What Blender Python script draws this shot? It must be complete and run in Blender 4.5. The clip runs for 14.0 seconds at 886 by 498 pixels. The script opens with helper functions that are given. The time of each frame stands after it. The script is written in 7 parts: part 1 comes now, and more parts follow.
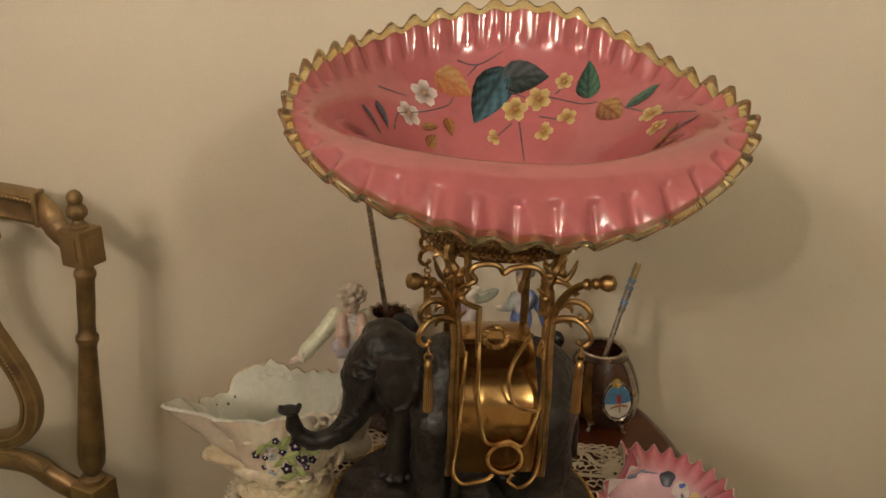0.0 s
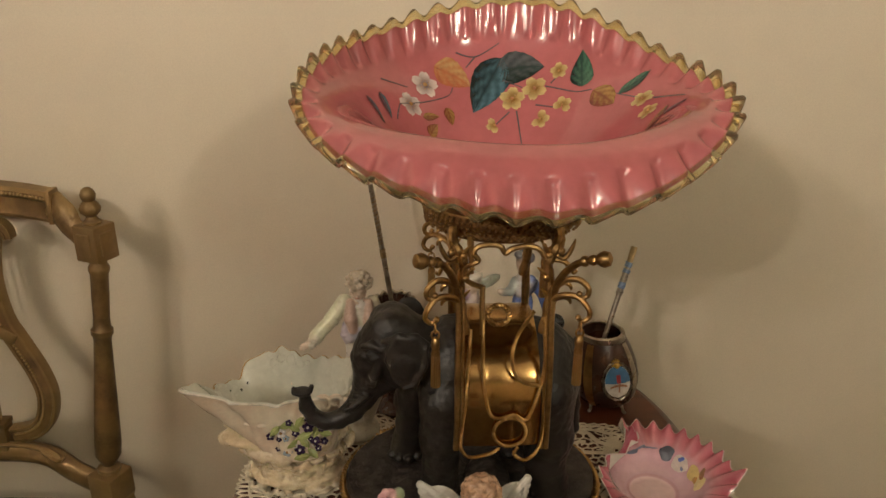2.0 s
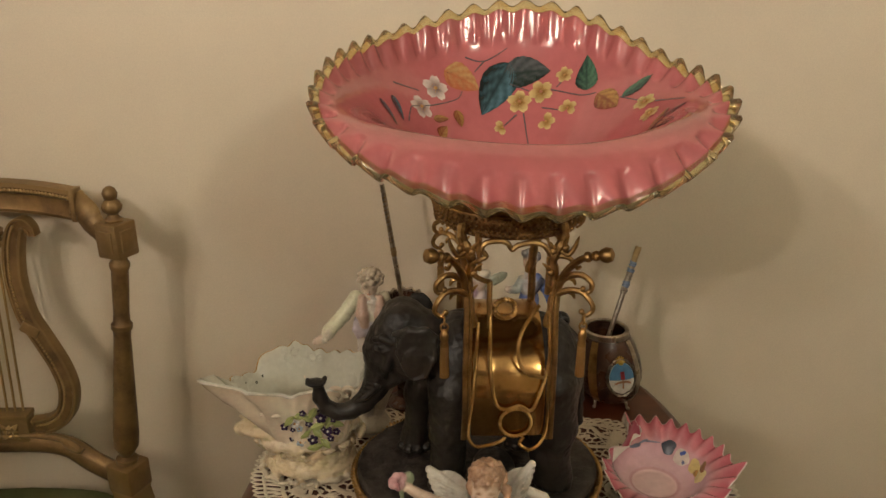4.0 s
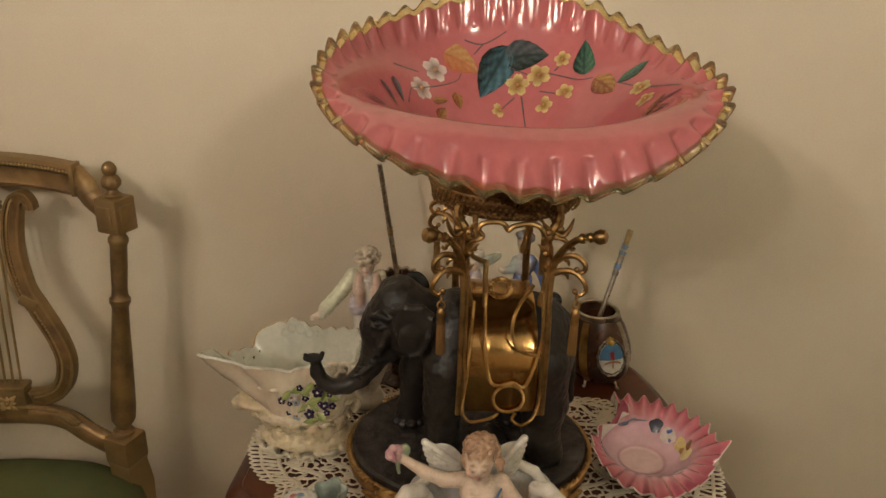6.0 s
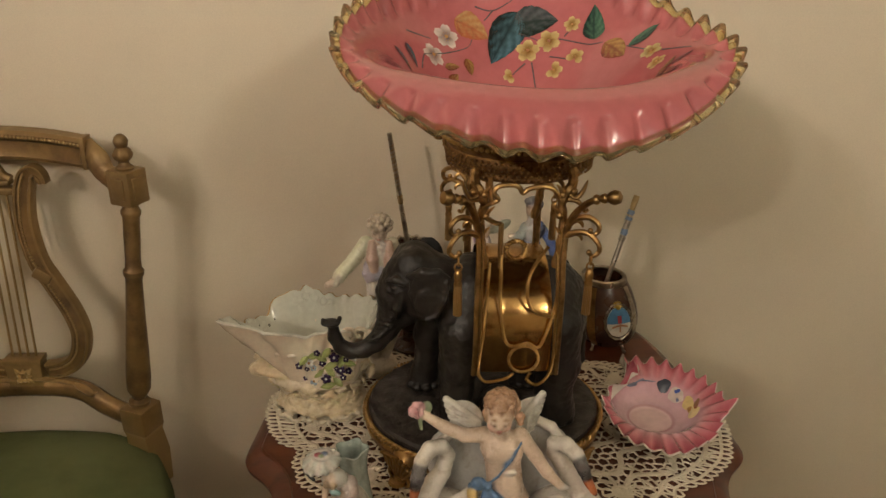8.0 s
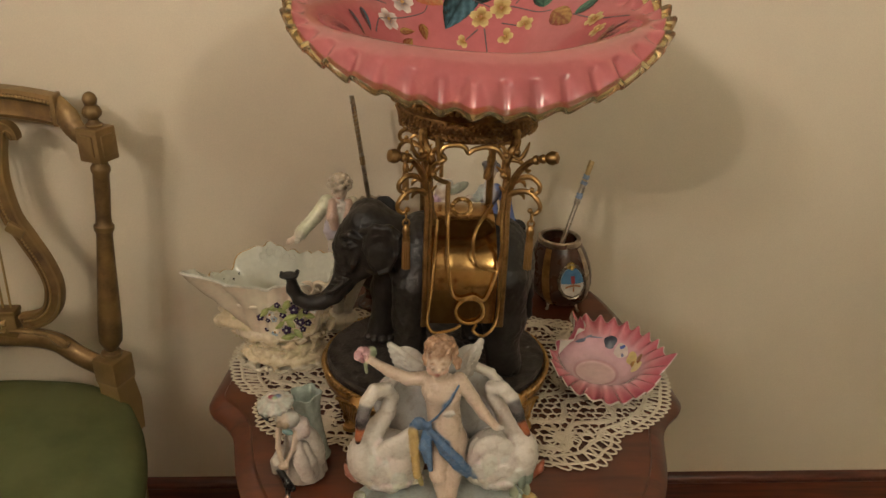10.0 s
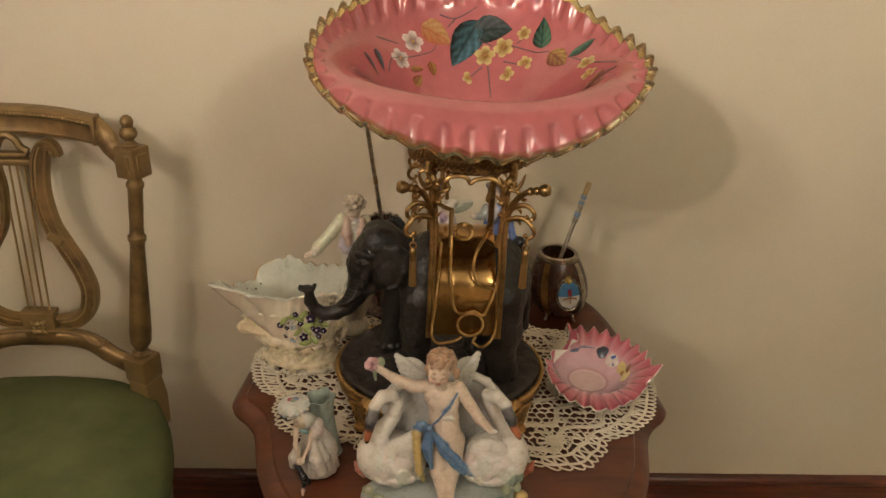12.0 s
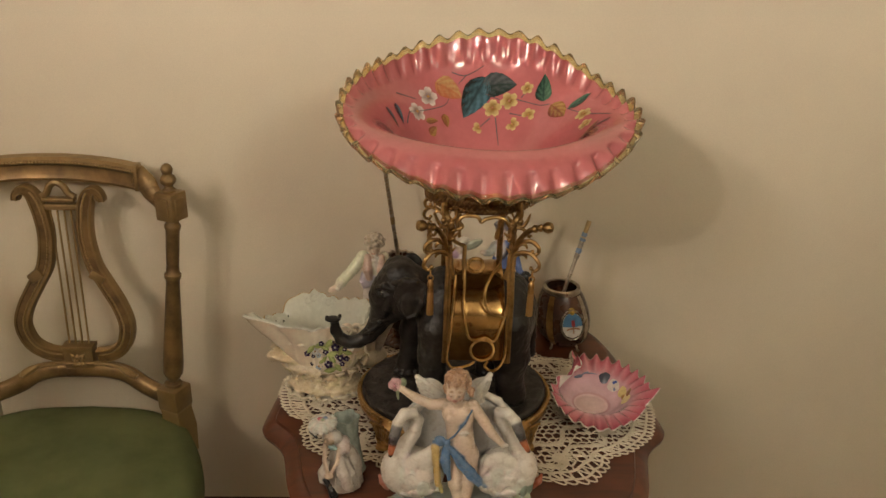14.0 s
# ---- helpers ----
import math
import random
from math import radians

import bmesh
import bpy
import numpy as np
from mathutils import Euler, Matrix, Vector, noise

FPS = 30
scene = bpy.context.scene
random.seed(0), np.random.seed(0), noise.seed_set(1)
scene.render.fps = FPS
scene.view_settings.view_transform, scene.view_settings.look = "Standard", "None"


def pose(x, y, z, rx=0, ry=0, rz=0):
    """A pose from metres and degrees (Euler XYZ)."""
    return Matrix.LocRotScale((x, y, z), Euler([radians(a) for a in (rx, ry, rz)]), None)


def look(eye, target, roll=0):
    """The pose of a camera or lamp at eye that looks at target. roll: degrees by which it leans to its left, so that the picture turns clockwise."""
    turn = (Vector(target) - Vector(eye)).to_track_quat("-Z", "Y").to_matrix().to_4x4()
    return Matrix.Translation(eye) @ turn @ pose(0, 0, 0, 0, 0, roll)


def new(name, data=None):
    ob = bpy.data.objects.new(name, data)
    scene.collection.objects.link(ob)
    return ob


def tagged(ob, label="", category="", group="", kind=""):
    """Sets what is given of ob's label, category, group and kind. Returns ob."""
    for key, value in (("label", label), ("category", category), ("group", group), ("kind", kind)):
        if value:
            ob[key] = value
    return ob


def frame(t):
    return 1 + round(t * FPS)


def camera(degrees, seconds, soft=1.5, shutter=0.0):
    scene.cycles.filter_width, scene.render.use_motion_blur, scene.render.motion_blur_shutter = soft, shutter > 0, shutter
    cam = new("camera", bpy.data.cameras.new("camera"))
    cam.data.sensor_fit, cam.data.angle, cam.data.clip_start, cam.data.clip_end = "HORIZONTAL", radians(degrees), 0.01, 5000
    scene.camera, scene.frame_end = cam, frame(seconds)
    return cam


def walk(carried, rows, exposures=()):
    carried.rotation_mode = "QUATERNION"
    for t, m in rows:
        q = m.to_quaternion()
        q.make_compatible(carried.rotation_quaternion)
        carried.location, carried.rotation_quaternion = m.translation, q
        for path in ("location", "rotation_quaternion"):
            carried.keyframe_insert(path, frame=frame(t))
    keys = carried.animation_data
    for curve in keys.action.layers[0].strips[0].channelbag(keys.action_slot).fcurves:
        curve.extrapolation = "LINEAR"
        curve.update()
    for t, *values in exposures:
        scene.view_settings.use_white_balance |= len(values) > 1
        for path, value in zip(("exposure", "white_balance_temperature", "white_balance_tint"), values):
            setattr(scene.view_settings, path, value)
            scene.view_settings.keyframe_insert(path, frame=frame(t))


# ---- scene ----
cam = camera(62.4, 14.0)
PATH = [
    (0, (0.011, 0.096, 1.348), (0.07, 1.965, 0.638), 1.3),
    (0.5, (0.0, 0.084, 1.34), (0.087, 1.942, 0.604), 1.1),
    (1, (0.001, 0.08, 1.343), (0.102, 1.936, 0.603), 0.8),
    (1.5, (0.004, 0.071, 1.343), (0.093, 1.932, 0.616), 0.4),
    (2, (0.004, 0.055, 1.343), (0.067, 1.924, 0.634), 0.1),
    (2.5, (0.001, 0.043, 1.343), (0.05, 1.919, 0.652), -0.1),
    (3, (-0.003, 0.032, 1.346), (0.044, 1.914, 0.671), -0.1),
    (5.3, (0.01, 0.003, 1.347), (0.043, 1.862, 0.611), 0.4),
    (5.5, (-0.004, 0.0, 1.349), (0.055, 1.858, 0.612), 1.0),
    (6, (-0.006, 0.002, 1.351), (0.059, 1.857, 0.606), 1.3),
    (6.5, (-0.007, 0.002, 1.35), (0.06, 1.856, 0.602), 1.4),
    (7, (-0.009, -0.005, 1.348), (0.061, 1.845, 0.591), 1.6),
    (7.5, (-0.014, -0.011, 1.343), (0.055, 1.831, 0.568), 1.6),
    (8, (-0.033, -0.019, 1.341), (0.049, 1.812, 0.541), 0.7),
    (8.5, (-0.042, -0.038, 1.34), (0.106, 1.778, 0.515), 0.9),
    (9, (-0.041, -0.048, 1.344), (0.179, 1.748, 0.491), 1.6),
    (9.2, (-0.028, -0.05, 1.343), (0.171, 1.744, 0.481), 1.8),
    (11.3, (0.028, -0.124, 1.387), (0.086, 1.669, 0.503), 1.6),
    (11.5, (0.026, -0.129, 1.399), (0.092, 1.659, 0.506), 2.1),
    (12, (0.023, -0.148, 1.42), (0.098, 1.644, 0.536), 2.3),
    (12.5, (0.015, -0.174, 1.434), (0.092, 1.629, 0.572), 2.7),
    (13, (0.013, -0.204, 1.445), (0.093, 1.601, 0.589), 2.7),
    (13.5, (0.009, -0.23, 1.453), (0.083, 1.58, 0.605), 2.7),
    (14, (0.005, -0.257, 1.457), (0.064, 1.583, 0.676), 1.6),
]
walk(cam, [(t, look(eye, target, roll)) for t, eye, target, roll in PATH], exposures=[(0.0, 0.0), (9.0, 0.0), (11.5, 0.16), (13.0, 0.16), (14.0, 0.08)])

# ---- world and light ----
world = bpy.data.worlds.new("room_world")
scene.world = world
world.use_nodes = True
world.node_tree.nodes["Background"].inputs[0].default_value = (1.0, 0.85, 0.65, 1)
world.node_tree.nodes["Background"].inputs[1].default_value = 0.02


def lamp(name, where, watts, size, colour=(1.0, 0.90, 0.76)):
    """A shaded bulb that throws its light forwards and fades softly towards the floor."""
    data = bpy.data.lights.new(name, "SPOT")
    data.energy, data.shadow_soft_size, data.color = watts, size, colour
    data.spot_size, data.spot_blend = radians(177), 1.0
    ob = new(name, data)
    ob.matrix_world = look(where, (where[0] * 0.35 + 0.22, where[1] + 2.2, where[2] + 2.85))
    return ob


for x, y, z, watts in ((-1.53, -2.00, 2.46, 169), (-1.56, -1.98, 2.48, 169), (-1.97, -1.70, 2.56, 171), (-2.00, -1.67, 2.58, 171)):
    lamp("ceiling_bulb", (x, y, z), watts, 0.016, (1.0, 0.886, 0.768))
for x, y, z, watts in ((1.34, -2.02, 2.37, 93), (1.38, -1.96, 2.40, 93), (1.42, -2.01, 2.42, 93)):
    lamp("wall_bulb", (x, y, z), watts, 0.016, (0.955, 0.925, 0.785))
scene.view_settings.exposure = 0.0


# ---- materials ----
def nodes_of(name):
    m = bpy.data.materials.new(name)
    m.use_nodes = True
    t = m.node_tree
    return m, t, t.nodes["Principled BSDF"]


def noise_node(t, scale, detail=4.0, rough=0.6):
    co = t.nodes.new("ShaderNodeTexCoord")
    n = t.nodes.new("ShaderNodeTexNoise")
    n.inputs["Scale"].default_value, n.inputs["Detail"].default_value, n.inputs["Roughness"].default_value = scale, detail, rough
    t.links.new(co.outputs["Object"], n.inputs["Vector"])
    return n


def blend(t, kind, fac, a, b):
    mx = t.nodes.new("ShaderNodeMix")
    mx.data_type, mx.blend_type = "RGBA", kind
    for sock, v in ((mx.inputs[0], fac), (mx.inputs[6], a), (mx.inputs[7], b)):
        if hasattr(v, "is_output"):
            t.links.new(v, sock)
        elif isinstance(v, (int, float)):
            sock.default_value = v
        else:
            sock.default_value = (*v, 1)
    return mx.outputs[2]


def ramp(t, fac, lo, hi, a=(0, 0, 0), b=(1, 1, 1)):
    r = t.nodes.new("ShaderNodeValToRGB")
    r.color_ramp.elements[0].position, r.color_ramp.elements[1].position = lo, hi
    r.color_ramp.elements[0].color, r.color_ramp.elements[1].color = (*a, 1), (*b, 1)
    t.links.new(fac, r.inputs[0])
    return r.outputs[0]


def add_bump(t, p, height, strength, distance=0.001):
    b = t.nodes.new("ShaderNodeBump")
    b.inputs["Strength"].default_value, b.inputs["Distance"].default_value = strength, distance
    t.links.new(height, b.inputs["Height"])
    t.links.new(b.outputs[0], p.inputs["Normal"])


def surface(name, base, dark=None, rough=0.5, metal=0.0, coarse=12.0, fine=160.0, bump=0.15, coat=0.0, spec=0.5, rvar=0.12, paint=False, trans=0.0, ior=1.45, sss=0.0, dist=0.001):
    """A two-scale procedural material: base colour drifting to a darker one, with grain, gloss variation and fine relief."""
    m, t, p = nodes_of(name)
    dark = dark or tuple(c * 0.72 for c in base)
    n1, n2 = noise_node(t, coarse), noise_node(t, fine, 3.0)
    if paint:
        at = t.nodes.new("ShaderNodeAttribute")
        at.attribute_name = "paint"
        base = at.outputs["Color"]
        col = blend(t, "MULTIPLY", ramp(t, n1.outputs[0], 0.45, 0.75), base, dark)
    else:
        col = blend(t, "MIX", ramp(t, n1.outputs[0], 0.38, 0.68), base, dark)
    col = blend(t, "MULTIPLY", 0.35, col, ramp(t, n2.outputs[0], 0.3, 0.7, (0.72, 0.72, 0.72), (1, 1, 1)))
    t.links.new(col, p.inputs["Base Color"])
    rr = t.nodes.new("ShaderNodeMapRange")
    rr.inputs["To Min"].default_value, rr.inputs["To Max"].default_value = max(0.02, rough - rvar), min(1, rough + rvar)
    t.links.new(n1.outputs[0], rr.inputs["Value"])
    t.links.new(rr.outputs[0], p.inputs["Roughness"])
    p.inputs["Metallic"].default_value, p.inputs["Coat Weight"].default_value = metal, coat
    p.inputs["Coat Roughness"].default_value = 0.03
    p.inputs["Specular IOR Level"].default_value, p.inputs["IOR"].default_value = spec, ior
    p.inputs["Transmission Weight"].default_value = trans
    if sss:
        p.inputs["Subsurface Weight"].default_value, p.inputs["Subsurface Scale"].default_value = sss, 0.004
    if bump:
        add_bump(t, p, n2.outputs[0], bump, dist)
    return m


def wood(name, base, dark, rough=0.3, stretch=(1.5, 26, 26), coat=0.5):
    m, t, p = nodes_of(name)
    co = t.nodes.new("ShaderNodeTexCoord")
    mp = t.nodes.new("ShaderNodeMapping")
    mp.inputs["Scale"].default_value = stretch
    t.links.new(co.outputs["Object"], mp.inputs[0])
    grain = t.nodes.new("ShaderNodeTexNoise")
    grain.inputs["Scale"].default_value, grain.inputs["Detail"].default_value, grain.inputs["Distortion"].default_value = 3.0, 6.0, 0.6
    t.links.new(mp.outputs[0], grain.inputs["Vector"])
    big = noise_node(t, 5.0)
    col = blend(t, "MIX", ramp(t, grain.outputs[0], 0.35, 0.68), base, dark)
    col = blend(t, "MULTIPLY", 0.45, col, ramp(t, big.outputs[0], 0.35, 0.7, (0.62, 0.6, 0.58), (1, 1, 1)))
    t.links.new(col, p.inputs["Base Color"])
    p.inputs["Roughness"].default_value, p.inputs["Coat Weight"].default_value, p.inputs["Coat Roughness"].default_value = rough, coat, 0.18
    add_bump(t, p, grain.outputs[0], 0.06, 0.001)
    return m


M_WALL = surface("cream_wall_paint", (0.66, 0.575, 0.44), (0.61, 0.525, 0.40), rough=0.62, coarse=1.6, fine=420, bump=0.05, spec=0.3)
M_CEIL = surface("cream_ceiling_paint", (0.82, 0.77, 0.68), (0.78, 0.73, 0.64), rough=0.8, coarse=1.0, fine=60, bump=0.05)
M_FLOOR = wood("dark_red_floor_wood", (0.085, 0.022, 0.012), (0.03, 0.008, 0.005), 0.32, (2, 18, 18), 0.4)
M_BASE = wood("dark_red_baseboard_wood", (0.12, 0.032, 0.016), (0.05, 0.013, 0.008), 0.3, (2, 30, 30), 0.4)
M_MAHOG = wood("polished_mahogany", (0.120, 0.029, 0.0098), (0.060, 0.0140, 0.0058), 0.34, (3, 14, 14), 0.22)
M_RUG = surface("dark_rug_wool", (0.10, 0.05, 0.04), (0.05, 0.03, 0.03), rough=0.95, coarse=20, fine=400, bump=0.8, dist=0.003)
M_FRINGE = surface("cream_rug_fringe", (0.62, 0.54, 0.42), (0.4, 0.33, 0.25), rough=0.95, coarse=40, fine=500, bump=0.8, dist=0.002)
M_GILT = surface("aged_gilt_wood", (0.225, 0.136, 0.052), (0.100, 0.058, 0.025), rough=0.46, metal=0.55, coarse=18, fine=220, bump=0.25)
M_GREEN = surface("green_velvet", (0.108, 0.120, 0.050), (0.082, 0.094, 0.037), rough=0.9, coarse=9, fine=700, bump=0.5, spec=0.15)
M_ROPE = surface("gilt_rope_metal", (0.50, 0.31, 0.11), (0.26, 0.14, 0.045), rough=0.46, metal=1.0, coarse=45, fine=300, bump=0.1)
M_BRASS = surface("polished_brass", (0.54, 0.33, 0.125), (0.35, 0.195, 0.068), rough=0.18, metal=1.0, coarse=25, fine=300, bump=0.06)
M_OLDGOLD = surface("tarnished_gilt_bronze", (0.45, 0.268, 0.102), (0.17, 0.096, 0.038), rough=0.42, metal=1.0, coarse=45, fine=260, bump=0.35)


M_FRIEZE = surface("dull_gilt_bronze", (0.34, 0.195, 0.075), (0.17, 0.092, 0.036), rough=0.58, metal=1.0, coarse=60, fine=320, bump=0.6, dist=0.002)


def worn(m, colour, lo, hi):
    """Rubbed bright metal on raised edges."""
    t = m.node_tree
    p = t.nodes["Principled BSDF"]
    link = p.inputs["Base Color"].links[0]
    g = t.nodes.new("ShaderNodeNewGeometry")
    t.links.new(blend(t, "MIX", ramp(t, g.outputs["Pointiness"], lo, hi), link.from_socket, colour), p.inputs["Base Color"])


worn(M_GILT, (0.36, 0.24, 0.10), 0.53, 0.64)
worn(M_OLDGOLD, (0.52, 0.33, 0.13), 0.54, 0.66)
M_BRONZE = surface("black_patinated_bronze", (0.022, 0.0178, 0.0148), (0.0105, 0.0085, 0.0073), rough=0.42, coarse=45, fine=300, bump=0.5, spec=0.38)
M_GROUND = surface("brown_black_bronze_ground", (0.046, 0.037, 0.031), (0.018, 0.014, 0.012), rough=0.5, coarse=55, fine=200, bump=0.8, spec=0.4, dist=0.002)
M_PINK = surface("pink_cased_glass", (0.425, 0.120, 0.125), (0.380, 0.100, 0.107), rough=0.022, coarse=9, fine=80, bump=0.0, spec=0.85, rvar=0.004)
M_AMBER = surface("amber_glass", (0.98, 0.87, 0.52), (0.91, 0.63, 0.23), rough=0.02, coarse=60, fine=80, bump=0.0, rvar=0.02, trans=0.94, ior=1.5)
M_PORC = surface("painted_porcelain", (1, 1, 1), (0.70, 0.65, 0.60), rough=0.28, coarse=95, fine=260, bump=0.32, paint=True, spec=0.5, rvar=0.12, coat=0.12)
M_LACE = surface("ecru_cotton_lace", (0.72, 0.64, 0.52), (0.62, 0.54, 0.42), rough=0.92, coarse=30, fine=900, bump=0.7, spec=0.2)
M_GOURD = surface("dark_varnished_gourd", (0.075, 0.030, 0.016), (0.03, 0.013, 0.009), rough=0.28, coarse=30, fine=300, bump=0.15)
M_SILVER = surface("tarnished_silver", (0.52, 0.46, 0.38), (0.25, 0.21, 0.17), rough=0.3, metal=1.0, coarse=60, fine=400, bump=0.3)
M_DARK = surface("dark_gourd_inside", (0.012, 0.009, 0.007), rough=0.8, coarse=30, fine=200, bump=0.2)


def plain(name, c, rough=0.3, **kw):
    return surface(name, c, rough=rough, coarse=kw.pop("coarse", 70), fine=kw.pop("fine", 300), bump=kw.pop("bump", 0.08), **kw)


M_BLUEP = plain("blue_wrapping", (0.25, 0.34, 0.50), 0.4)
M_MILK = plain("milky_white_glass", (0.62, 0.58, 0.52), 0.12, coat=0.6, coarse=20)
M_CANE = plain("pale_cane", (0.52, 0.36, 0.16), 0.4)


# ---- mesh tools ----
def attach(ob, parent):
    """Parents a part whose mesh is laid out in the room's own coordinates."""
    if parent is not None:
        ob.parent = parent
        if parent.type == "EMPTY":
            ob.matrix_parent_inverse = Matrix.Translation(-parent.location)


class Shape:
    """Collects faces from several simple forms into one mesh."""

    def __init__(self):
        self.v, self.f = [], []

    def add(self, verts, faces):
        k = len(self.v)
        self.v.extend([tuple(map(float, p)) for p in verts])
        self.f.extend([tuple(i + k for i in q) for q in faces])
        return self

    def grid(self, rows, close_u=False, close_v=False, cap0=False, cap1=False):
        """A sheet through rows of points. close_u: rows are rings. close_v: last row meets the first."""
        n, m = len(rows), len(rows[0])
        verts = [p for r in rows for p in r]
        faces = []
        for i in range(n if close_v else n - 1):
            for j in range(m if close_u else m - 1):
                a, b = i * m + j, i * m + (j + 1) % m
                c, d = ((i + 1) % n) * m + (j + 1) % m, ((i + 1) % n) * m + j
                faces.append((a, b, c, d))
        if cap0:
            faces.append(tuple(range(m - 1, -1, -1)))
        if cap1:
            faces.append(tuple((n - 1) * m + j for j in range(m)))
        return self.add(verts, faces)

    def lathe(self, profile, at=(0, 0, 0), seg=24, axis=(0, 0, 1), sx=1.0, sy=1.0, wave=None):
        """Turns (radius, height) pairs about an axis through at."""
        rot = Vector((0, 0, 1)).rotation_difference(Vector(axis)).to_matrix()
        rows = []
        for r, h in profile:
            ring = []
            for j in range(seg):
                a = 2 * math.pi * j / seg
                q = r * (1 + (wave(a, h) if wave else 0))
                ring.append(Vector(at) + rot @ Vector((q * sx * math.cos(a), q * sy * math.sin(a), h)))
            rows.append(ring)
        return self.grid(rows, close_u=True, cap0=profile[0][0] > 1e-5, cap1=profile[-1][0] > 1e-5)

    def tube(self, pts, r, seg=8, closed=False, flat=1.0, up=None):
        """A round or flattened bar along pts; r a number or a list."""
        P = [Vector(p) for p in pts]
        n = len(P)
        R = list(r) if hasattr(r, "__len__") else [r] * n
        rows, last = [], None
        for i in range(n):
            a, b = (P[i - 1], P[(i + 1) % n]) if closed else (P[max(0, i - 1)], P[min(n - 1, i + 1)])
            d = (b - a).normalized() if (b - a).length > 1e-9 else Vector((0, 0, 1))
            if up is not None:
                side = d.cross(Vector(up))
            elif last is None:
                side = d.cross(Vector((0, 0, 1)) if abs(d.z) < 0.9 else Vector((0, 1, 0)))
            else:
                side = last - d * last.dot(d)
            if side.length < 1e-6:
                side = d.orthogonal()
            side.normalize()
            last = side
            nrm = side.cross(d)
            rows.append([P[i] + R[i] * (math.cos(2 * math.pi * j / seg) * side + flat * math.sin(2 * math.pi * j / seg) * nrm) for j in range(seg)])
        return self.grid(rows, close_u=True, close_v=closed, cap0=not closed, cap1=not closed)

    def ball(self, at, r, seg=12, rings=8, squash=(1, 1, 1)):
        prof = [(max(1e-6, math.sin(math.pi * i / rings)), -math.cos(math.pi * i / rings)) for i in range(rings + 1)]
        rows = [[(at[0] + r * squash[0] * q * math.cos(2 * math.pi * j / seg), at[1] + r * squash[1] * q * math.sin(2 * math.pi * j / seg), at[2] + r * squash[2] * h) for j in range(seg)] for q, h in prof]
        return self.grid(rows, close_u=True)

    def box(self, lo, hi, bevel=0.0, turn=None):
        bm = bmesh.new()
        c = [(a + b) / 2 for a, b in zip(lo, hi)]
        s = [b - a for a, b in zip(lo, hi)]
        bmesh.ops.create_cube(bm, size=1, matrix=Matrix.Translation(c) @ (turn or Matrix()) @ Matrix.Diagonal((*s, 1)))
        if bevel:
            bmesh.ops.bevel(bm, geom=bm.edges[:], offset=bevel, segments=2, affect="EDGES", profile=0.5)
        bm.verts.index_update()
        self.add([v.co for v in bm.verts], [[v.index for v in q.verts] for q in bm.faces])
        bm.free()
        return self

    def prism(self, outline, z0, z1, inset=0.0, drop=0.0):
        """An outline (x, y) raised from z0 to z1."""
        m = len(outline)
        rows = [[(x, y, z) for x, y in outline] for z in (z0, z1)]
        return self.grid(rows, close_u=True, cap0=True, cap1=True)

    def done(self, name, mat, parent=None, label="", smooth=True, angle=40):
        me = bpy.data.meshes.new(name)
        me.from_pydata(self.v, [], self.f)
        bm = bmesh.new()
        bm.from_mesh(me)
        bmesh.ops.remove_doubles(bm, verts=bm.verts, dist=1e-6)
        bmesh.ops.recalc_face_normals(bm, faces=bm.faces)
        if smooth:
            for q in bm.faces:
                q.smooth = True
            for e in bm.edges:
                if len(e.link_faces) == 2 and e.calc_face_angle() > radians(angle):
                    e.smooth = False
        bm.to_mesh(me)
        bm.free()
        me.materials.append(mat)
        ob = new(name, me)
        attach(ob, parent)
        if label:
            ob["label"] = label
        return ob


def thing(name, label, category, group="", at=(0, 0, 0)):
    ob = new(name)
    ob.location = at
    ob.empty_display_size = 0.02
    return tagged(ob, label, category, group)


def spline(pts, n=8, closed=False):
    """A smooth curve through pts (Catmull-Rom)."""
    P = [np.array(p, float) for p in pts]
    out, m = [], len(P)
    for i in range(m if closed else m - 1):
        if closed:
            a, b, c, d = P[i - 1], P[i], P[(i + 1) % m], P[(i + 2) % m]
        else:
            a, b, c, d = P[max(0, i - 1)], P[i], P[i + 1], P[min(m - 1, i + 2)]
        for k in range(n):
            t = k / n
            out.append(0.5 * (2 * b + (c - a) * t + (2 * a - 5 * b + 4 * c - d) * t * t + (3 * b - a - 3 * c + d) * t ** 3))
    if not closed:
        out.append(P[-1])
    return [tuple(p) for p in out]


def scroll(c, r0, r1, a0, a1, n=18, plane="xz"):
    """A spiral in a plane, from angle a0 to a1 (degrees)."""
    out = []
    for i in range(n + 1):
        k = i / n
        r, a = r0 + (r1 - r0) * k, radians(a0 + (a1 - a0) * k)
        u, w = r * math.cos(a), r * math.sin(a)
        out.append((c[0] + u, c[1], c[2] + w) if plane == "xz" else (c[0], c[1] + u, c[2] + w))
    return out


# Modelled figures: rounded masses blended into one skin, each mass with its own glaze colour.
def mass(c, r, colour, turn=(0, 0, 0), soft=None):
    m = turn if isinstance(turn, np.ndarray) else np.array(Euler([radians(a) for a in turn]).to_matrix())
    return ("e", np.array(c, float), np.array(r if hasattr(r, "__len__") else (r, r, r), float), m, colour, soft)


def limb(pts, radii, colour, soft=None):
    """A tapering limb through pts."""
    return [("c", np.array(pts[i], float), np.array(pts[i + 1], float), (radii[i], radii[i + 1]), colour, soft) for i in range(len(pts) - 1)]


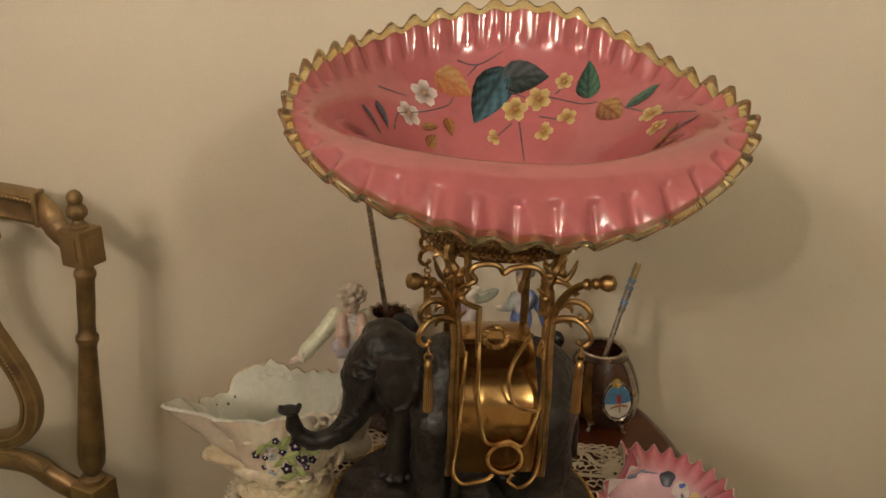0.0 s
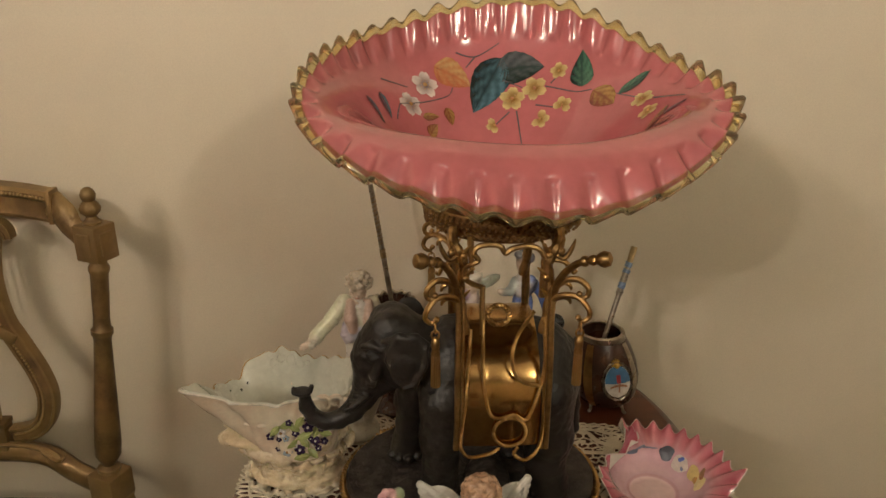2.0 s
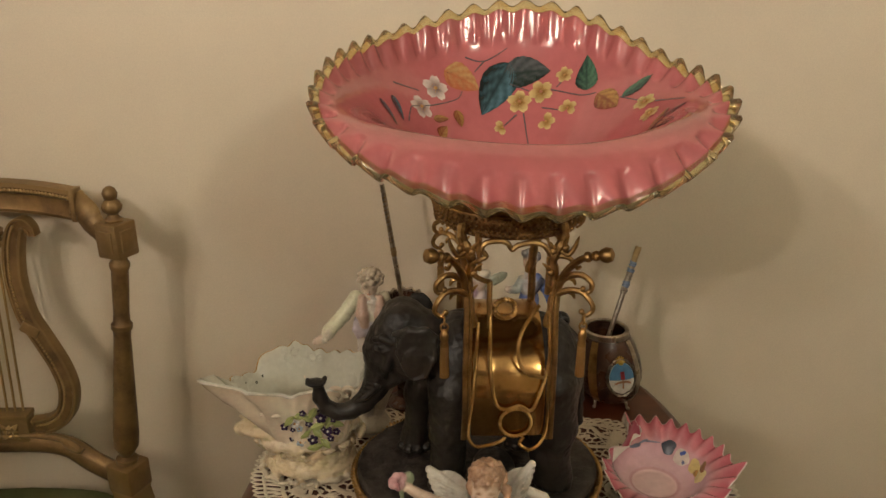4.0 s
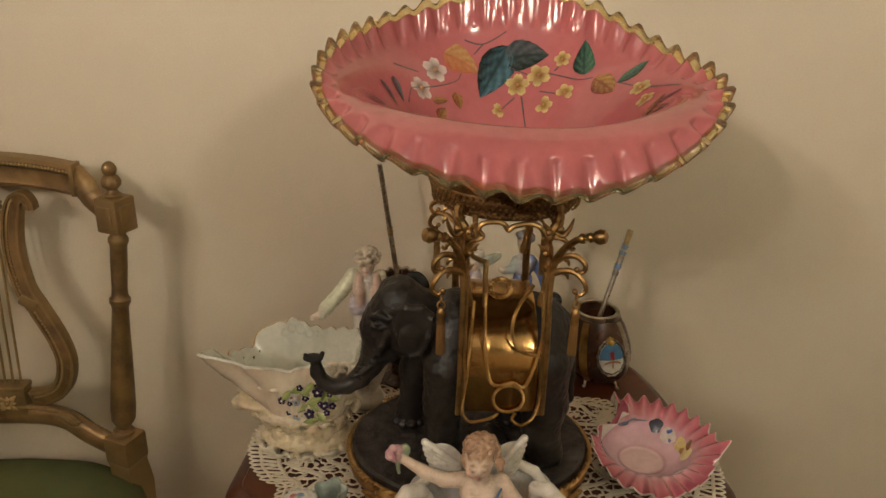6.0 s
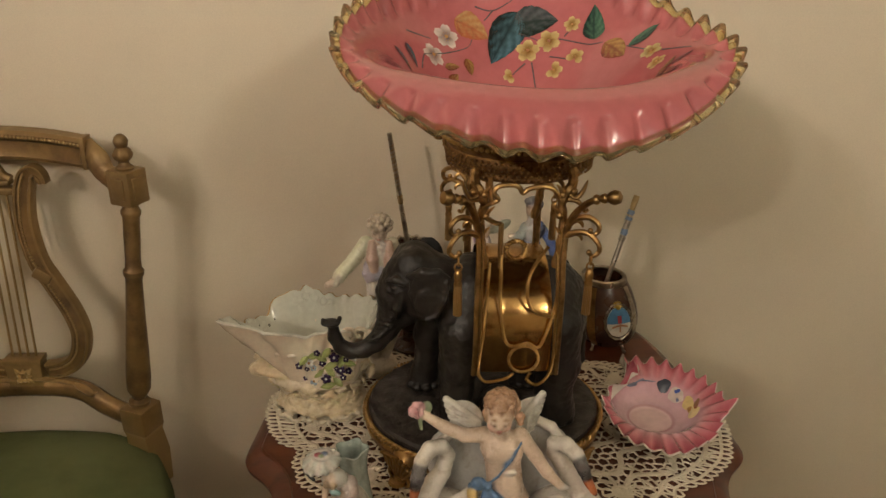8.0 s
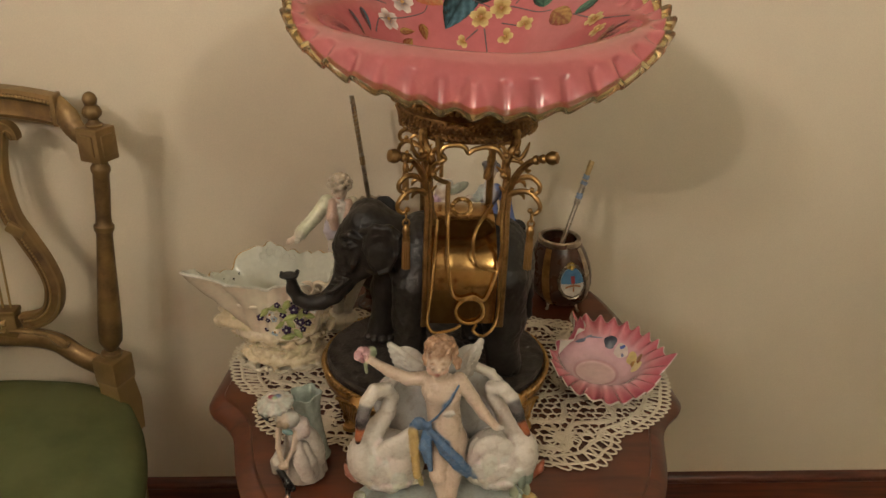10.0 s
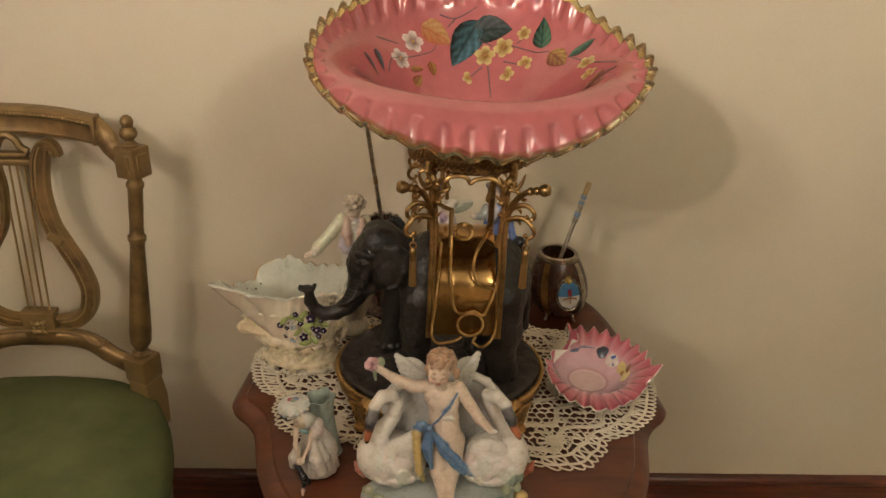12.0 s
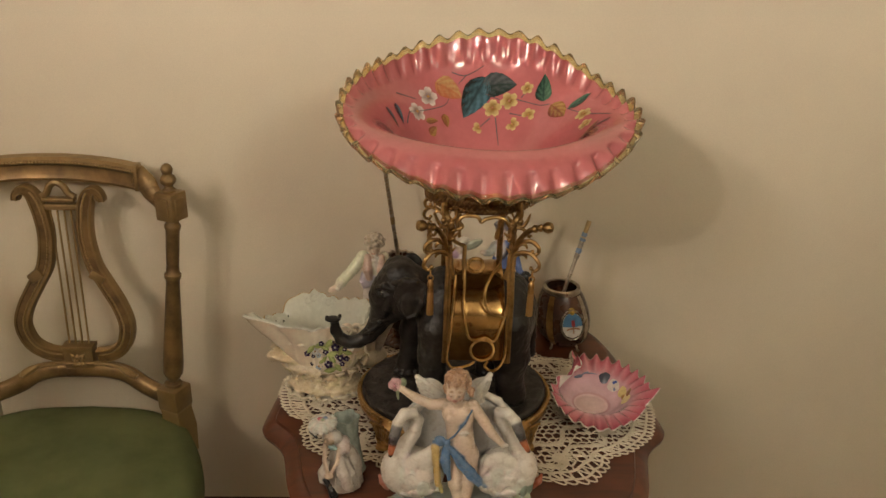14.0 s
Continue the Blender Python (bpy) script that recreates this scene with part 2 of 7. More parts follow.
def figure(name, masses, step, soft, mat, parent=None, label="", rough=0.0, rough_scale=80.0):
    prims = []
    for q in masses:
        prims.extend(q if isinstance(q, list) else [q])
    lo, hi = np.full(3, 1e9), np.full(3, -1e9)
    for q in prims:
        if q[0] == "e":
            lo, hi = np.minimum(lo, q[1] - q[2].max()), np.maximum(hi, q[1] + q[2].max())
        else:
            for p, r in ((q[1], q[3][0]), (q[2], q[3][1])):
                lo, hi = np.minimum(lo, p - r), np.maximum(hi, p + r)
    lo, hi = lo - 3 * step, hi + 3 * step
    dims = np.ceil((hi - lo) / step).astype(int) + 1
    G = np.stack(np.meshgrid(*[lo[i] + step * np.arange(dims[i]) for i in range(3)], indexing="ij"), -1).astype(np.float32)

    def dist(q, X):
        if q[0] == "e":
            L = (X - q[1].astype(np.float32)) @ q[3].astype(np.float32)
            k0 = np.linalg.norm(L / q[2].astype(np.float32), axis=-1)
            k1 = np.linalg.norm(L / (q[2] ** 2).astype(np.float32), axis=-1) + 1e-6
            return k0 * (k0 - 1) / k1
        a, b = q[1].astype(np.float32), q[2].astype(np.float32)
        ab = b - a
        h = np.clip(((X - a) @ ab) / max(1e-12, float(ab @ ab)), 0, 1)
        return np.linalg.norm(X - a - h[..., None] * ab, axis=-1) - (q[3][0] + (q[3][1] - q[3][0]) * h)

    D = None
    for q in prims:
        pad = 6 * step + 2 * soft
        if q[0] == "e":
            b0, b1 = q[1] - q[2].max() - pad, q[1] + q[2].max() + pad
        else:
            rr = max(q[3])
            b0, b1 = np.minimum(q[1], q[2]) - rr - pad, np.maximum(q[1], q[2]) + rr + pad
        i0, i1 = np.maximum(0, np.floor((b0 - lo) / step).astype(int)), np.minimum(dims, np.ceil((b1 - lo) / step).astype(int) + 1)
        sl = tuple(slice(a, b) for a, b in zip(i0, i1))
        d = dist(q, G[sl])
        if D is None:
            D = np.full(tuple(dims), 1.0, np.float32)
        o = D[sl]
        k = q[5] or soft
        h = np.clip(0.5 + 0.5 * (o - d) / k, 0, 1)
        D[sl] = o + (d - o) * h - k * h * (1 - h)
    # skin
    n = [x - 1 for x in D.shape]
    acc, cnt = np.zeros((*n, 3), np.float32), np.zeros(n, np.int32)
    corner = [(i, j, k) for i in (0, 1) for j in (0, 1) for k in (0, 1)]

    def cut(o):
        return D[o[0]:o[0] + n[0], o[1]:o[1] + n[1], o[2]:o[2] + n[2]]

    for a in corner:
        for ax in range(3):
            if a[ax] == 0:
                b = tuple(1 if i == ax else a[i] for i in range(3))
                da, db = cut(a), cut(b)
                mk = (da < 0) != (db < 0)
                t = da[mk] / (da[mk] - db[mk])
                p = np.tile(np.array(a, np.float32), (t.size, 1))
                p[:, ax] = t
                acc[mk] += p
                cnt[mk] += 1
    live = cnt > 0
    idx = np.full(n, -1, np.int64)
    idx[live] = np.arange(int(live.sum()))
    V = (np.argwhere(live) + acc[live] / cnt[live][:, None]) * step + lo
    S = D < 0
    F = []
    for ax in range(3):
        u, w = (ax + 1) % 3, (ax + 2) % 3
        A = np.take(S, range(0, S.shape[ax] - 1), ax)
        B = np.take(S, range(1, S.shape[ax]), ax)
        e = np.argwhere(A != B)
        e = e[(e[:, u] > 0) & (e[:, w] > 0) & (e[:, u] < n[u]) & (e[:, w] < n[w])]
        du, dw = np.zeros(3, int), np.zeros(3, int)
        du[u], dw[w] = 1, 1
        q = np.stack([idx[tuple(c.T)] for c in (e - du - dw, e - dw, e, e - du)], 1)
        flip = ~A[tuple(e.T)]
        q[flip] = q[flip][:, ::-1]
        F.append(q)
    F = np.concatenate(F)
    # glaze colours, softly mixed where masses meet
    W, C = np.zeros(len(V)), np.zeros((len(V), 3))
    Xv = V.astype(np.float32)
    dm = np.full(len(V), 1e9)
    ds = []
    for q in prims:
        d = dist(q, Xv)
        ds.append(d)
        dm = np.minimum(dm, d)
    for q, d in zip(prims, ds):
        w = np.exp(-np.clip((d - dm) / (0.6 * step), 0, 40))
        W += w
        C += w[:, None] * np.array(q[4])
    C /= W[:, None]
    if rough:
        nn = np.array([noise.noise(Vector(v) * rough_scale) for v in V])
        ctr = V.mean(0)
        dirv = V - ctr
        dirv /= np.linalg.norm(dirv, axis=1)[:, None] + 1e-9
        V = V + dirv * (rough * nn)[:, None]
    me = bpy.data.meshes.new(name)
    me.from_pydata(V.tolist(), [], F.tolist())
    me.shade_smooth()
    at = me.color_attributes.new("paint", "FLOAT_COLOR", "POINT")
    at.data.foreach_set("color", np.concatenate([C, np.ones((len(V), 1))], 1).ravel())
    me.materials.append(mat)
    ob = new(name, me)
    attach(ob, parent)
    if label:
        ob["label"] = label
    return ob

# ---- the room ----
WALL_Y, TABLE_Z = 1.252, 0.65


def slab(name, lo, hi, mat, label, category):
    return tagged(Shape().box(lo, hi).done(name, mat, smooth=False), label, category, kind="structure")


slab("wall_back", (-3.4, WALL_Y, 0), (3.4, WALL_Y + 0.15, 2.66), M_WALL, "cream painted plaster wall behind the table", "wall")
# the other walls and the ceiling are unseen, added to bounce light
slab("wall_front", (-3.4, -3.75, 0), (3.4, -3.6, 2.66), M_WALL, "cream painted plaster wall of the room", "wall")
slab("wall_left", (-3.55, -3.75, 0), (-3.4, WALL_Y + 0.15, 2.66), M_WALL, "cream painted plaster side wall of the room", "wall")
slab("wall_right", (3.4, -3.75, 0), (3.55, WALL_Y + 0.15, 2.66), M_WALL, "cream painted plaster side wall of the room", "wall")
slab("floor", (-3.55, -3.75, -0.1), (3.55, WALL_Y + 0.15, 0), M_FLOOR, "dark red-brown polished wooden floor", "floor")
slab("ceiling", (-3.55, -3.75, 2.66), (3.55, WALL_Y + 0.15, 2.76), M_CEIL, "plain cream painted ceiling", "ceiling")

prof = [(0, 0), (-0.018, 0), (-0.018, 0.082), (-0.0165, 0.086), (-0.019, 0.090), (-0.019, 0.098), (-0.015, 0.105), (-0.008, 0.108), (0, 0.109)]
tagged(Shape().grid([[(x, WALL_Y + y - 0.0005, z) for y, z in prof] for x in np.linspace(-3.39, 3.39, 30)]).done("baseboard", M_BASE), "dark red varnished wooden baseboard with rounded top", "baseboard", kind="structure")

rug = thing("rug", "dark woollen rug with a cream knotted fringe on the floor", "rug", at=(1.7, 0.6, 0))
Shape().box((0.88, -0.6, 0.001), (2.6, 1.13, 0.012), 0.003).done("rug_field", M_RUG, rug)
fr, rnd = Shape(), random.Random(4)
for i in range(120):
    x = 0.93 + i * 0.0140 + rnd.uniform(-0.004, 0.004)
    if rnd.random() < 0.10 or (x < 1.03 and rnd.random() < 0.6):
        continue
    pts = [(x, 1.125, 0.010), (x + rnd.uniform(-.006, .006), 1.16, 0.016 + rnd.uniform(0, .012)), (x + rnd.uniform(-.012, .012), 1.19, 0.022 + rnd.uniform(0, .014)), (x + rnd.uniform(-.016, .016), 1.216 + rnd.uniform(0, .008), 0.020 + rnd.uniform(0, .016))]
    fr.tube(spline(pts, 4), [0.006 + 0.002 * math.sin(k) for k in range(13)], 5)
fr.done("fringe", M_FRINGE, rug, "cream twisted wool fringe")

# ---- side table ----
side_table = thing("side_table", "polished mahogany side table with a shaped moulded top", "table", at=(0.09, 0.87, 0))
half = [(0.0, 1.235), (0.15, 1.235), (0.262, 1.228), (0.305, 1.205), (0.330, 1.14), (0.345, 1.06), (0.357, 0.97), (0.365, 0.90), (0.369, 0.862), (0.368, 0.842), (0.358, 0.822), (0.334, 0.798), (0.318, 0.772), (0.308, 0.735), (0.298, 0.695), (0.283, 0.655), (0.262, 0.615), (0.235, 0.582), (0.19, 0.55), (0.13, 0.525), (0.06, 0.512), (0.0, 0.508)]
right = spline(half, 5)
outline = [(0.09 + x, y) for x, y in right] + [(0.09 - x, y) for x, y in right[-2:0:-1]]


SIGN = 1.0


def inset(ol, d):
    """The outline drawn in by d metres."""
    out, m = [], len(ol)
    for i in range(m):
        a, b = Vector(ol[i - 1]), Vector(ol[(i + 1) % m])
        t = (b - a).normalized()
        out.append((ol[i][0] + t.y * d * SIGN, ol[i][1] - t.x * d * SIGN))
    return out


def ring_at(d, z):
    return [(x, y, z) for x, y in inset(outline, d)]


top = Shape().grid([ring_at(0.05, TABLE_Z - 0.036), ring_at(0.010, TABLE_Z - 0.034), ring_at(0.001, TABLE_Z - 0.028), ring_at(0.0, TABLE_Z - 0.022), ring_at(0.004, TABLE_Z - 0.016), ring_at(0.012, TABLE_Z - 0.009), ring_at(0.020, TABLE_Z - 0.005), ring_at(0.024, TABLE_Z - 0.004), ring_at(0.0265, TABLE_Z)], close_u=True, cap0=True, cap1=True)
top.done("tabletop", M_MAHOG, side_table)
Shape().grid([ring_at(0.06, TABLE_Z - 0.13), ring_at(0.055, TABLE_Z - 0.035)], close_u=True, cap0=True, cap1=True).done("apron", M_MAHOG, side_table)
for sx in (-1, 1):
    for ly in (0.68, 1.15):
        x0 = 0.09 + sx * (0.20 if ly < 0.8 else 0.24)
        path = spline([(x0, ly, TABLE_Z - 0.10), (x0 + sx * 0.025, ly, 0.42), (x0 + sx * 0.012, ly, 0.2), (x0 + sx * 0.02, ly, 0.05), (x0 + sx * 0.045, ly, 0.0)], 6)
        Shape().tube(path, [0.03 - 0.018 * min(1, k / 20) for k in range(len(path))], 10).done("leg", M_MAHOG, side_table)

# ---- lyre-back chair ----
CX = -0.742
chair = thing("lyre_chair", "gilded lyre-back chair with a green velvet seat", "chair", at=(CX, 0.9, 0))


def bowed(x):
    """How far back the curved chair back lies at x."""
    k = (x - CX) / 0.24
    return 1.203 - 0.072 * k * k


for s in (-1, 1):
    foot, head = np.array((CX + s * 0.207, 1.117, 0.537)), np.array((CX + s * 0.247, 1.130, 0.93))
    axis = head - foot
    L = float(np.linalg.norm(axis))
    pr = [(0.010, 0), (0.0185, 0.003), (0.0185, 0.010), (0.011, 0.016), (0.014, 0.022), (0.0205, 0.035), (0.0215, 0.06), (0.020, 0.10), (0.0165, 0.18), (0.0135, 0.25), (0.0145, 0.258), (0.017, 0.262), (0.017, 0.270), (0.0135, 0.274), (0.0125, 0.29), (0.0135, 0.33), (0.0135, L - 0.03), (0.016, L - 0.024), (0.016, L - 0.018), (0.0125, L - 0.012), (0.0125, L)]
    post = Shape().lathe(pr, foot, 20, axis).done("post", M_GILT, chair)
    canted = Matrix.Rotation(radians(-24 * s), 4, "Z")
    block = Shape().box((head[0] - 0.022, 1.130 - 0.022, 0.925), (head[0] + 0.022, 1.130 + 0.022, 0.983), 0.003, canted)
    for ax, ay in ((0.013, 0.0245), (0.0245, 0.013)):
        block.box((head[0] - ax, 1.130 - ay, 0.936), (head[0] + ax, 1.130 + ay, 0.972), 0.002, canted)
    block.done("post_block", M_GILT, post)
    fin = Shape().lathe([(0.013, 0), (0.015, 0.004), (0.009, 0.009), (0.008, 0.013), (0.0135, 0.019), (0.015, 0.026), (0.0125, 0.033), (0.009, 0.037), (0.0105, 0.041), (0.0118, 0.047), (0.009, 0.054), (0.004, 0.058), (0.0, 0.0585)], (head[0], 1.130, 0.982), 18, wave=lambda a, h: 0.09 * math.sin(7 * a) if 0.014 < h < 0.036 else 0.0)
    fin.done("finial", M_GILT, post, "carved acorn finial")
    low = Shape().box((foot[0] - 0.026, 1.117 - 0.026, 0.485), (foot[0] + 0.026, 1.117 + 0.026, 0.538), 0.004, canted)
    turn = radians(45 - 24 * s)
    low.grid([[(foot[0] + s * o + 1.414 * w * math.cos(turn + q * math.pi / 2), 1.117 + 1.414 * w * math.sin(turn + q * math.pi / 2), z) for q in range(4)] for z, w, o in ((0.487, 0.0245, 0), (0.478, 0.0225, 0), (0.43, 0.0245, 0.004), (0.36, 0.0225, 0.004))], close_u=True, cap0=True, cap1=True)
    low.done("lower_block", M_GILT, post)
    leg = Shape().tube(spline([(foot[0] + s * 0.004, 1.117, 0.37), (foot[0], 1.118, 0.18), (foot[0] - s * 0.004, 1.124, 0.0)], 6), [0.022 - 0.0006 * k for k in range(13)], 8)
    leg.done("leg", M_GILT, chair)
    leg = Shape().lathe([(0.012, 0), (0.016, 0.01), (0.014, 0.03), (0.024, 0.30), (0.028, 0.34), (0.028, 0.40)], (CX + s * 0.28, 0.70, 0), 16)
    leg.done("leg", M_GILT, chair)

# crest rail: a bowed board with a beaded top edge and dropped shoulders
xs = np.linspace(-0.178, 0.178, 30)
sec = [(-0.013, -0.040), (-0.016, -0.034), (-0.0125, -0.028), (-0.0125, -0.008), (-0.018, -0.004), (-0.019, 0.004), (-0.014, 0.010), (0.010, 0.011), (0.012, 0.0), (0.010, -0.040)]
crest = Shape().grid([[(CX + x, bowed(CX + x) + dy, 1.016 + 0.006 * (1 - (x / 0.178) ** 2) + dz) for dy, dz in sec] for x in xs], close_v=False)
crest.grid([[(CX + x, bowed(CX + x) + dy, 1.016 + 0.006 * (1 - (x / 0.178) ** 2) + dz) for dy, dz in (sec[0], sec[-1])] for x in xs])
for s in (-1, 1):
    pth = spline([(CX + s * 0.178, bowed(CX + s * 0.178), 1.002), (CX + s * 0.196, 1.150, 0.993), (CX + s * 0.208, 1.143, 0.975), (CX + s * 0.228, 1.134, 0.957)], 6)
    crest.tube(pth, [0.025, 0.024, 0.024, 0.023, 0.023, 0.022, 0.022, 0.022, 0.021, 0.021, 0.02, 0.02, 0.02, 0.019, 0.019, 0.018, 0.018, 0.018, 0.018], 10, flat=0.55, up=(0, 1, 0))
    crest.box((CX + s * 0.178 - 0.004, bowed(CX + s * 0.178) - 0.019, 0.976), (CX + s * 0.178 + 0.004, bowed(CX + s * 0.178) + 0.012, 1.029), 0.0015)
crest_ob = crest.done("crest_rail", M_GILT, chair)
bd = Shape()
for x in np.linspace(-0.172, 0.172, 52):
    bd.ball((CX + x, bowed(CX + x) - 0.0185, 1.0155 + 0.006 * (1 - (x / 0.178) ** 2)), 0.0036, 7, 5)
bd.done("beading", M_GILT, crest_ob, "row of small carved beads")

# the lyre
arm_off = [(0.092, 0.945), (0.090, 0.957), (0.078, 0.966), (0.064, 0.961), (0.055, 0.945), (0.047, 0.915), (0.043, 0.865), (0.053, 0.805), (0.075, 0.765), (0.104, 0.715), (0.116, 0.672), (0.104, 0.628), (0.074, 0.602), (0.036, 0.592)]
for s in (-1, 1):
    c3 = spline([(CX + 0.006 + s * o * 0.95, bowed(CX + s * o) - 0.018, z) for o, z in arm_off], 5)
    c3 = [(x, y - 0.03 * max(0, (0.95 - z)) / 0.35, z) for x, y, z in c3]
    rad = [0.006 + 0.010 * min(1, max(0, (k - 4) / 18)) for k in range(len(c3))]
    arm = Shape()
    rows = []
    for k, p in enumerate(c3):
        a, b = c3[max(0, k - 1)], c3[min(len(c3) - 1, k + 1)]
        dx, dz = b[0] - a[0], b[2] - a[2]
        ln = math.hypot(dx, dz) + 1e-9
        wx, wz, r = dz / ln, -dx / ln, rad[k] * 0.98
        rows.append([(p[0] + wx * u * r, p[1] + v, p[2] + wz * u * r) for u, v in ((-1, 0.009), (-1, -0.008), (-0.9, -0.0105), (-0.62, -0.0105), (-0.55, -0.0085), (0.55, -0.0085), (0.62, -0.0105), (0.9, -0.0105), (1, -0.008), (1, 0.009))])
    arm.grid(rows, close_u=True, cap0=True, cap1=True)
    arm.ball((CX + s * 0.082, bowed(CX) - 0.022, 0.950), 0.010, 10, 6, (1, 0.9, 1))
    kx, kz = CX + s * 0.064, 0.782
    arm.box((kx - 0.016, c3[38][1] - 0.014, kz - 0.012), (kx + 0.016, c3[38][1] + 0.012, kz + 0.010), 0.004, Matrix.Rotation(s * 0.6, 4, "Y"))
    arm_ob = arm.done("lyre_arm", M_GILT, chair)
    beads = Shape()
    for k in range(16, len(c3) - 2):
        p, q = c3[k], c3[k + 1]
        for m in (0.0, 0.5):
            dx, dz = q[0] - p[0], q[2] - p[2]
            ln = math.hypot(dx, dz) + 1e-9
            beads.ball((p[0] + m * dx - s * dz / ln * rad[k] * 0.28 * -1, p[1] - 0.0092, p[2] + m * dz + s * dx / ln * rad[k] * 0.28 * -1), 0.0026, 6, 4)
    beads.done("beading", M_GILT, arm_ob)
bar = Shape().box((CX - 0.040, bowed(CX) - 0.032, 0.923), (CX + 0.040, bowed(CX) - 0.008, 0.936), 0.003)
bar.box((CX - 0.034, bowed(CX) - 0.030, 0.939), (CX + 0.034, bowed(CX) - 0.010, 0.948), 0.003)
bar.tube(spline([(CX - 0.034, bowed(CX) - 0.02, 0.949), (CX - 0.022, bowed(CX) - 0.02, 0.957), (CX - 0.014, bowed(CX) - 0.02, 0.972), (CX, bowed(CX) - 0.02, 0.980), (CX + 0.014, bowed(CX) - 0.02, 0.972), (CX + 0.022, bowed(CX) - 0.02, 0.957), (CX + 0.034, bowed(CX) - 0.02, 0.949)], 5), 0.0075, 8)
bar.done("lyre_yoke", M_GILT, chair)
for k in range(4):
    o = -0.021 + k * 0.014
    Shape().tube([(CX + o, bowed(CX) - 0.02, 0.928), (CX + o, bowed(CX) - 0.034, 0.76), (CX + o, bowed(CX) - 0.049, 0.60)], 0.0024, 6).done("lyre_string", M_GILT, chair, "thin gilded string rod")
ros = Shape().box((CX - 0.032, 1.140, 0.562), (CX + 0.032, 1.168, 0.618), 0.003)
ros.box((CX - 0.034, 1.138, 0.610), (CX + 0.034, 1.168, 0.620), 0.002)
for k in range(8):
    a = math.pi / 4 * k + math.pi / 8 * 0
    ln = 0.022 if k % 2 else 0.014
    ros.tube([(CX + 0.004 * math.cos(a), 1.139, 0.587 + 0.004 * math.sin(a)), (CX + ln * 0.6 * math.cos(a), 1.1365, 0.587 + ln * 0.6 * math.sin(a)), (CX + ln * math.cos(a), 1.1395, 0.587 + ln * math.sin(a))], [0.003, 0.0055, 0.001], 6, flat=0.6, up=(0, 1, 0))
ros.ball((CX, 1.137, 0.587), 0.005, 10, 6)
ros.done("rosette_block", M_GILT, chair, "carved square rosette block")
lower = spline([(CX - 0.19, 1.12, 0.508), (CX - 0.14, 1.135, 0.525), (CX - 0.10, 1.145, 0.548), (CX - 0.055, 1.152, 0.556), (CX, 1.154, 0.557), (CX + 0.055, 1.152, 0.556), (CX + 0.10, 1.145, 0.548), (CX + 0.14, 1.135, 0.525), (CX + 0.19, 1.12, 0.508)], 6)
lr = Shape().tube(lower, 0.021, 12, flat=0.7, up=(0, 1, 0))
lr.tube([(x, y - 0.010, z + 0.020) for x, y, z in lower[8:-8]], 0.0055, 8)
for s in (-1, 1):
    lr.tube(spline([(CX + s * 0.09, 1.135, 0.573), (CX + s * 0.11, 1.13, 0.562), (CX + s * 0.125, 1.126, 0.552)], 4), [0.004, 0.006, 0.008, 0.009, 0.0095, 0.009, 0.008, 0.006, 0.003], 8)
lr.done("lower_rail", M_GILT, chair)

# seat: domed velvet pad on a gilt frame
so = [(0.0, 1.172), (0.13, 1.160), (0.212, 1.118), (0.256, 1.06), (0.286, 1.0), (0.314, 0.92), (0.329, 0.84), (0.334, 0.77), (0.322, 0.71), (0.28, 0.665), (0.15, 0.645), (0.0, 0.64)]
sr = spline(so, 4)
seat_ol = [(CX + x, y) for x, y in sr] + [(CX - x, y) for x, y in sr[-2:0:-1]]
cxy = (CX, 0.90)


def seat_row(k, z):
    return [(cxy[0] + (x - cxy[0]) * k, cxy[1] + (y - cxy[1]) * k, z) for x, y in seat_ol]


Shape().grid([seat_row(0.97, 0.395), seat_row(1.0, 0.402), seat_row(1.012, 0.418), seat_row(1.0, 0.436), seat_row(0.96, 0.450), seat_row(0.88, 0.461), seat_row(0.72, 0.472), seat_row(0.5, 0.480), seat_row(0.25, 0.484), seat_row(0.02, 0.486)], close_u=True, cap0=True, cap1=True).done("seat", M_GREEN, chair, "green velvet upholstered seat pad")
Shape().grid([seat_row(0.93, 0.34), seat_row(0.975, 0.342), seat_row(0.98, 0.37), seat_row(0.985, 0.40)], close_u=True, cap0=True, cap1=True).done("seat_frame", M_GILT, chair)

# ---- lace doily ----
DC, DA, DB = (0.082, 0.905), 0.335, 0.212


# scalloped lobes of the cloth: bearing in degrees and reach
LOBES = [(0, 1.075), (14, 1.065), (27, 1.08), (38, 1.04), (47, 0.985), (54, 0.93), (62, 0.975), (78, 1.0), (90, 0.96), (102, 1.0), (117, 1.015), (130, 1.02), (143, 0.99), (152, 1.02), (161, 1.055), (173, 1.02), (184, 0.985), (194, 0.95), (200, 0.895), (211, 0.97), (220, 1.03), (227, 1.03), (236, 0.985), (241, 0.93), (246, 1.0), (251, 0.985), (257, 0.965), (264, 0.94), (274, 1.04), (284, 1.06), (290, 1.10), (295, 1.185), (300, 1.215), (307, 1.15), (314, 1.065), (322, 1.10), (333, 1.11), (346, 1.085)]


def reach(t, edge):
    """How far the cloth goes at bearing t; edge: 0 for the plain oval, 1 for its scalloped hem."""
    d = math.degrees(t) % 360
    oval_k = 1.03 + 0.12 * math.cos(t + radians(35))
    tab = LOBES + [(360, LOBES[0][1])]
    for (a0, k0), (a1, k1) in zip(tab, tab[1:]):
        if a0 <= d <= a1:
            q = (d - a0) / (a1 - a0)
            return oval_k + (k0 + (k1 - k0) * q * q * (3 - 2 * q) - oval_k) * edge
    return oval_k


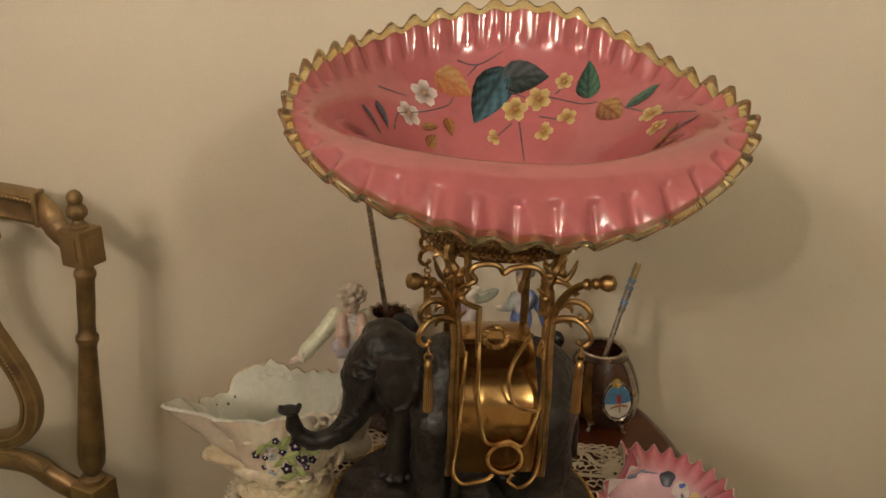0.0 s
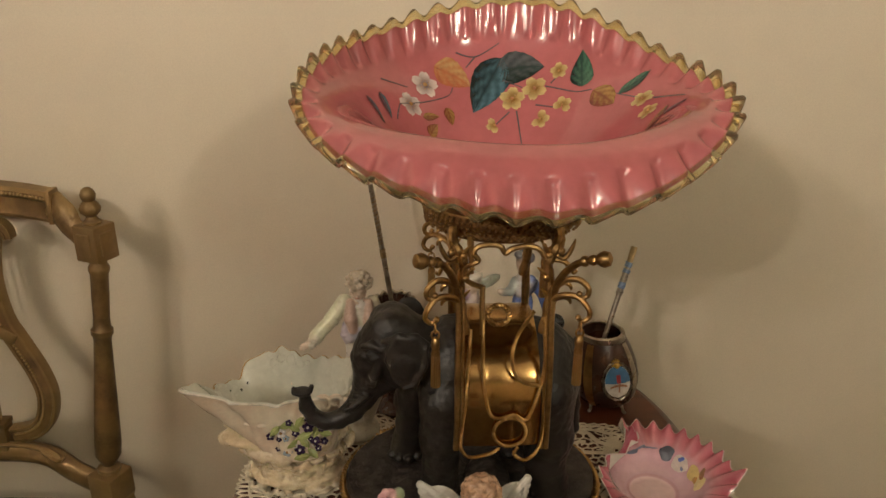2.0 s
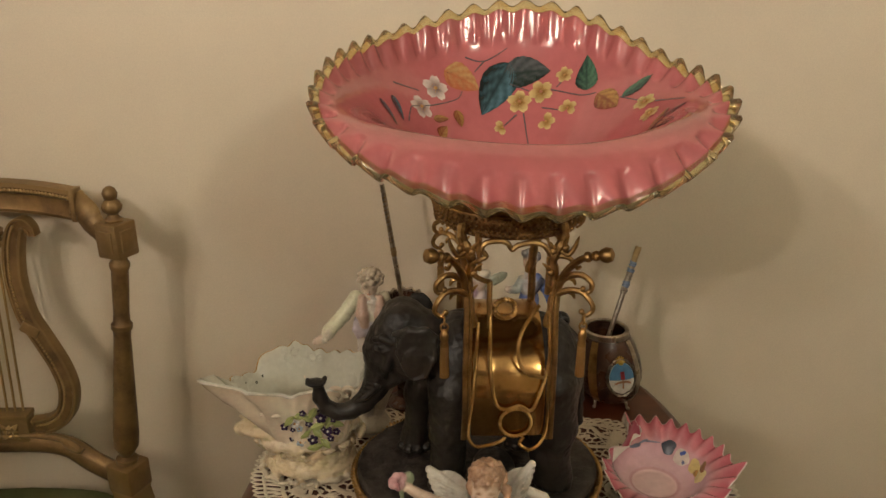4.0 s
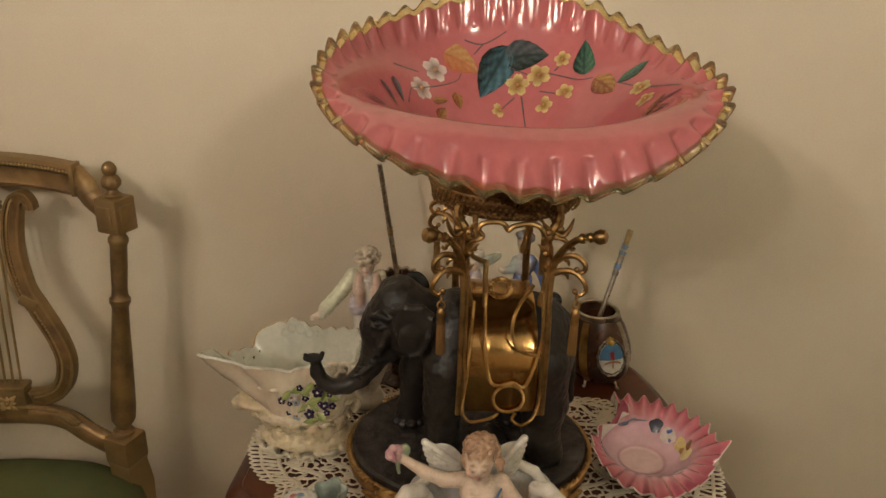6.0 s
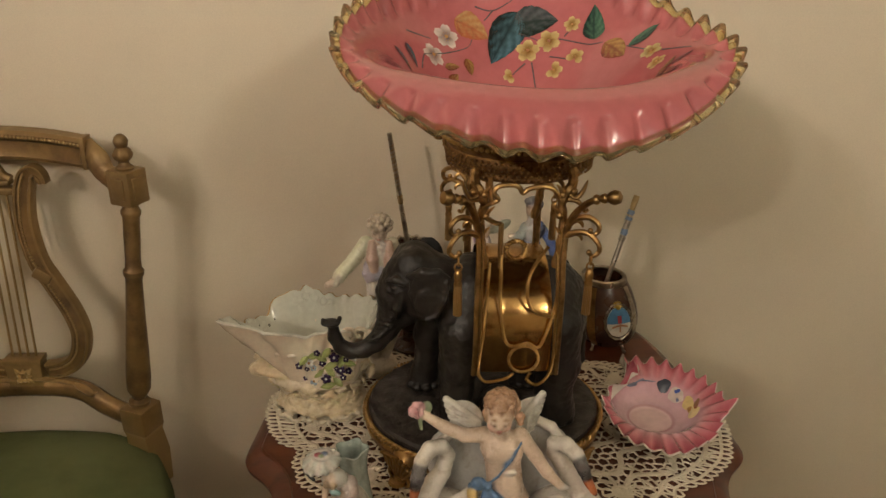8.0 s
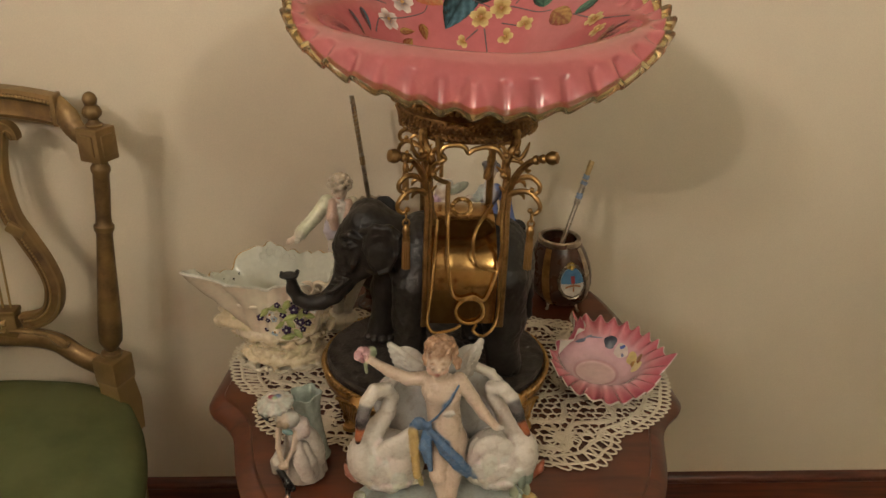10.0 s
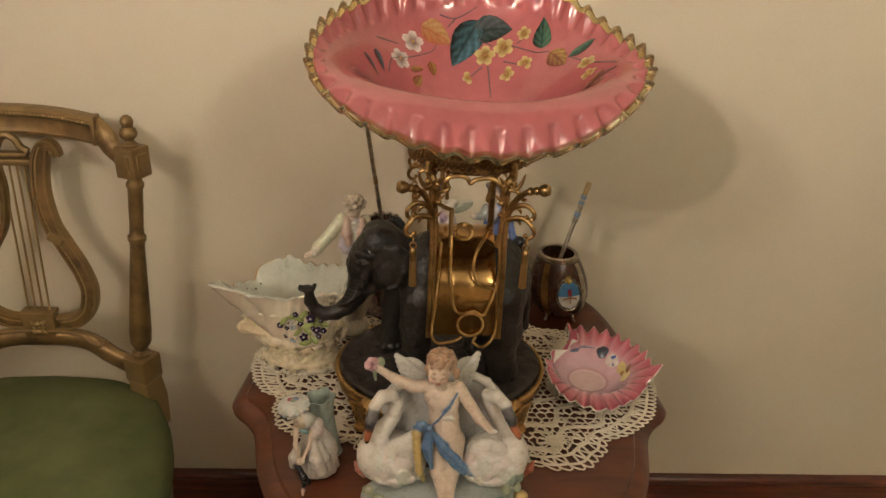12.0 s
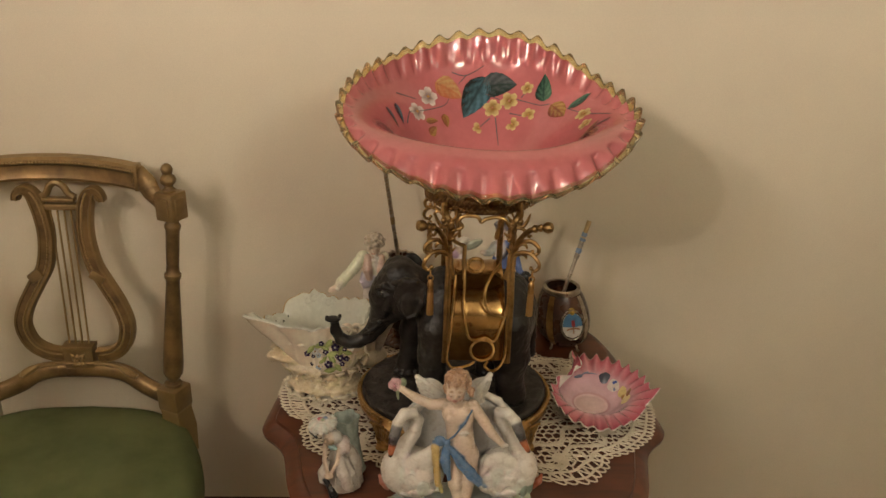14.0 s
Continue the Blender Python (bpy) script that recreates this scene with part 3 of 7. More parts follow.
def lace(t, v, z=0.0):
    """A point of the cloth: t round it, v from its middle (0) to its edge (1)."""
    k = v * reach(t, max(0.0, (v - 0.5) / 0.5))
    return (DC[0] + DA * k * math.cos(t), DC[1] + DB * k * math.sin(t), TABLE_Z + 0.0022 + z)


doily = thing("doily", "ecru cotton bobbin-lace doily spread on the table", "doily", at=(DC[0], DC[1], TABLE_Z))
lc, rl = Shape(), random.Random(11)
TAU = 2 * math.pi


def cord(v, r, n=240, wob=0.0, waves=0, z=0.0, flat=0.45):
    pts = [lace(TAU * i / n, v + wob * math.sin(waves * TAU * i / n), z) for i in range(n)]
    lc.tube(pts, r, 6, closed=True, flat=flat, up=(0, 0, 1))


def strand(a, b, r=0.0011, z=0.0, bend=0.0):
    r *= rl.uniform(1.15, 1.75)
    (t0, v0), (t1, v1) = a, b
    pts = [lace(t0 + (t1 - t0) * k + bend * math.sin(math.pi * k), v0 + (v1 - v0) * k, z) for k in (0, 0.33, 0.67, 1)]
    lc.tube(pts, r, 5, flat=0.6, up=(0, 0, 1))


cord(0.965, 0.0026)
cord(0.895, 0.0032)
NE = 138
for i in range(NE):
    t0, t1 = TAU * i / NE, TAU * (i + 1) / NE
    tm = (t0 + t1) / 2
    pts = [lace(t0, 0.965), lace(t0 + 0.1 * (t1 - t0), 0.995), lace(tm, 1.014), lace(t1 - 0.1 * (t1 - t0), 0.995), lace(t1, 0.965)]
    lc.tube(spline(pts, 2), 0.0017, 5, flat=0.7, up=(0, 0, 1))
    strand((t0, 0.967), (tm, 0.893), 0.0014)
    if i % 3:
        strand((tm, 0.893), (t1, 0.967), 0.0014)
lc.done("lace_border", M_LACE, doily, "scalloped lace edging with picots")
lc = Shape()
# broad woven tape winding through the middle
for base, wob, waves, ph, w in ((0.800, 0.050, 16, 0.0, 0.0046), (0.640, 0.045, 14, 1.0, 0.0046), (0.500, 0.03, 12, 0.4, 0.0042)):
    n = 420
    lc.tube([lace(TAU * i / n, base + wob * math.sin(waves * TAU * i / n + ph), 0.0003) for i in range(n)], w, 6, closed=True, flat=0.24, up=(0, 0, 1))
lc.done("lace_tape", M_LACE, doily, "broad woven tape in the lace")
lc = Shape()


def cloth_v(x, y):
    u, w = (x - DC[0]) / DA, (y - DC[1]) / DB
    t = math.atan2(w, u)
    return math.hypot(u, w) / reach(t, 0.55)


# irregular net of plaited threads
CELL = 0.0080
spots = {}


def net_pt(i, j):
    if (i, j) not in spots:
        x = DC[0] + i * CELL * 0.866 + rl.uniform(-1, 1) * CELL * 0.42
        y = DC[1] + j * CELL * 0.5 + rl.uniform(-1, 1) * CELL * 0.30
        spots[(i, j)] = (x, y)
    return spots[(i, j)]


NXC, NYC = int(0.36 / (CELL * 0.866)), int(0.25 / (CELL * 1.5))
for i in range(-NXC, NXC + 1):
    for j in range(-NYC, NYC + 1):
        # honeycomb: three edges from each upright pair
        off = 0 if i % 2 == 0 else 3
        a, b, c1, c2 = (i, 6 * j + off), (i, 6 * j + off + 2), (i + 1, 6 * j + off + 3), (i - 1, 6 * j + off + 3)
        for p, q in ((a, b), (b, c1), (b, c2)):
            P, Q = net_pt(*p), net_pt(*q)
            mx, my = (P[0] + Q[0]) / 2, (P[1] + Q[1]) / 2
            if not 0.43 < cloth_v(mx, my) < 0.905 or rl.random() < 0.05:
                continue
            z = TABLE_Z + 0.0021
            lc.tube([(P[0], P[1], z), (mx + rl.uniform(-.0005, .0005), my + rl.uniform(-.0005, .0005), z + 0.0005), (Q[0], Q[1], z)], [0.0016, rl.uniform(0.0012, 0.0027), 0.0016], 5, flat=0.6, up=(0, 0, 1))
lc.done("lace_net", M_LACE, doily)
lc = Shape()
# plump woven leaves in pairs
for i in range(64):
    t0 = TAU * i / 64
    for d, v0, v1 in ((0.035, 0.875, 0.80), (-0.035, 0.875, 0.80), (0.04, 0.74, 0.665), (-0.04, 0.74, 0.665)):
        if (v0 < 0.8) != (i % 2 == 0):
            continue
        A, B = np.array(lace(t0, v0, 0.0006)), np.array(lace(t0 + d, v1, 0.0006))
        Shape().tube([tuple(A + (B - A) * k) for k in (0, 0.25, 0.5, 0.75, 1)], [0.0008, 0.0026, 0.0034, 0.0026, 0.0008], 6, flat=0.35, up=(0, 0, 1)).done("lace_leaf", M_LACE, doily)
for deg in (-58, -27, 8, 36, 78, 124, 180, 228, 253):
    lc = Shape()
    c = lace(radians(deg), 0.78, 0.0006)
    lc.tube([(c[0] + 0.010 * math.cos(a), c[1] + 0.010 * math.sin(a), c[2]) for a in np.linspace(0, TAU, 14)[:-1]], 0.0042, 6, closed=True, flat=0.22, up=(0, 0, 1))
    lc.ball(c, 0.0095, 10, 4, (1, 1, 0.10))
    for q in range(13):
        a = TAU * q / 13
        lc.tube([(c[0] + 0.009 * math.cos(a), c[1] + 0.009 * math.sin(a), c[2]), (c[0] + 0.018 * math.cos(a + 0.1), c[1] + 0.018 * math.sin(a + 0.1), c[2] + 0.0004), (c[0] + 0.027 * math.cos(a), c[1] + 0.027 * math.sin(a), c[2])], [0.0012, 0.0018, 0.001], 5, flat=0.5, up=(0, 0, 1))
    lc.done("lace_star", M_LACE, doily, "raised lace star motif")

# ---- bronze elephant centrepiece ----
EX, EY, BASE_Z = 0.068, 0.875, 0.712
stand = thing("elephant_centerpiece", "black bronze elephant bearing a gilt brass howdah stand, on the doily", "centerpiece", at=(EX, EY, TABLE_Z))
EA, EB = 0.168, 0.135


def oval(k, z, n=72, wob=0.0, waves=0):
    return [(EX + (EA * k + wob * math.cos(waves * TAU * i / n)) * math.cos(TAU * i / n), EY + (EB * k + wob * math.cos(waves * TAU * i / n)) * math.sin(TAU * i / n), z) for i in range(n)]


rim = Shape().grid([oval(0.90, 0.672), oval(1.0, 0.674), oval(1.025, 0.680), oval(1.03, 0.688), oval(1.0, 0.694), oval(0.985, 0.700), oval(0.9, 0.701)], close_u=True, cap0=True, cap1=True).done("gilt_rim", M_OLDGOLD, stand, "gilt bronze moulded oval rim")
rp = Shape()
NR = 420
for ph in (0, math.pi):
    rp.tube([(EX + (EA * 1.022 + 0.0022 * math.cos(70 * TAU * i / NR + ph)) * math.cos(TAU * i / NR), EY + (EB * 1.022 + 0.0022 * math.cos(70 * TAU * i / NR + ph)) * math.sin(TAU * i / NR), 0.700 + 0.0022 * math.sin(70 * TAU * i / NR + ph)) for i in range(NR)], 0.0026, 6, closed=True)
rp.done("rope_moulding", M_OLDGOLD, rim, "twisted gilt rope moulding")
pl = Shape()
rows = []
for k in [0.985, 0.99, 0.97] + [0.95 - 0.03 * q for q in range(31)]:
    zz = 0.699 if k == 0.985 else BASE_Z - 0.003 if k == 0.99 else BASE_Z
    rows.append([(x, y, zz + (0.0034 * noise.noise(Vector((x * 42, y * 42, 1.0))) + 0.0020 * noise.noise(Vector((x * 120, y * 120, 4.0))) + 0.0010 * noise.noise(Vector((x * 260, y * 260, 2.0))) if k < 0.98 else 0)) for x, y, _ in oval(k, 0, 180)])
pl.grid(rows, close_u=True, cap0=True, cap1=True).done("plinth_ground", M_GROUND, stand, "black rough-textured oval bronze ground")
for a in (-138, -42, 42, 138):
    ca, sa = math.cos(radians(a)), math.sin(radians(a))
    rr = 1 / math.hypot(ca / EA, sa / EB)
    fx, fy = EX + rr * ca, EY + rr * sa
    tx, ty = -sa, ca
    ft = Shape().tube(spline([(fx - 0.004 * ca, fy - 0.004 * sa, 0.694), (fx + 0.008 * ca, fy + 0.008 * sa, 0.684), (fx + 0.008 * ca, fy + 0.008 * sa, 0.668), (fx + 0.016 * ca, fy + 0.016 * sa, 0.658)], 5), [0.016, 0.018, 0.019, 0.019, 0.018, 0.017, 0.015, 0.013, 0.0115, 0.0105, 0.010, 0.0095, 0.009, 0.009, 0.009, 0.008], 10, flat=0.7)
    foot_ob = ft.done("acanthus_foot", M_OLDGOLD, stand, "gilt acanthus leaf foot")
    for q in range(-4, 5):
        Shape().tube(spline([(fx + tx * q * 0.002 + 0.014 * ca, fy + ty * q * 0.002 + 0.014 * sa, 0.664), (fx + tx * q * 0.0048 + 0.015 * ca, fy + ty * q * 0.0048 + 0.015 * sa, 0.678), (fx + tx * q * 0.0068 + 0.015 * ca, fy + ty * q * 0.0068 + 0.015 * sa, 0.692 - abs(q) * 0.0012), (fx + tx * q * 0.0078 + 0.020 * ca, fy + ty * q * 0.0078 + 0.020 * sa, 0.699 - abs(q) * 0.0022)], 4), [0.002, 0.0026, 0.0032, 0.0037, 0.004, 0.0042, 0.0042, 0.0040, 0.0037, 0.0033, 0.0028, 0.0022, 0.0012], 6).done("leaf_lobe", M_OLDGOLD, foot_ob)
    for s in (-1, 1):
        Shape().tube([(fx + tx * s * (0.013 + 0.007 * math.cos(k)) + 0.013 * ca, fy + ty * s * (0.013 + 0.007 * math.cos(k)) + 0.013 * sa, 0.663 + 0.007 * math.sin(k)) for k in np.linspace(-2.6, 2.4, 14)], 0.0028, 6).done("side_scroll", M_OLDGOLD, foot_ob)
    Shape().lathe([(0.010, 0), (0.013, 0.003), (0.011, 0.008), (0.004, 0.010)], (fx + 0.016 * ca, fy + 0.016 * sa, 0.6525), 12).done("toe", M_OLDGOLD, foot_ob)

K = (0.03, 0.03, 0.03)
body = [
    mass((0.105, 0.870, 0.866), (0.098, 0.066, 0.079), K),
    mass((0.152, 0.870, 0.860), (0.054, 0.064, 0.076), K),
    mass((0.045, 0.870, 0.870), (0.050, 0.060, 0.073), K),
    mass((-0.004, 0.868, 0.905), (0.036, 0.042, 0.040), K),
    # head: two-domed crown, brow, cheeks and jaw
    mass((-0.030, 0.866, 0.912), (0.040, 0.040, 0.042), K),
    mass((-0.032, 0.854, 0.939), (0.025, 0.019, 0.021), K, (0, 0, 0), 0.012),
    mass((-0.032, 0.880, 0.939), (0.025, 0.019, 0.021), K, (0, 0, 0), 0.012),
    mass((-0.050, 0.864, 0.904), (0.028, 0.030, 0.034), K),
    mass((-0.020, 0.862, 0.880), (0.028, 0.030, 0.026), K),
    limb([(-0.058, 0.861, 0.892), (-0.062, 0.860, 0.862), (-0.071, 0.857, 0.838), (-0.084, 0.854, 0.821), (-0.101, 0.851, 0.811), (-0.119, 0.849, 0.8095), (-0.132, 0.847, 0.818), (-0.139, 0.845, 0.834), (-0.1415, 0.843, 0.853)], [0.026, 0.0185, 0.0148, 0.0124, 0.0106, 0.0094, 0.0086, 0.0079, 0.0075], K),
    mass((-0.1435, 0.842, 0.8585), (0.0135, 0.0105, 0.0042), K, (0, 0, 0), 0.004), mass((-0.1315, 0.842, 0.864), (0.0035, 0.004, 0.0042), K, (0, 0, 0), 0.003), mass((-0.154, 0.842, 0.862), (0.003, 0.004, 0.003), K, (0, 0, 0), 0.003),
    limb([(-0.030, 0.864, 0.870), (-0.044, 0.861, 0.857), (-0.058, 0.859, 0.842)], [0.017, 0.012, 0.006], K),
    # near ear: a folded upper edge with the flap hanging from it
    limb([(-0.040, 0.826, 0.934), (-0.022, 0.817, 0.944), (-0.002, 0.815, 0.944), (0.012, 0.818, 0.934)], [0.0040, 0.0052, 0.0052, 0.0035], K, 0.004),
    mass((-0.012, 0.8155, 0.921), (0.0235, 0.0050, 0.024), K, (8, 0, -8), 0.004),
    mass((-0.014, 0.8125, 0.900), (0.0175, 0.0045, 0.022), K, (4, 14, -6), 0.005),
    limb([(-0.034, 0.823, 0.930), (-0.036, 0.821, 0.912), (-0.029, 0.818, 0.894)], [0.0036, 0.0034, 0.0030], K, 0.003),
    limb([(0.010, 0.813, 0.930), (0.008, 0.810, 0.908), (-0.004, 0.810, 0.884), (-0.016, 0.811, 0.878)], [0.0030, 0.0034, 0.0032, 0.0026], K, 0.003),
    mass((-0.012, 0.918, 0.915), (0.0235, 0.005, 0.034), K, (-8, 0, 8), 0.004),
    # brow ridge, eye and the folds of the cheek
    limb([(-0.066, 0.838, 0.921), (-0.056, 0.832, 0.926), (-0.045, 0.829, 0.922)], [0.0036, 0.0050, 0.0034], K, 0.004),
    mass((-0.0575, 0.8335, 0.9135), (0.0052, 0.0034, 0.0036), K, (0, 15, 0), 0.0015),
    limb([(-0.066, 0.837, 0.908), (-0.056, 0.833, 0.9065), (-0.047, 0.831, 0.910)], [0.0022, 0.0030, 0.0020], K, 0.003),
    limb([(-0.048, 0.832, 0.900), (-0.052, 0.834, 0.884), (-0.056, 0.838, 0.868)], [0.0040, 0.0052, 0.0030], K, 0.005),
    limb([(-0.064, 0.841, 0.852), (-0.080, 0.838, 0.838), (-0.093, 0.837, 0.832)], [0.0044, 0.0030, 0.0014], K, 0.002),
    # legs
    limb([(0.034, 0.832, 0.85), (0.027, 0.827, 0.80), (0.027, 0.825, 0.765), (0.025, 0.824, 0.727)], [0.034, 0.0255, 0.0215, 0.0240], K),
    limb([(0.006, 0.908, 0.85), (-0.010, 0.912, 0.80), (-0.012, 0.912, 0.762), (-0.018, 0.911, 0.727)], [0.032, 0.0220, 0.0180, 0.0215], K),
    limb([(0.152, 0.832, 0.86), (0.162, 0.827, 0.80), (0.160, 0.825, 0.760), (0.166, 0.824, 0.727)], [0.042, 0.031, 0.0245, 0.0265], K),
    limb([(0.150, 0.910, 0.86), (0.142, 0.914, 0.80), (0.138, 0.914, 0.760), (0.134, 0.914, 0.727)], [0.040, 0.029, 0.0235, 0.0255], K),
    limb([(0.188, 0.872, 0.905), (0.201, 0.868, 0.870), (0.204, 0.862, 0.82), (0.203, 0.858, 0.785)], [0.009, 0.006, 0.0045, 0.0055], K, 0.004),
    mass((0.09, 0.85, 0.716), (0.03, 0.05, 0.012), K),
]
# toes
for x, y in ((0.025, 0.824), (-0.018, 0.911), (0.166, 0.824), (0.134, 0.914)):
    for d in (-150, -115, -80, -45):
        body.append(mass((x + 0.0235 * math.cos(radians(d)), y + 0.0225 * math.sin(radians(d)), 0.7205), (0.0070, 0.0055, 0.0058), K, (0, 0, d + 90), 0.002))
# creases round the trunk
for q in range(9):
    t = 0.1 + q * 0.098
    x, z = -0.0585 - 0.026 * t * t - 0.004 * t, 0.886 - 0.064 * t
    body.append(limb([(x - 0.012, 0.846, z), (x, 0.8375 + 0.004 * t, z + 0.001), (x + 0.013, 0.846, z + 0.002)], [0.0014, 0.0022, 0.0014], K, 0.0022))
figure("elephant", body, 0.0018, 0.0080, M_BRONZE, stand, "black patinated bronze elephant figure", 0.0013, 130.0)

# howdah: brass saddle cloth, upright scrolls and a ring that carries the bowl
HX = 0.097


def flank(x, z, off=0.0):
    """The saddle cloth's surface on the near flank, and over the back above it."""
    k = min(1.0, max(0.0, (z - 0.868) / 0.084))
    y = 0.868 - 0.093 * math.sqrt(1 - k * k)
    fold = 0.0008 * math.sin(math.pi * (((x - 0.053) / 0.0293) % 1.0)) ** 0.8
    return (x, y - (off + fold) * (1 - 0.5 * k) + 0.5 * (x - HX) ** 2 * (1 - k), z + (off + fold) * k)


def hang(x, z, off):
    """Where a rope hangs: on the cloth, and free of it near the top."""
    p = flank(x, min(z, 0.90), off)
    return (x, min(p[1], 0.779 - off), z)


def near_far(build, name, mat, label=""):
    """One piece on the near flank and its twin on the far one."""
    for side in (0, 1):
        sh = build()
        if side:
            sh.v = [(x, 2 * 0.868 - y, z) for x, y, z in sh.v]
        sh.done(name, mat, stand, label)


def cloth():
    zs, xs = [0.823, 0.829, 0.838, 0.85, 0.862] + [0.868 + 0.084 * math.sin(q) for q in np.linspace(0.03, math.pi / 2, 24)], np.linspace(0.053, 0.141, 37)
    near = [[flank(x, z, 0.0) for x in xs] for z in zs]
    far = [[(x, 2 * 0.868 - y, z) for x, y, z in row] for row in near[-2::-1]]
    sh = Shape().grid(near + far)
    sh.grid([[(x, y + (0.003 if y < 0.868 else -0.003), z - 0.003) for x, y, z in row] for row in near + far])
    return sh


cloth().done("saddle_cloth", M_BRASS, stand, "polished brass saddle cloth")


def rope_line(pts, r=0.0019, pitch=0.0074):
    """Two twisted strands along a path."""
    P = [Vector(p) for p in spline(pts, 7)]
    ln = [0.0]
    for a, b in zip(P, P[1:]):
        ln.append(ln[-1] + (b - a).length)
    n = max(12, int(ln[-1] / 0.0011))
    Q = []
    for i in range(n + 1):
        s = ln[-1] * i / n
        j = min(len(P) - 2, max(0, int(np.searchsorted(ln, s)) - 1))
        k = (s - ln[j]) / max(1e-9, ln[j + 1] - ln[j])
        Q.append(P[j].lerp(P[j + 1], k))
    sh = Shape()
    for ph in (0, math.pi):
        line = []
        for i, p in enumerate(Q):
            d = (Q[min(n, i + 1)] - Q[max(0, i - 1)]).normalized()
            a = d.cross(Vector((0, 1, 0)))
            a = a.normalized() if a.length > 1e-5 else Vector((1, 0, 0))
            b = d.cross(a)
            w = TAU * ln[-1] * i / n / pitch + ph
            line.append(p + 0.62 * r * (math.cos(w) * a + math.sin(w) * b))
        sh.tube(line, r * 0.72, 5)
    return sh


ROPES = [
    [(0.0725, 0.985), (0.073, 0.95), (0.074, 0.915), (0.081, 0.872), (0.092, 0.862), (0.110, 0.866), (0.124, 0.860), (0.134, 0.882), (0.142, 0.915), (0.143, 0.945), (0.139, 0.988)],
    [(0.128, 0.996), (0.112, 0.968), (0.106, 0.942), (0.110, 0.918), (0.121, 0.906), (0.138, 0.902)],
    [(0.059, 0.975), (0.057, 0.93), (0.054, 0.88), (0.049, 0.830), (0.053, 0.814), (0.062, 0.809), (0.084, 0.814), (0.094, 0.822)],
    [(0.116, 0.822), (0.112, 0.812), (0.124, 0.804), (0.136, 0.812), (0.142, 0.826), (0.144, 0.85), (0.144, 0.90)],
]
for path in ROPES:
    rope_line([hang(x, z, 0.004) for x, z in path]).done("rope", M_ROPE, stand, "twisted gilt rope")
rope_line([flank(0.106 + 0.019 * math.cos(a), 0.843 + 0.019 * math.sin(a), 0.004) for a in np.linspace(0, TAU, 13)]).done("rope_ring", M_ROPE, stand, "round loop of gilt rope")
rope_line([hang(HX - 0.008 + 0.012 * math.cos(a), 0.993 + 0.0115 * math.sin(a), 0.006) for a in np.linspace(0, TAU, 10)], 0.0026).done("knot", M_ROPE, stand, "gilt rope knot")


def strap(s):
    """Side bar of the cloth, sweeping up into an arm with a ball end."""
    def make():
        x0 = HX + s * 0.052
        pts = spline([(x0 + s * 0.001, 0.777, 0.816), (x0, 0.772, 0.86), (x0, 0.773, 0.93), (x0 - s * 0.001, 0.777, 0.985), (x0 + s * 0.002, 0.780, 1.020), (x0 + s * 0.008, 0.768, 1.043), (x0 + s * 0.018, 0.752, 1.061), (HX + s * 0.080, 0.738, 1.070)], 6)
        sh = Shape().tube(pts, [0.0036 if k < 24 else 0.0046 for k in range(len(pts))], 8, flat=0.7)
        sh.tube([(x - s * 0.0052, y - 0.001, z) for x, y, z in pts[:26]], 0.0018, 6)
        sh.lathe([(0.0, -0.002), (0.0045, -0.001), (0.006, 0.003), (0.0045, 0.006), (0.007, 0.009), (0.0088, 0.014), (0.007, 0.020), (0.0, 0.023)], pts[-1], 14, (s * 0.9, -0.45, 0.25))
        sh.lathe([(0.0052, -0.003), (0.0062, 0), (0.0052, 0.003)], pts[-4], 12, (s * 0.9, -0.4, 0.3))
        return sh
    return make


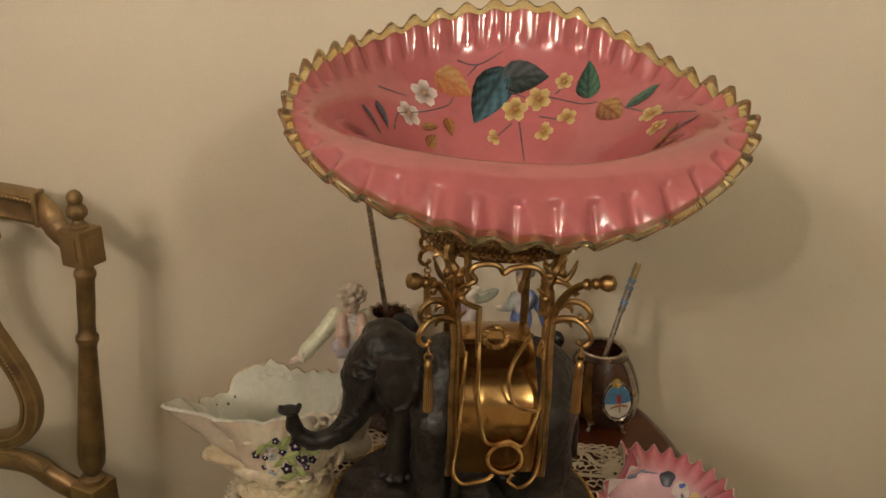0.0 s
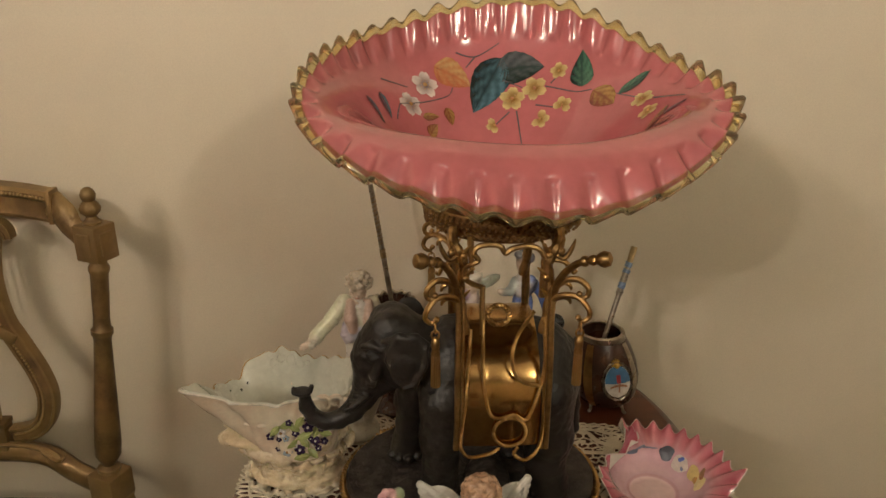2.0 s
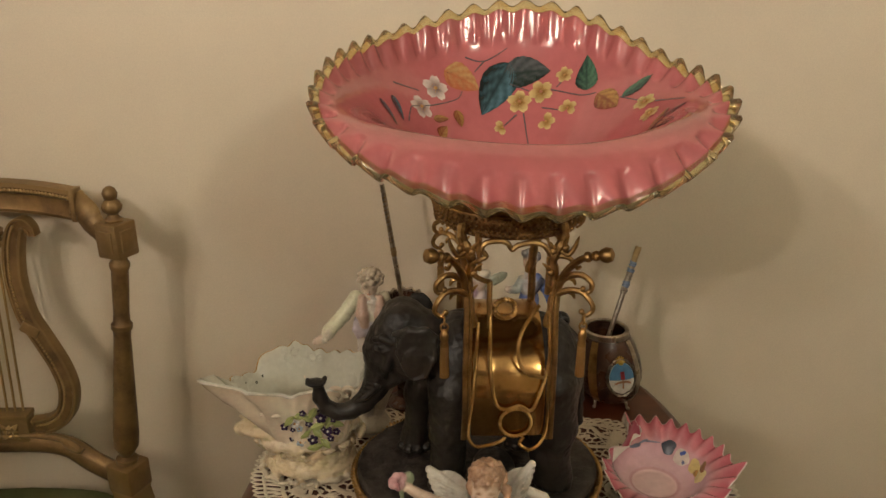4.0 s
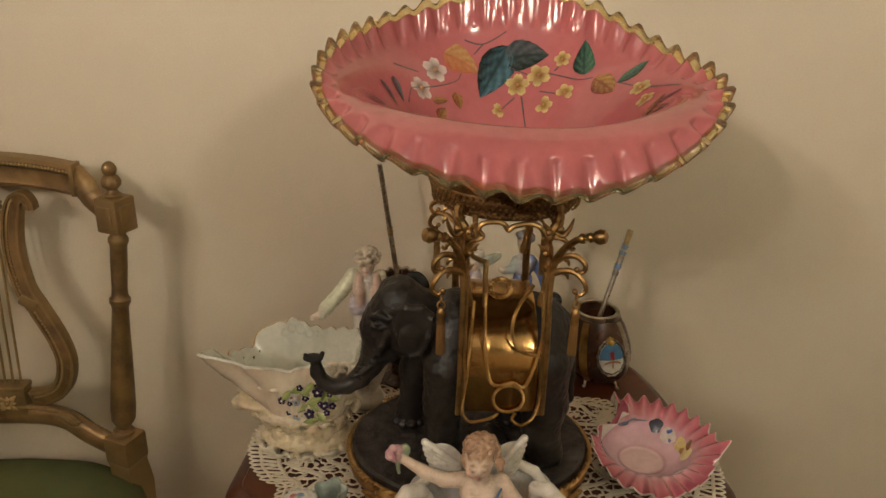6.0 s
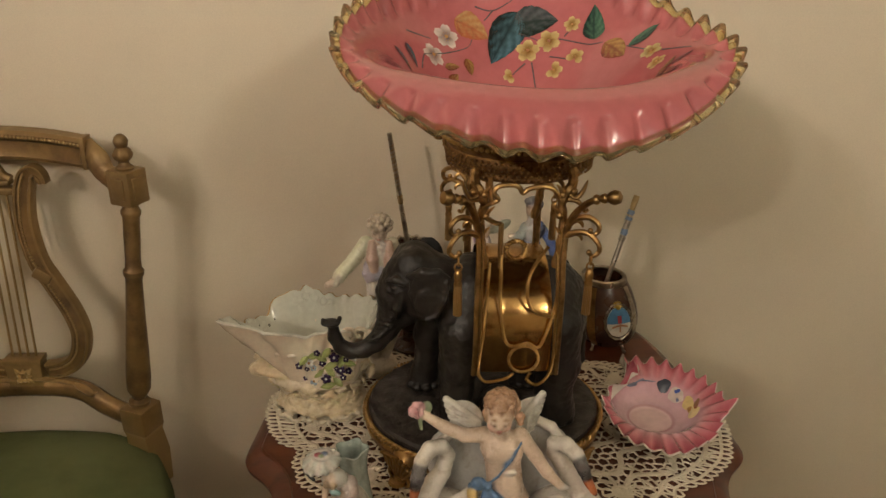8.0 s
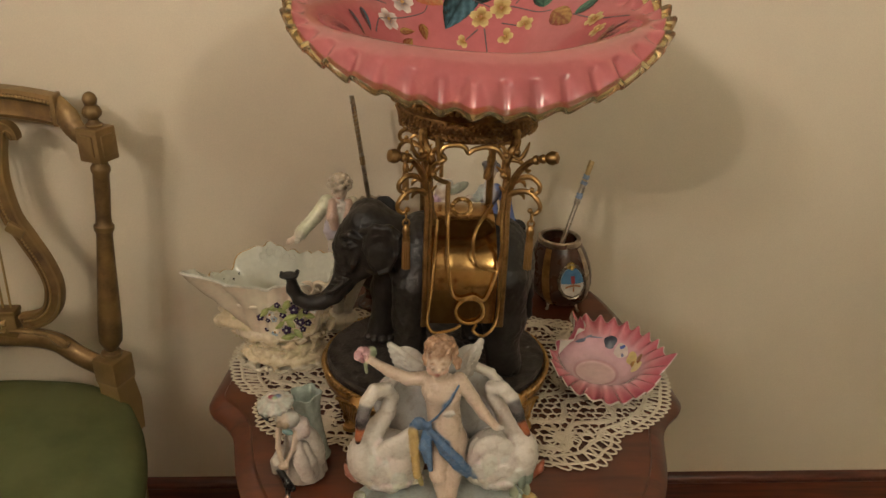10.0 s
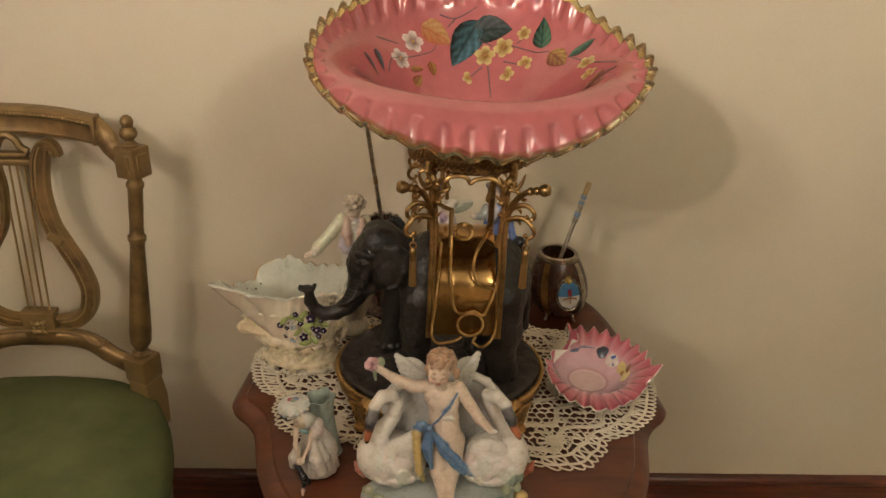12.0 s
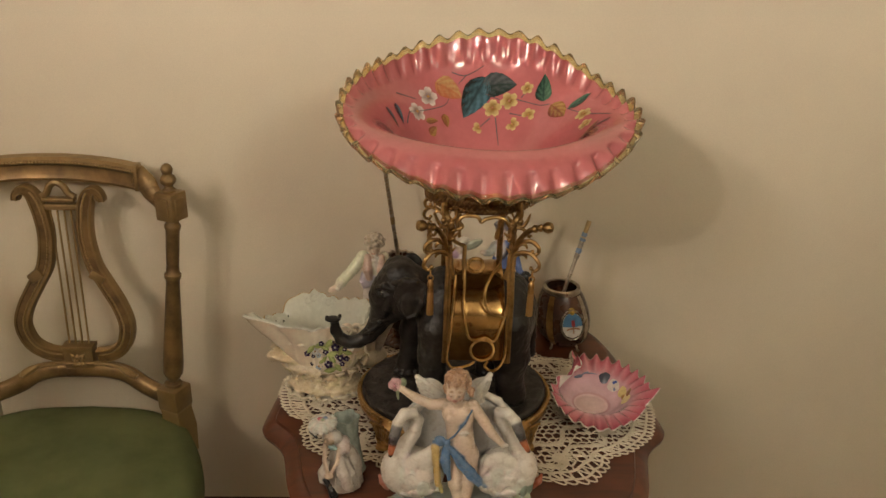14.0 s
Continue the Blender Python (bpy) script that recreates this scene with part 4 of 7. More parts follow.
def bracket(s):
    """Thorny upright with open scrolls between the cloth and the ring."""
    def at(dx, z, y):
        return (HX + s * dx, y, z)

    def make():
        up = spline([at(0.043, 0.965, 0.784), at(0.048, 0.993, 0.786), at(0.050, 1.021, 0.788), at(0.046, 1.045, 0.788), at(0.052, 1.062, 0.787), at(0.058, 1.076, 0.790), at(0.056, 1.088, 0.794)], 6)
        sh = Shape().tube(up, [0.0050 + 0.0014 * math.sin(0.7 * k) ** 2 for k in range(len(up))], 8)
        # two curling branches, the lower one bearing the tassel
        for y, pts in ((0.764, ((0.050, 1.012), (0.056, 1.024), (0.066, 1.033), (0.077, 1.035), (0.086, 1.028), (0.086, 1.019), (0.080, 1.016), (0.077, 1.021))), (0.758, ((0.048, 1.000), (0.055, 1.010), (0.066, 1.016), (0.077, 1.016), (0.086, 1.007), (0.088, 0.997), (0.081, 0.991), (0.076, 0.996)))):
            line = spline([at(dx, z, 0.786 + (y - 0.786) * min(1.0, k / 4)) for k, (dx, z) in enumerate(pts)], 5)
            sh.tube(line, [0.0044 - 0.0022 * k / len(line) for k in range(len(line))], 8)
            sh.ball(line[-1], 0.0034, 8, 6)
            sh.tube(spline([line[8], (line[8][0] + s * 0.007, line[8][1], line[8][2] - 0.004), (line[8][0] + s * 0.009, line[8][1], line[8][2] - 0.010)], 4), [0.0026, 0.003, 0.003, 0.0028, 0.0026, 0.0024, 0.002, 0.0016, 0.001], 6)
        # the forked leaf under the ring
        sh.tube(spline([at(0.052, 1.060, 0.787), at(0.062, 1.055, 0.784), at(0.069, 1.064, 0.783), at(0.073, 1.077, 0.782)], 5), [0.0042, 0.0042, 0.0044, 0.0046, 0.005, 0.0052, 0.0054, 0.0052, 0.005, 0.0048, 0.0046, 0.0042, 0.0036, 0.0028, 0.0020, 0.0008], 8, flat=0.6)
        sh.tube(spline([at(0.052, 1.052, 0.787), at(0.062, 1.051, 0.784), at(0.070, 1.044, 0.782), at(0.073, 1.038, 0.782), at(0.077, 1.041, 0.782)], 4), [0.0034 - 0.0001 * k for k in range(17)], 7)
        for dx, z, lx, lz in ((0.043, 1.062, -0.005, 0.009), (0.041, 1.036, -0.007, 0.008), (0.045, 1.010, -0.006, 0.008), (0.056, 1.066, 0.006, 0.010)):
            sh.tube([at(dx + 0.004, z - 0.006, 0.787), at(dx + 0.002, z, 0.785), at(dx + lx, z + lz, 0.784)], [0.0040, 0.0034, 0.0008], 6, flat=0.7)
            sh.ball(at(dx + 0.003, z - 0.004, 0.785), 0.0046, 8, 6)
        return sh
    return make


def tassel(s):
    def make():
        tx, ty, tz = HX + s * 0.0775, 0.752, 0.992
        sh = Shape()
        for k in range(2):
            cz = tz - 0.004 - k * 0.0075
            sh.tube([(tx + (0.0042 * math.cos(a) if k % 2 else 0), ty + (0 if k % 2 else 0.0042 * math.cos(a)), cz + 0.005 * math.sin(a)) for a in np.linspace(0, TAU, 11)[:-1]], 0.0013, 5, closed=True)
        sh.lathe([(0.0, 0.002), (0.0030, 0), (0.0048, -0.005), (0.0050, -0.010), (0.0040, -0.014), (0.0050, -0.017), (0.0050, -0.020)], (tx, ty, tz - 0.015), 14)
        for k in range(12):
            a = TAU * k / 12
            sh.tube([(tx + 0.0036 * math.cos(a), ty + 0.0036 * math.sin(a), tz - 0.035), (tx + 0.0040 * math.cos(a), ty + 0.0040 * math.sin(a), tz - 0.052), (tx + 0.0043 * math.cos(a), ty + 0.0043 * math.sin(a), tz - 0.074)], 0.0013, 5)
        return sh
    return make


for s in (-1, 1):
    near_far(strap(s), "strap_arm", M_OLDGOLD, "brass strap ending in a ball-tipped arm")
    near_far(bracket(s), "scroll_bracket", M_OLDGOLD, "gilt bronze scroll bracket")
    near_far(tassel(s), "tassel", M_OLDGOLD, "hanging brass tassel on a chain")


def arch():
    """Cusped arch under the ring, with an angular drop rod at one springing."""
    pts = spline([(HX + x, 0.786, z) for x, z in ((-0.037, 1.048), (-0.030, 1.052), (-0.035, 1.060), (-0.030, 1.068), (-0.015, 1.070), (-0.006, 1.067), (-0.001, 1.060), (0.006, 1.065), (0.022, 1.068), (0.035, 1.064), (0.043, 1.053))], 6)
    sh = Shape().tube(pts, 0.0032, 7)
    sh.tube([(HX - 0.040, 0.787, 1.080), (HX - 0.039, 0.786, 1.062), (HX - 0.037, 0.786, 1.048)], 0.0030, 6)
    drop = spline([(HX + x, 0.785, z) for x, z in ((-0.037, 1.048), (-0.046, 1.043), (-0.044, 1.031), (-0.034, 1.024), (-0.025, 1.021))], 5)
    sh.tube(drop, 0.0031, 7)
    sh.tube([(HX - 0.0250, 0.785, 1.0225), (HX - 0.0252, 0.783, 1.000), (HX - 0.0245, 0.780, 0.966)], 0.0031, 6)
    return sh


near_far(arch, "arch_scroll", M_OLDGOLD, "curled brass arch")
RZ = 1.083
prof = [(0.070, 0.0), (0.080, 0.0), (0.083, 0.003), (0.082, 0.007), (0.086, 0.010), (0.0875, 0.016), (0.085, 0.021), (0.088, 0.024), (0.090, 0.029), (0.087, 0.033), (0.084, 0.034), (0.078, 0.034), (0.074, 0.02), (0.070, 0.0)]
rg = Shape().grid([[(HX + 0.004 + r * math.cos(TAU * i / 72), 0.868 + r * math.sin(TAU * i / 72), RZ + h) for i in range(72)] for r, h in [(q * (1.03 + 1.6 * g), -0.012 + 1.38 * g) for q, g in prof]], close_u=True)
ring_ob = rg.done("bowl_ring", M_FRIEZE, stand, "gilt bronze ring with leaf frieze and beads")
bz = Shape()
for i in range(84):
    a = TAU * i / 84
    bz.ball((HX + 0.004 + 0.0975 * math.cos(a), 0.868 + 0.0975 * math.sin(a), RZ + 0.0285), 0.0031, 6, 4)
bz.done("beaded_moulding", M_OLDGOLD, ring_ob)
lf, rf = Shape(), random.Random(5)
for i in range(74):
    a = TAU * i / 74
    for h in (-0.006, -0.001, 0.004, 0.009, 0.014):
        r = 0.0905 + 0.30 * max(0.0, h) + rf.uniform(-0.0006, 0.0006)
        q = a + (h / 0.005 % 2) * 0.042 + rf.uniform(-0.012, 0.012)
        lf.ball((HX + 0.004 + r * math.cos(q), 0.868 + r * math.sin(q), RZ + h), rf.uniform(0.0020, 0.0030), 6, 4, (0.8, 0.8, rf.uniform(0.6, 1.0)))
lf.done("leaf_frieze", M_FRIEZE, ring_ob)

# ---- pink ruffled bowl ----
BX, BY = 0.0978, 0.8164
FLUTES = 40


def bowl_rim(a):
    r = 0.2105 - 0.0037 * math.cos(2 * a) - 0.0006 * math.sin(2 * a) + 0.001 * math.cos(3 * a) - 0.0087 * math.sin(3 * a)
    z = 1.2396 - 0.0005 * math.cos(a) + 0.0673 * math.sin(a) + 0.004 * math.cos(2 * a) + 0.0007 * math.sin(2 * a) - 0.0023 * math.cos(3 * a) - 0.0079 * math.sin(3 * a) + 0.001 * math.cos(4 * a) - 0.0037 * math.sin(4 * a)
    return r, z


PROF_F = [0.0, 0.22, 0.40, 0.52, 0.62, 0.70, 0.78, 0.86, 0.90, 0.94, 1.0]
PROF_FRONT = [1.118, 1.119, 1.128, 1.148, 1.178, 1.198, 1.2065, 1.2020, 1.1965, 1.1875, 1.164]
PROF_BACK = [1.118, 1.119, 1.127, 1.145, 1.169, 1.191, 1.212, 1.234, 1.248, 1.2685, 1.308]


def prof_at(tab, f):
    f = min(max(f, 0.0), 1.0)
    i = min(len(PROF_F) - 2, max(k for k in range(len(PROF_F)) if PROF_F[k] <= f + 1e-12))
    h = PROF_F[i + 1] - PROF_F[i]
    t = (f - PROF_F[i]) / h

    def slope(k):
        if k == 0:
            return 0.0
        if k == len(PROF_F) - 1:
            return 1.15 * (tab[k] - tab[k - 1]) / (PROF_F[k] - PROF_F[k - 1])
        return (tab[k + 1] - tab[k - 1]) / (PROF_F[k + 1] - PROF_F[k - 1])
    m0, m1 = slope(i) * h, slope(i + 1) * h
    return (2 * t ** 3 - 3 * t * t + 1) * tab[i] + (t ** 3 - 2 * t * t + t) * m0 + (3 * t * t - 2 * t ** 3) * tab[i + 1] + (t ** 3 - t * t) * m1


def bowl_smooth(a, f):
    """The bowl's inner surface without its flutes: bearing a, f from the middle (0) to the rim (1)."""
    r, zr = bowl_rim(a)
    w = 0.5 - 0.5 * math.sin(a)
    z = w * prof_at(PROF_FRONT, f) + (1 - w) * prof_at(PROF_BACK, f)
    zr += 0.0015 * w - 0.004 * w * abs(math.cos(a)) - 0.008 * (1 - w)
    z0 = w * 1.164 + (1 - w) * 1.308
    z += (zr - z0) * min(1.0, f) ** 3
    cy = 0.852 + (BY - 0.852) * f
    return r, cy, z


def swell(k):
    k = min(1.0, max(0.0, k))
    return k * k * (3 - 2 * k)


def crimp(a, t):
    """The flutes: a round the rim, t from the rim (0) to their tops (1). Hollows end in a rounded top, ridges die away."""
    u = math.cos(FLUTES * a)
    u *= swell((1.06 - t) / 1.0) if u > 0 else swell((1.0 - t) / 0.34)
    return u * (1 + 0.16 * math.sin(7 * a + 1.0) + 0.10 * math.sin(13 * a))


def bowl_point(a, f, flute=1.0):
    """The same with its flutes, which lie along the surface's normal and turn up and down at the rim."""
    r, cy, z = bowl_smooth(a, f)
    rr = r * f
    if f > 0.92 and flute:
        _, _, z2 = bowl_smooth(a, f - 0.01)
        slope = (z - z2) / (r * 0.01)
        n = math.hypot(1.0, slope)
        d = 0.0034 * crimp(a, (1 - f) / 0.072)
        edge = max(0.0, (f - 0.95) / 0.05) ** 1.5 * crimp(a, 0.0)
        rr += 0.0012 * edge - d * slope / n
        z += d / n + 0.0016 * edge
    return (BX + rr * math.cos(a), cy + rr * math.sin(a), z)


bowl = thing("ruffled_bowl", "pink glass bowl with amber ruffled rim and painted flowers", "bowl", at=(BX, 0.85, 1.11))
NA = 1120
fs = [0.02, 0.12, 0.22, 0.30] + [0.34 + 0.02 * k for k in range(26)] + [0.855 + 0.01 * k for k in range(6)] + [0.9115 + 0.004425 * k for k in range(21)]
inner = [[bowl_point(TAU * i / NA, f) for i in range(NA)] for f in fs]
shell = Shape().grid(inner, close_u=True, cap0=True)
under = Shape().grid([[(x, y, z - 0.005) for x, y, z in row] for row in inner[::-1]], close_u=True, cap1=True)
shell.grid([[(x, y, z - 0.005) for x, y, z in inner[-1]], inner[-1]], close_u=True)
under.lathe([(0.06, 1.100), (0.076, 1.102), (0.083, 1.110), (0.087, 1.119), (0.098, 1.128), (0.070, 1.124)], (BX, 0.860, 0), 48)
shell.done("bowl_body", M_PINK, bowl, "glossy pink cased-glass body", angle=60)
under.done("bowl_underside", M_MILK, bowl, "milky white glass underside and foot", angle=60)


def edge_ring(out, lift):
    """A ring of the rim's trail: out along the glass from its edge, lifted off its middle."""
    ring = []
    for i in range(NA):
        a = TAU * i / NA
        k = max(0.0, out) / 0.010
        p, q = np.array(bowl_point(a, 1.0)), np.array(bowl_point(a, 0.975, 0.0))
        p += crimp(a, 0.0) * k * np.array((0.0018 * math.cos(a), 0.0018 * math.sin(a), 0.0022))
        p0 = np.array(bowl_point(a, 1.0, 0.0))
        d = (p0 - q) / np.linalg.norm(p0 - q)
        round_ = np.array((-math.sin(a), math.cos(a), 0.0))
        n = np.cross(round_, d)
        n = n if n[2] > 0 else -n
        ring.append(tuple(p + d * out + n * lift))
    return ring


am = Shape().grid([edge_ring(-0.001, 0.0010), edge_ring(0.003, 0.0018), edge_ring(0.0080, 0.0018), edge_ring(0.0100, -0.0006), edge_ring(0.0088, -0.0036), edge_ring(0.003, -0.0056), edge_ring(-0.001, -0.0053)], close_u=True, close_v=True)
am.done("amber_rim", M_AMBER, bowl, "clear amber glass ruffled rim", angle=70)


# painted sprays inside the bowl
def decor_frame(a, f):
    """Surface steps for moving along the glass, sideways and upwards, in metres."""
    e = 1e-4
    p0, pa, pf = (np.array(bowl_point(*q, 0)) for q in ((a, f), (a + e, f), (a, f + e)))
    A, Fv = (pa - p0) / e, (pf - p0) / e
    n = np.cross(A, Fv)
    n /= np.linalg.norm(n)
    n = n if n[2] > 0 else -n
    e1 = np.array((1.0, 0, 0)) - n * n[0]
    e1 /= np.linalg.norm(e1)
    e2 = np.cross(n, e1)
    return np.linalg.pinv(np.stack([A, Fv], 1)), e1, e2, n


def on_glass(a, f, frm, u, w, lift):
    J, e1, e2, n = frm
    d = J @ (u * e1 + w * e2)
    return tuple(np.array(bowl_point(a + d[0], f + d[1], 0)) + lift * n)


def two_tone(name, c1, c2, scale, rough=0.25):
    return surface(name, c1, c2, rough=rough, coarse=scale, fine=400, bump=0.0, coat=0.3)


M_ENAMEL = surface("painted_enamel", (1, 1, 1), (0.70, 0.72, 0.76), rough=0.2, coarse=110, fine=420, bump=0.0, paint=True, coat=0.35, rvar=0.05)
M_OCHRE = two_tone("painted_ochre", (0.45, 0.26, 0.08), (0.33, 0.12, 0.06), 50)
M_TWIG = two_tone("painted_twig_grey", (0.13, 0.105, 0.105), (0.065, 0.06, 0.075), 60)
M_RIB = two_tone("painted_leaf_rib", (0.030, 0.045, 0.040), (0.015, 0.02, 0.02), 90)
# light and dark of each painted tone
TEAL, DUSK, GREENP = ((0.085, 0.200, 0.255), (0.004, 0.012, 0.013)), ((0.105, 0.110, 0.125), (0.005, 0.020, 0.016)), ((0.085, 0.21, 0.13), (0.005, 0.026, 0.022))
BROWN, OCHRE2 = ((0.46, 0.28, 0.07), (0.17, 0.030, 0.014)), ((0.50, 0.34, 0.14), (0.38, 0.11, 0.045))
PETALW, PETALY = ((0.70, 0.58, 0.53), (0.22, 0.15, 0.14)), ((0.60, 0.46, 0.20), (0.25, 0.13, 0.03))


def brush(ob, spots, tones):
    """Lays a painted tone on each vertex from the nearest of the given spots."""
    P = np.array([q[0] for q in spots])
    T = np.array([q[1] for q in spots])
    lo, hi = np.array(tones[1]), np.array(tones[0])
    at = ob.data.color_attributes.new("paint", "FLOAT_COLOR", "POINT")
    cols = []
    for v in ob.data.vertices:
        k = T[int(((P - np.array(v.co)) ** 2).sum(1).argmin())]
        cols += [*(lo + (hi - lo) * k), 1]
    at.data.foreach_set("color", cols)


def painted_leaf(a, f, length, width, turn, tones, rib=True):
    a, t = radians(a), radians(turn)
    fr = decor_frame(a, f)
    rows, spots = [], []
    for i in range(31):
        k = i / 30
        w = width * 0.5 * math.sin(math.pi * k ** 0.74) ** 0.92 * (1.02 + 0.018 * math.sin(44 * k) + 0.04 * math.sin(9 * k))
        row = []
        for j in np.linspace(-1, 1, 11):
            u, v = (k - 0.5) * length, j * w + 0.03 * length * math.sin(3 * k)
            row.append(on_glass(a, f, fr, u * math.cos(t) - v * math.sin(t), u * math.sin(t) + v * math.cos(t), 0.0007))
            tone = 0.36 + 0.34 * j * (1 if turn < 60 else -1) + 0.27 * math.sin(24 * k - 10 * abs(j)) * (0.35 + 0.65 * abs(j)) + 0.06 * math.sin(47 * k + 5 * j) - 0.34 * max(0.0, abs(j) - 0.72) / 0.28
            spots.append((row[-1], min(1.0, max(0.0, tone if abs(j) > 0.05 else 0.08))))
        rows.append(row)
    ob = Shape().grid(rows).done("painted_leaf", M_ENAMEL, bowl)
    brush(ob, spots, tones)
    if rib:
        lines = Shape()
        for k0, side in [(0, 0)] + [(0.15 + 0.14 * q, s) for q in range(5) for s in (-1, 1)]:
            pts = []
            for q in range(6):
                if side == 0:
                    u, v = (q / 5 * 0.94 - 0.48) * length, 0
                else:
                    kk = k0 + 0.16 * q / 5
                    u, v = (kk - 0.5) * length, side * q / 5 * 0.42 * width * math.sin(math.pi * min(1, kk + 0.05))
                v += 0.03 * length * math.sin(3 * (u / length + 0.5))
                pts.append(on_glass(a, f, fr, u * math.cos(t) - v * math.sin(t), u * math.sin(t) + v * math.cos(t), 0.0003))
            lines.tube(pts, 0.00042 if side == 0 else 0.00022, 4)
        lines.done("leaf_rib", M_RIB, ob)


def painted_blossom(a, f, r, tones, spin, petals=5, only=None):
    a = radians(a)
    fr = decor_frame(a, f)
    sh, spots = Shape(), []
    for k in range(petals if only is None else only):
        t = spin + TAU * k / petals
        rows = []
        for i in range(7):
            q = i / 6
            w = 0.40 * r * math.sin(math.pi * (0.12 + 0.80 * q)) ** 0.7
            rows.append([on_glass(a, f, fr, (0.12 + 0.88 * q * (1 - 0.10 * (1 - abs(j)))) * r * math.cos(t) - j * w * math.sin(t), (0.12 + 0.88 * q * (1 - 0.10 * (1 - abs(j)))) * r * math.sin(t) + j * w * math.cos(t), 0.0005 + 0.0001 * k) for j in (-1, -0.4, 0.4, 1)])
            spots += [(p, min(1.0, max(0.0, 1.1 * q - 0.08) + 0.18 * (abs(j) - 0.4) + 0.1 * math.sin(9 * k + 5 * q))) for p, j in zip(rows[-1], (-1, -0.4, 0.4, 1))]
        sh.grid(rows)
    ob = sh.done("painted_blossom", M_ENAMEL, bowl)
    brush(ob, spots, tones)
    mid = Shape()
    mid.ball(on_glass(a, f, fr, 0, 0, 0.0004), r * 0.17, 8, 4, (1, 0.35, 1))
    for k in range(8):
        t = TAU * k / 8
        mid.ball(on_glass(a, f, fr, 0.34 * r * math.cos(t), 0.34 * r * math.sin(t), 0.0009), r * 0.04, 5, 3)
    mid.done("blossom_centre", M_OCHRE, ob)


def painted_twig(pts, r=0.0011):
    out = []
    for a, f in spline([(radians(p[0]), p[1]) for p in pts], 6):
        fr = decor_frame(a, f)
        out.append(on_glass(a, f, fr, 0, 0, 0.0000))
    Shape().tube(out, [r * (1 - 0.4 * k / len(out)) for k in range(len(out))], 5).done("painted_twig", M_TWIG, bowl)


for path in ([(140.0, 0.885), (128.5, 0.82)], [(139.5, 0.745), (124.5, 0.735), (111.0, 0.745), (107.0, 0.78)], [(103.0, 0.915), (96.0, 0.895), (87.0, 0.925)], [(96.0, 0.895), (100.0, 0.86)], [(67.0, 0.775), (52.5, 0.775), (45.5, 0.805)], [(65.0, 0.79), (62.5, 0.835)], [(85.5, 0.79), (77.0, 0.76)], [(82.0, 0.655), (88.5, 0.605)], [(78.5, 0.66), (75.5, 0.575), (72.0, 0.495)], [(69.5, 0.69), (59.5, 0.69)], [(32.5, 0.82), (20.5, 0.825)], [(13.0, 0.84), (1.0, 0.9)], [(150.0, 0.68), (139.5, 0.745)]):
    painted_twig(path)
for q in ((93.0, 0.77, .084, .046, -118, TEAL), (79.0, 0.838, .064, .042, 2, DUSK), (53.0, 0.87, .046, .030, 84, GREENP), (28.5, 0.89, .043, .015, 8, GREENP), (151.5, 0.75, .040, .013, -60, TEAL), (163.0, 0.74, .040, .010, -42, TEAL), (106.0, 0.83, .052, .038, -24, OCHRE2), (37.0, 0.78, .042, .032, -62, BROWN), (124.0, 0.665, .026, .011, 22, BROWN), (113.0, 0.655, .025, .014, -72, BROWN), (126.5, 0.61, .024, .016, 62, BROWN), (-10.0, 0.735, .050, .014, 32, BROWN), (-8.5, 0.81, .034, .008, 24, TEAL)):
    painted_leaf(*q)
for q in ((119.5, 0.815, .0185, PETALW, 0.4), (133.0, 0.735, .0175, PETALW, 0.9), (81.0, 0.71, .0165, PETALY, 0.2), (71.5, 0.76, .0165, PETALY, 0.7), (63.0, 0.85, .0115, PETALY, 0.3), (56.0, 0.705, .0125, PETALY, -0.9, 5, 4), (65.5, 0.635, .0125, PETALY, -2.6, 5, 4), (89.5, 0.6, .011, PETALY, 2.2, 5, 3), (17.5, 0.82, .014, PETALY, 0.5), (4.5, 0.75, .013, PETALY, 0.1)):
    painted_blossom(*q)

# ---- small ruffled dish ----
DX, DY = 0.334, 0.885
dish = thing("ruffled_dish", "small pink and white ruffled glass dish with enamelled flowers", "dish", at=(DX, DY, TABLE_Z))


def cyc(tab, a):
    """A smooth periodic table lookup; tab holds (degrees, value)."""
    d = math.degrees(a) % 360
    ext = [(k - 360, v) for k, v in tab[-2:]] + list(tab) + [(k + 360, v) for k, v in tab[:2]]
    for (k0, v0), (k1, v1) in zip(ext, ext[1:]):
        if k0 <= d <= k1:
            t = (d - k0) / (k1 - k0)
            return v0 + (v1 - v0) * (t * t * (3 - 2 * t))
    return tab[0][1]


D_R = [(0, .098), (12, .100), (35, .098), (60, .100), (80, .103), (97, .111), (108, .104), (118, .074), (127, .046), (140, .034), (152, .036), (161, .048), (169, .072), (180, .082), (198, .086), (215, .093), (240, .105), (266, .109), (300, .101), (330, .098), (347, .113)]
D_Z = [(0, .708), (35, .708), (70, .706), (94, .703), (106, .711), (118, .732), (130, .742), (146, .742), (158, .728), (170, .707), (195, .698), (240, .690), (270, .686), (300, .690), (330, .698), (347, .713)]


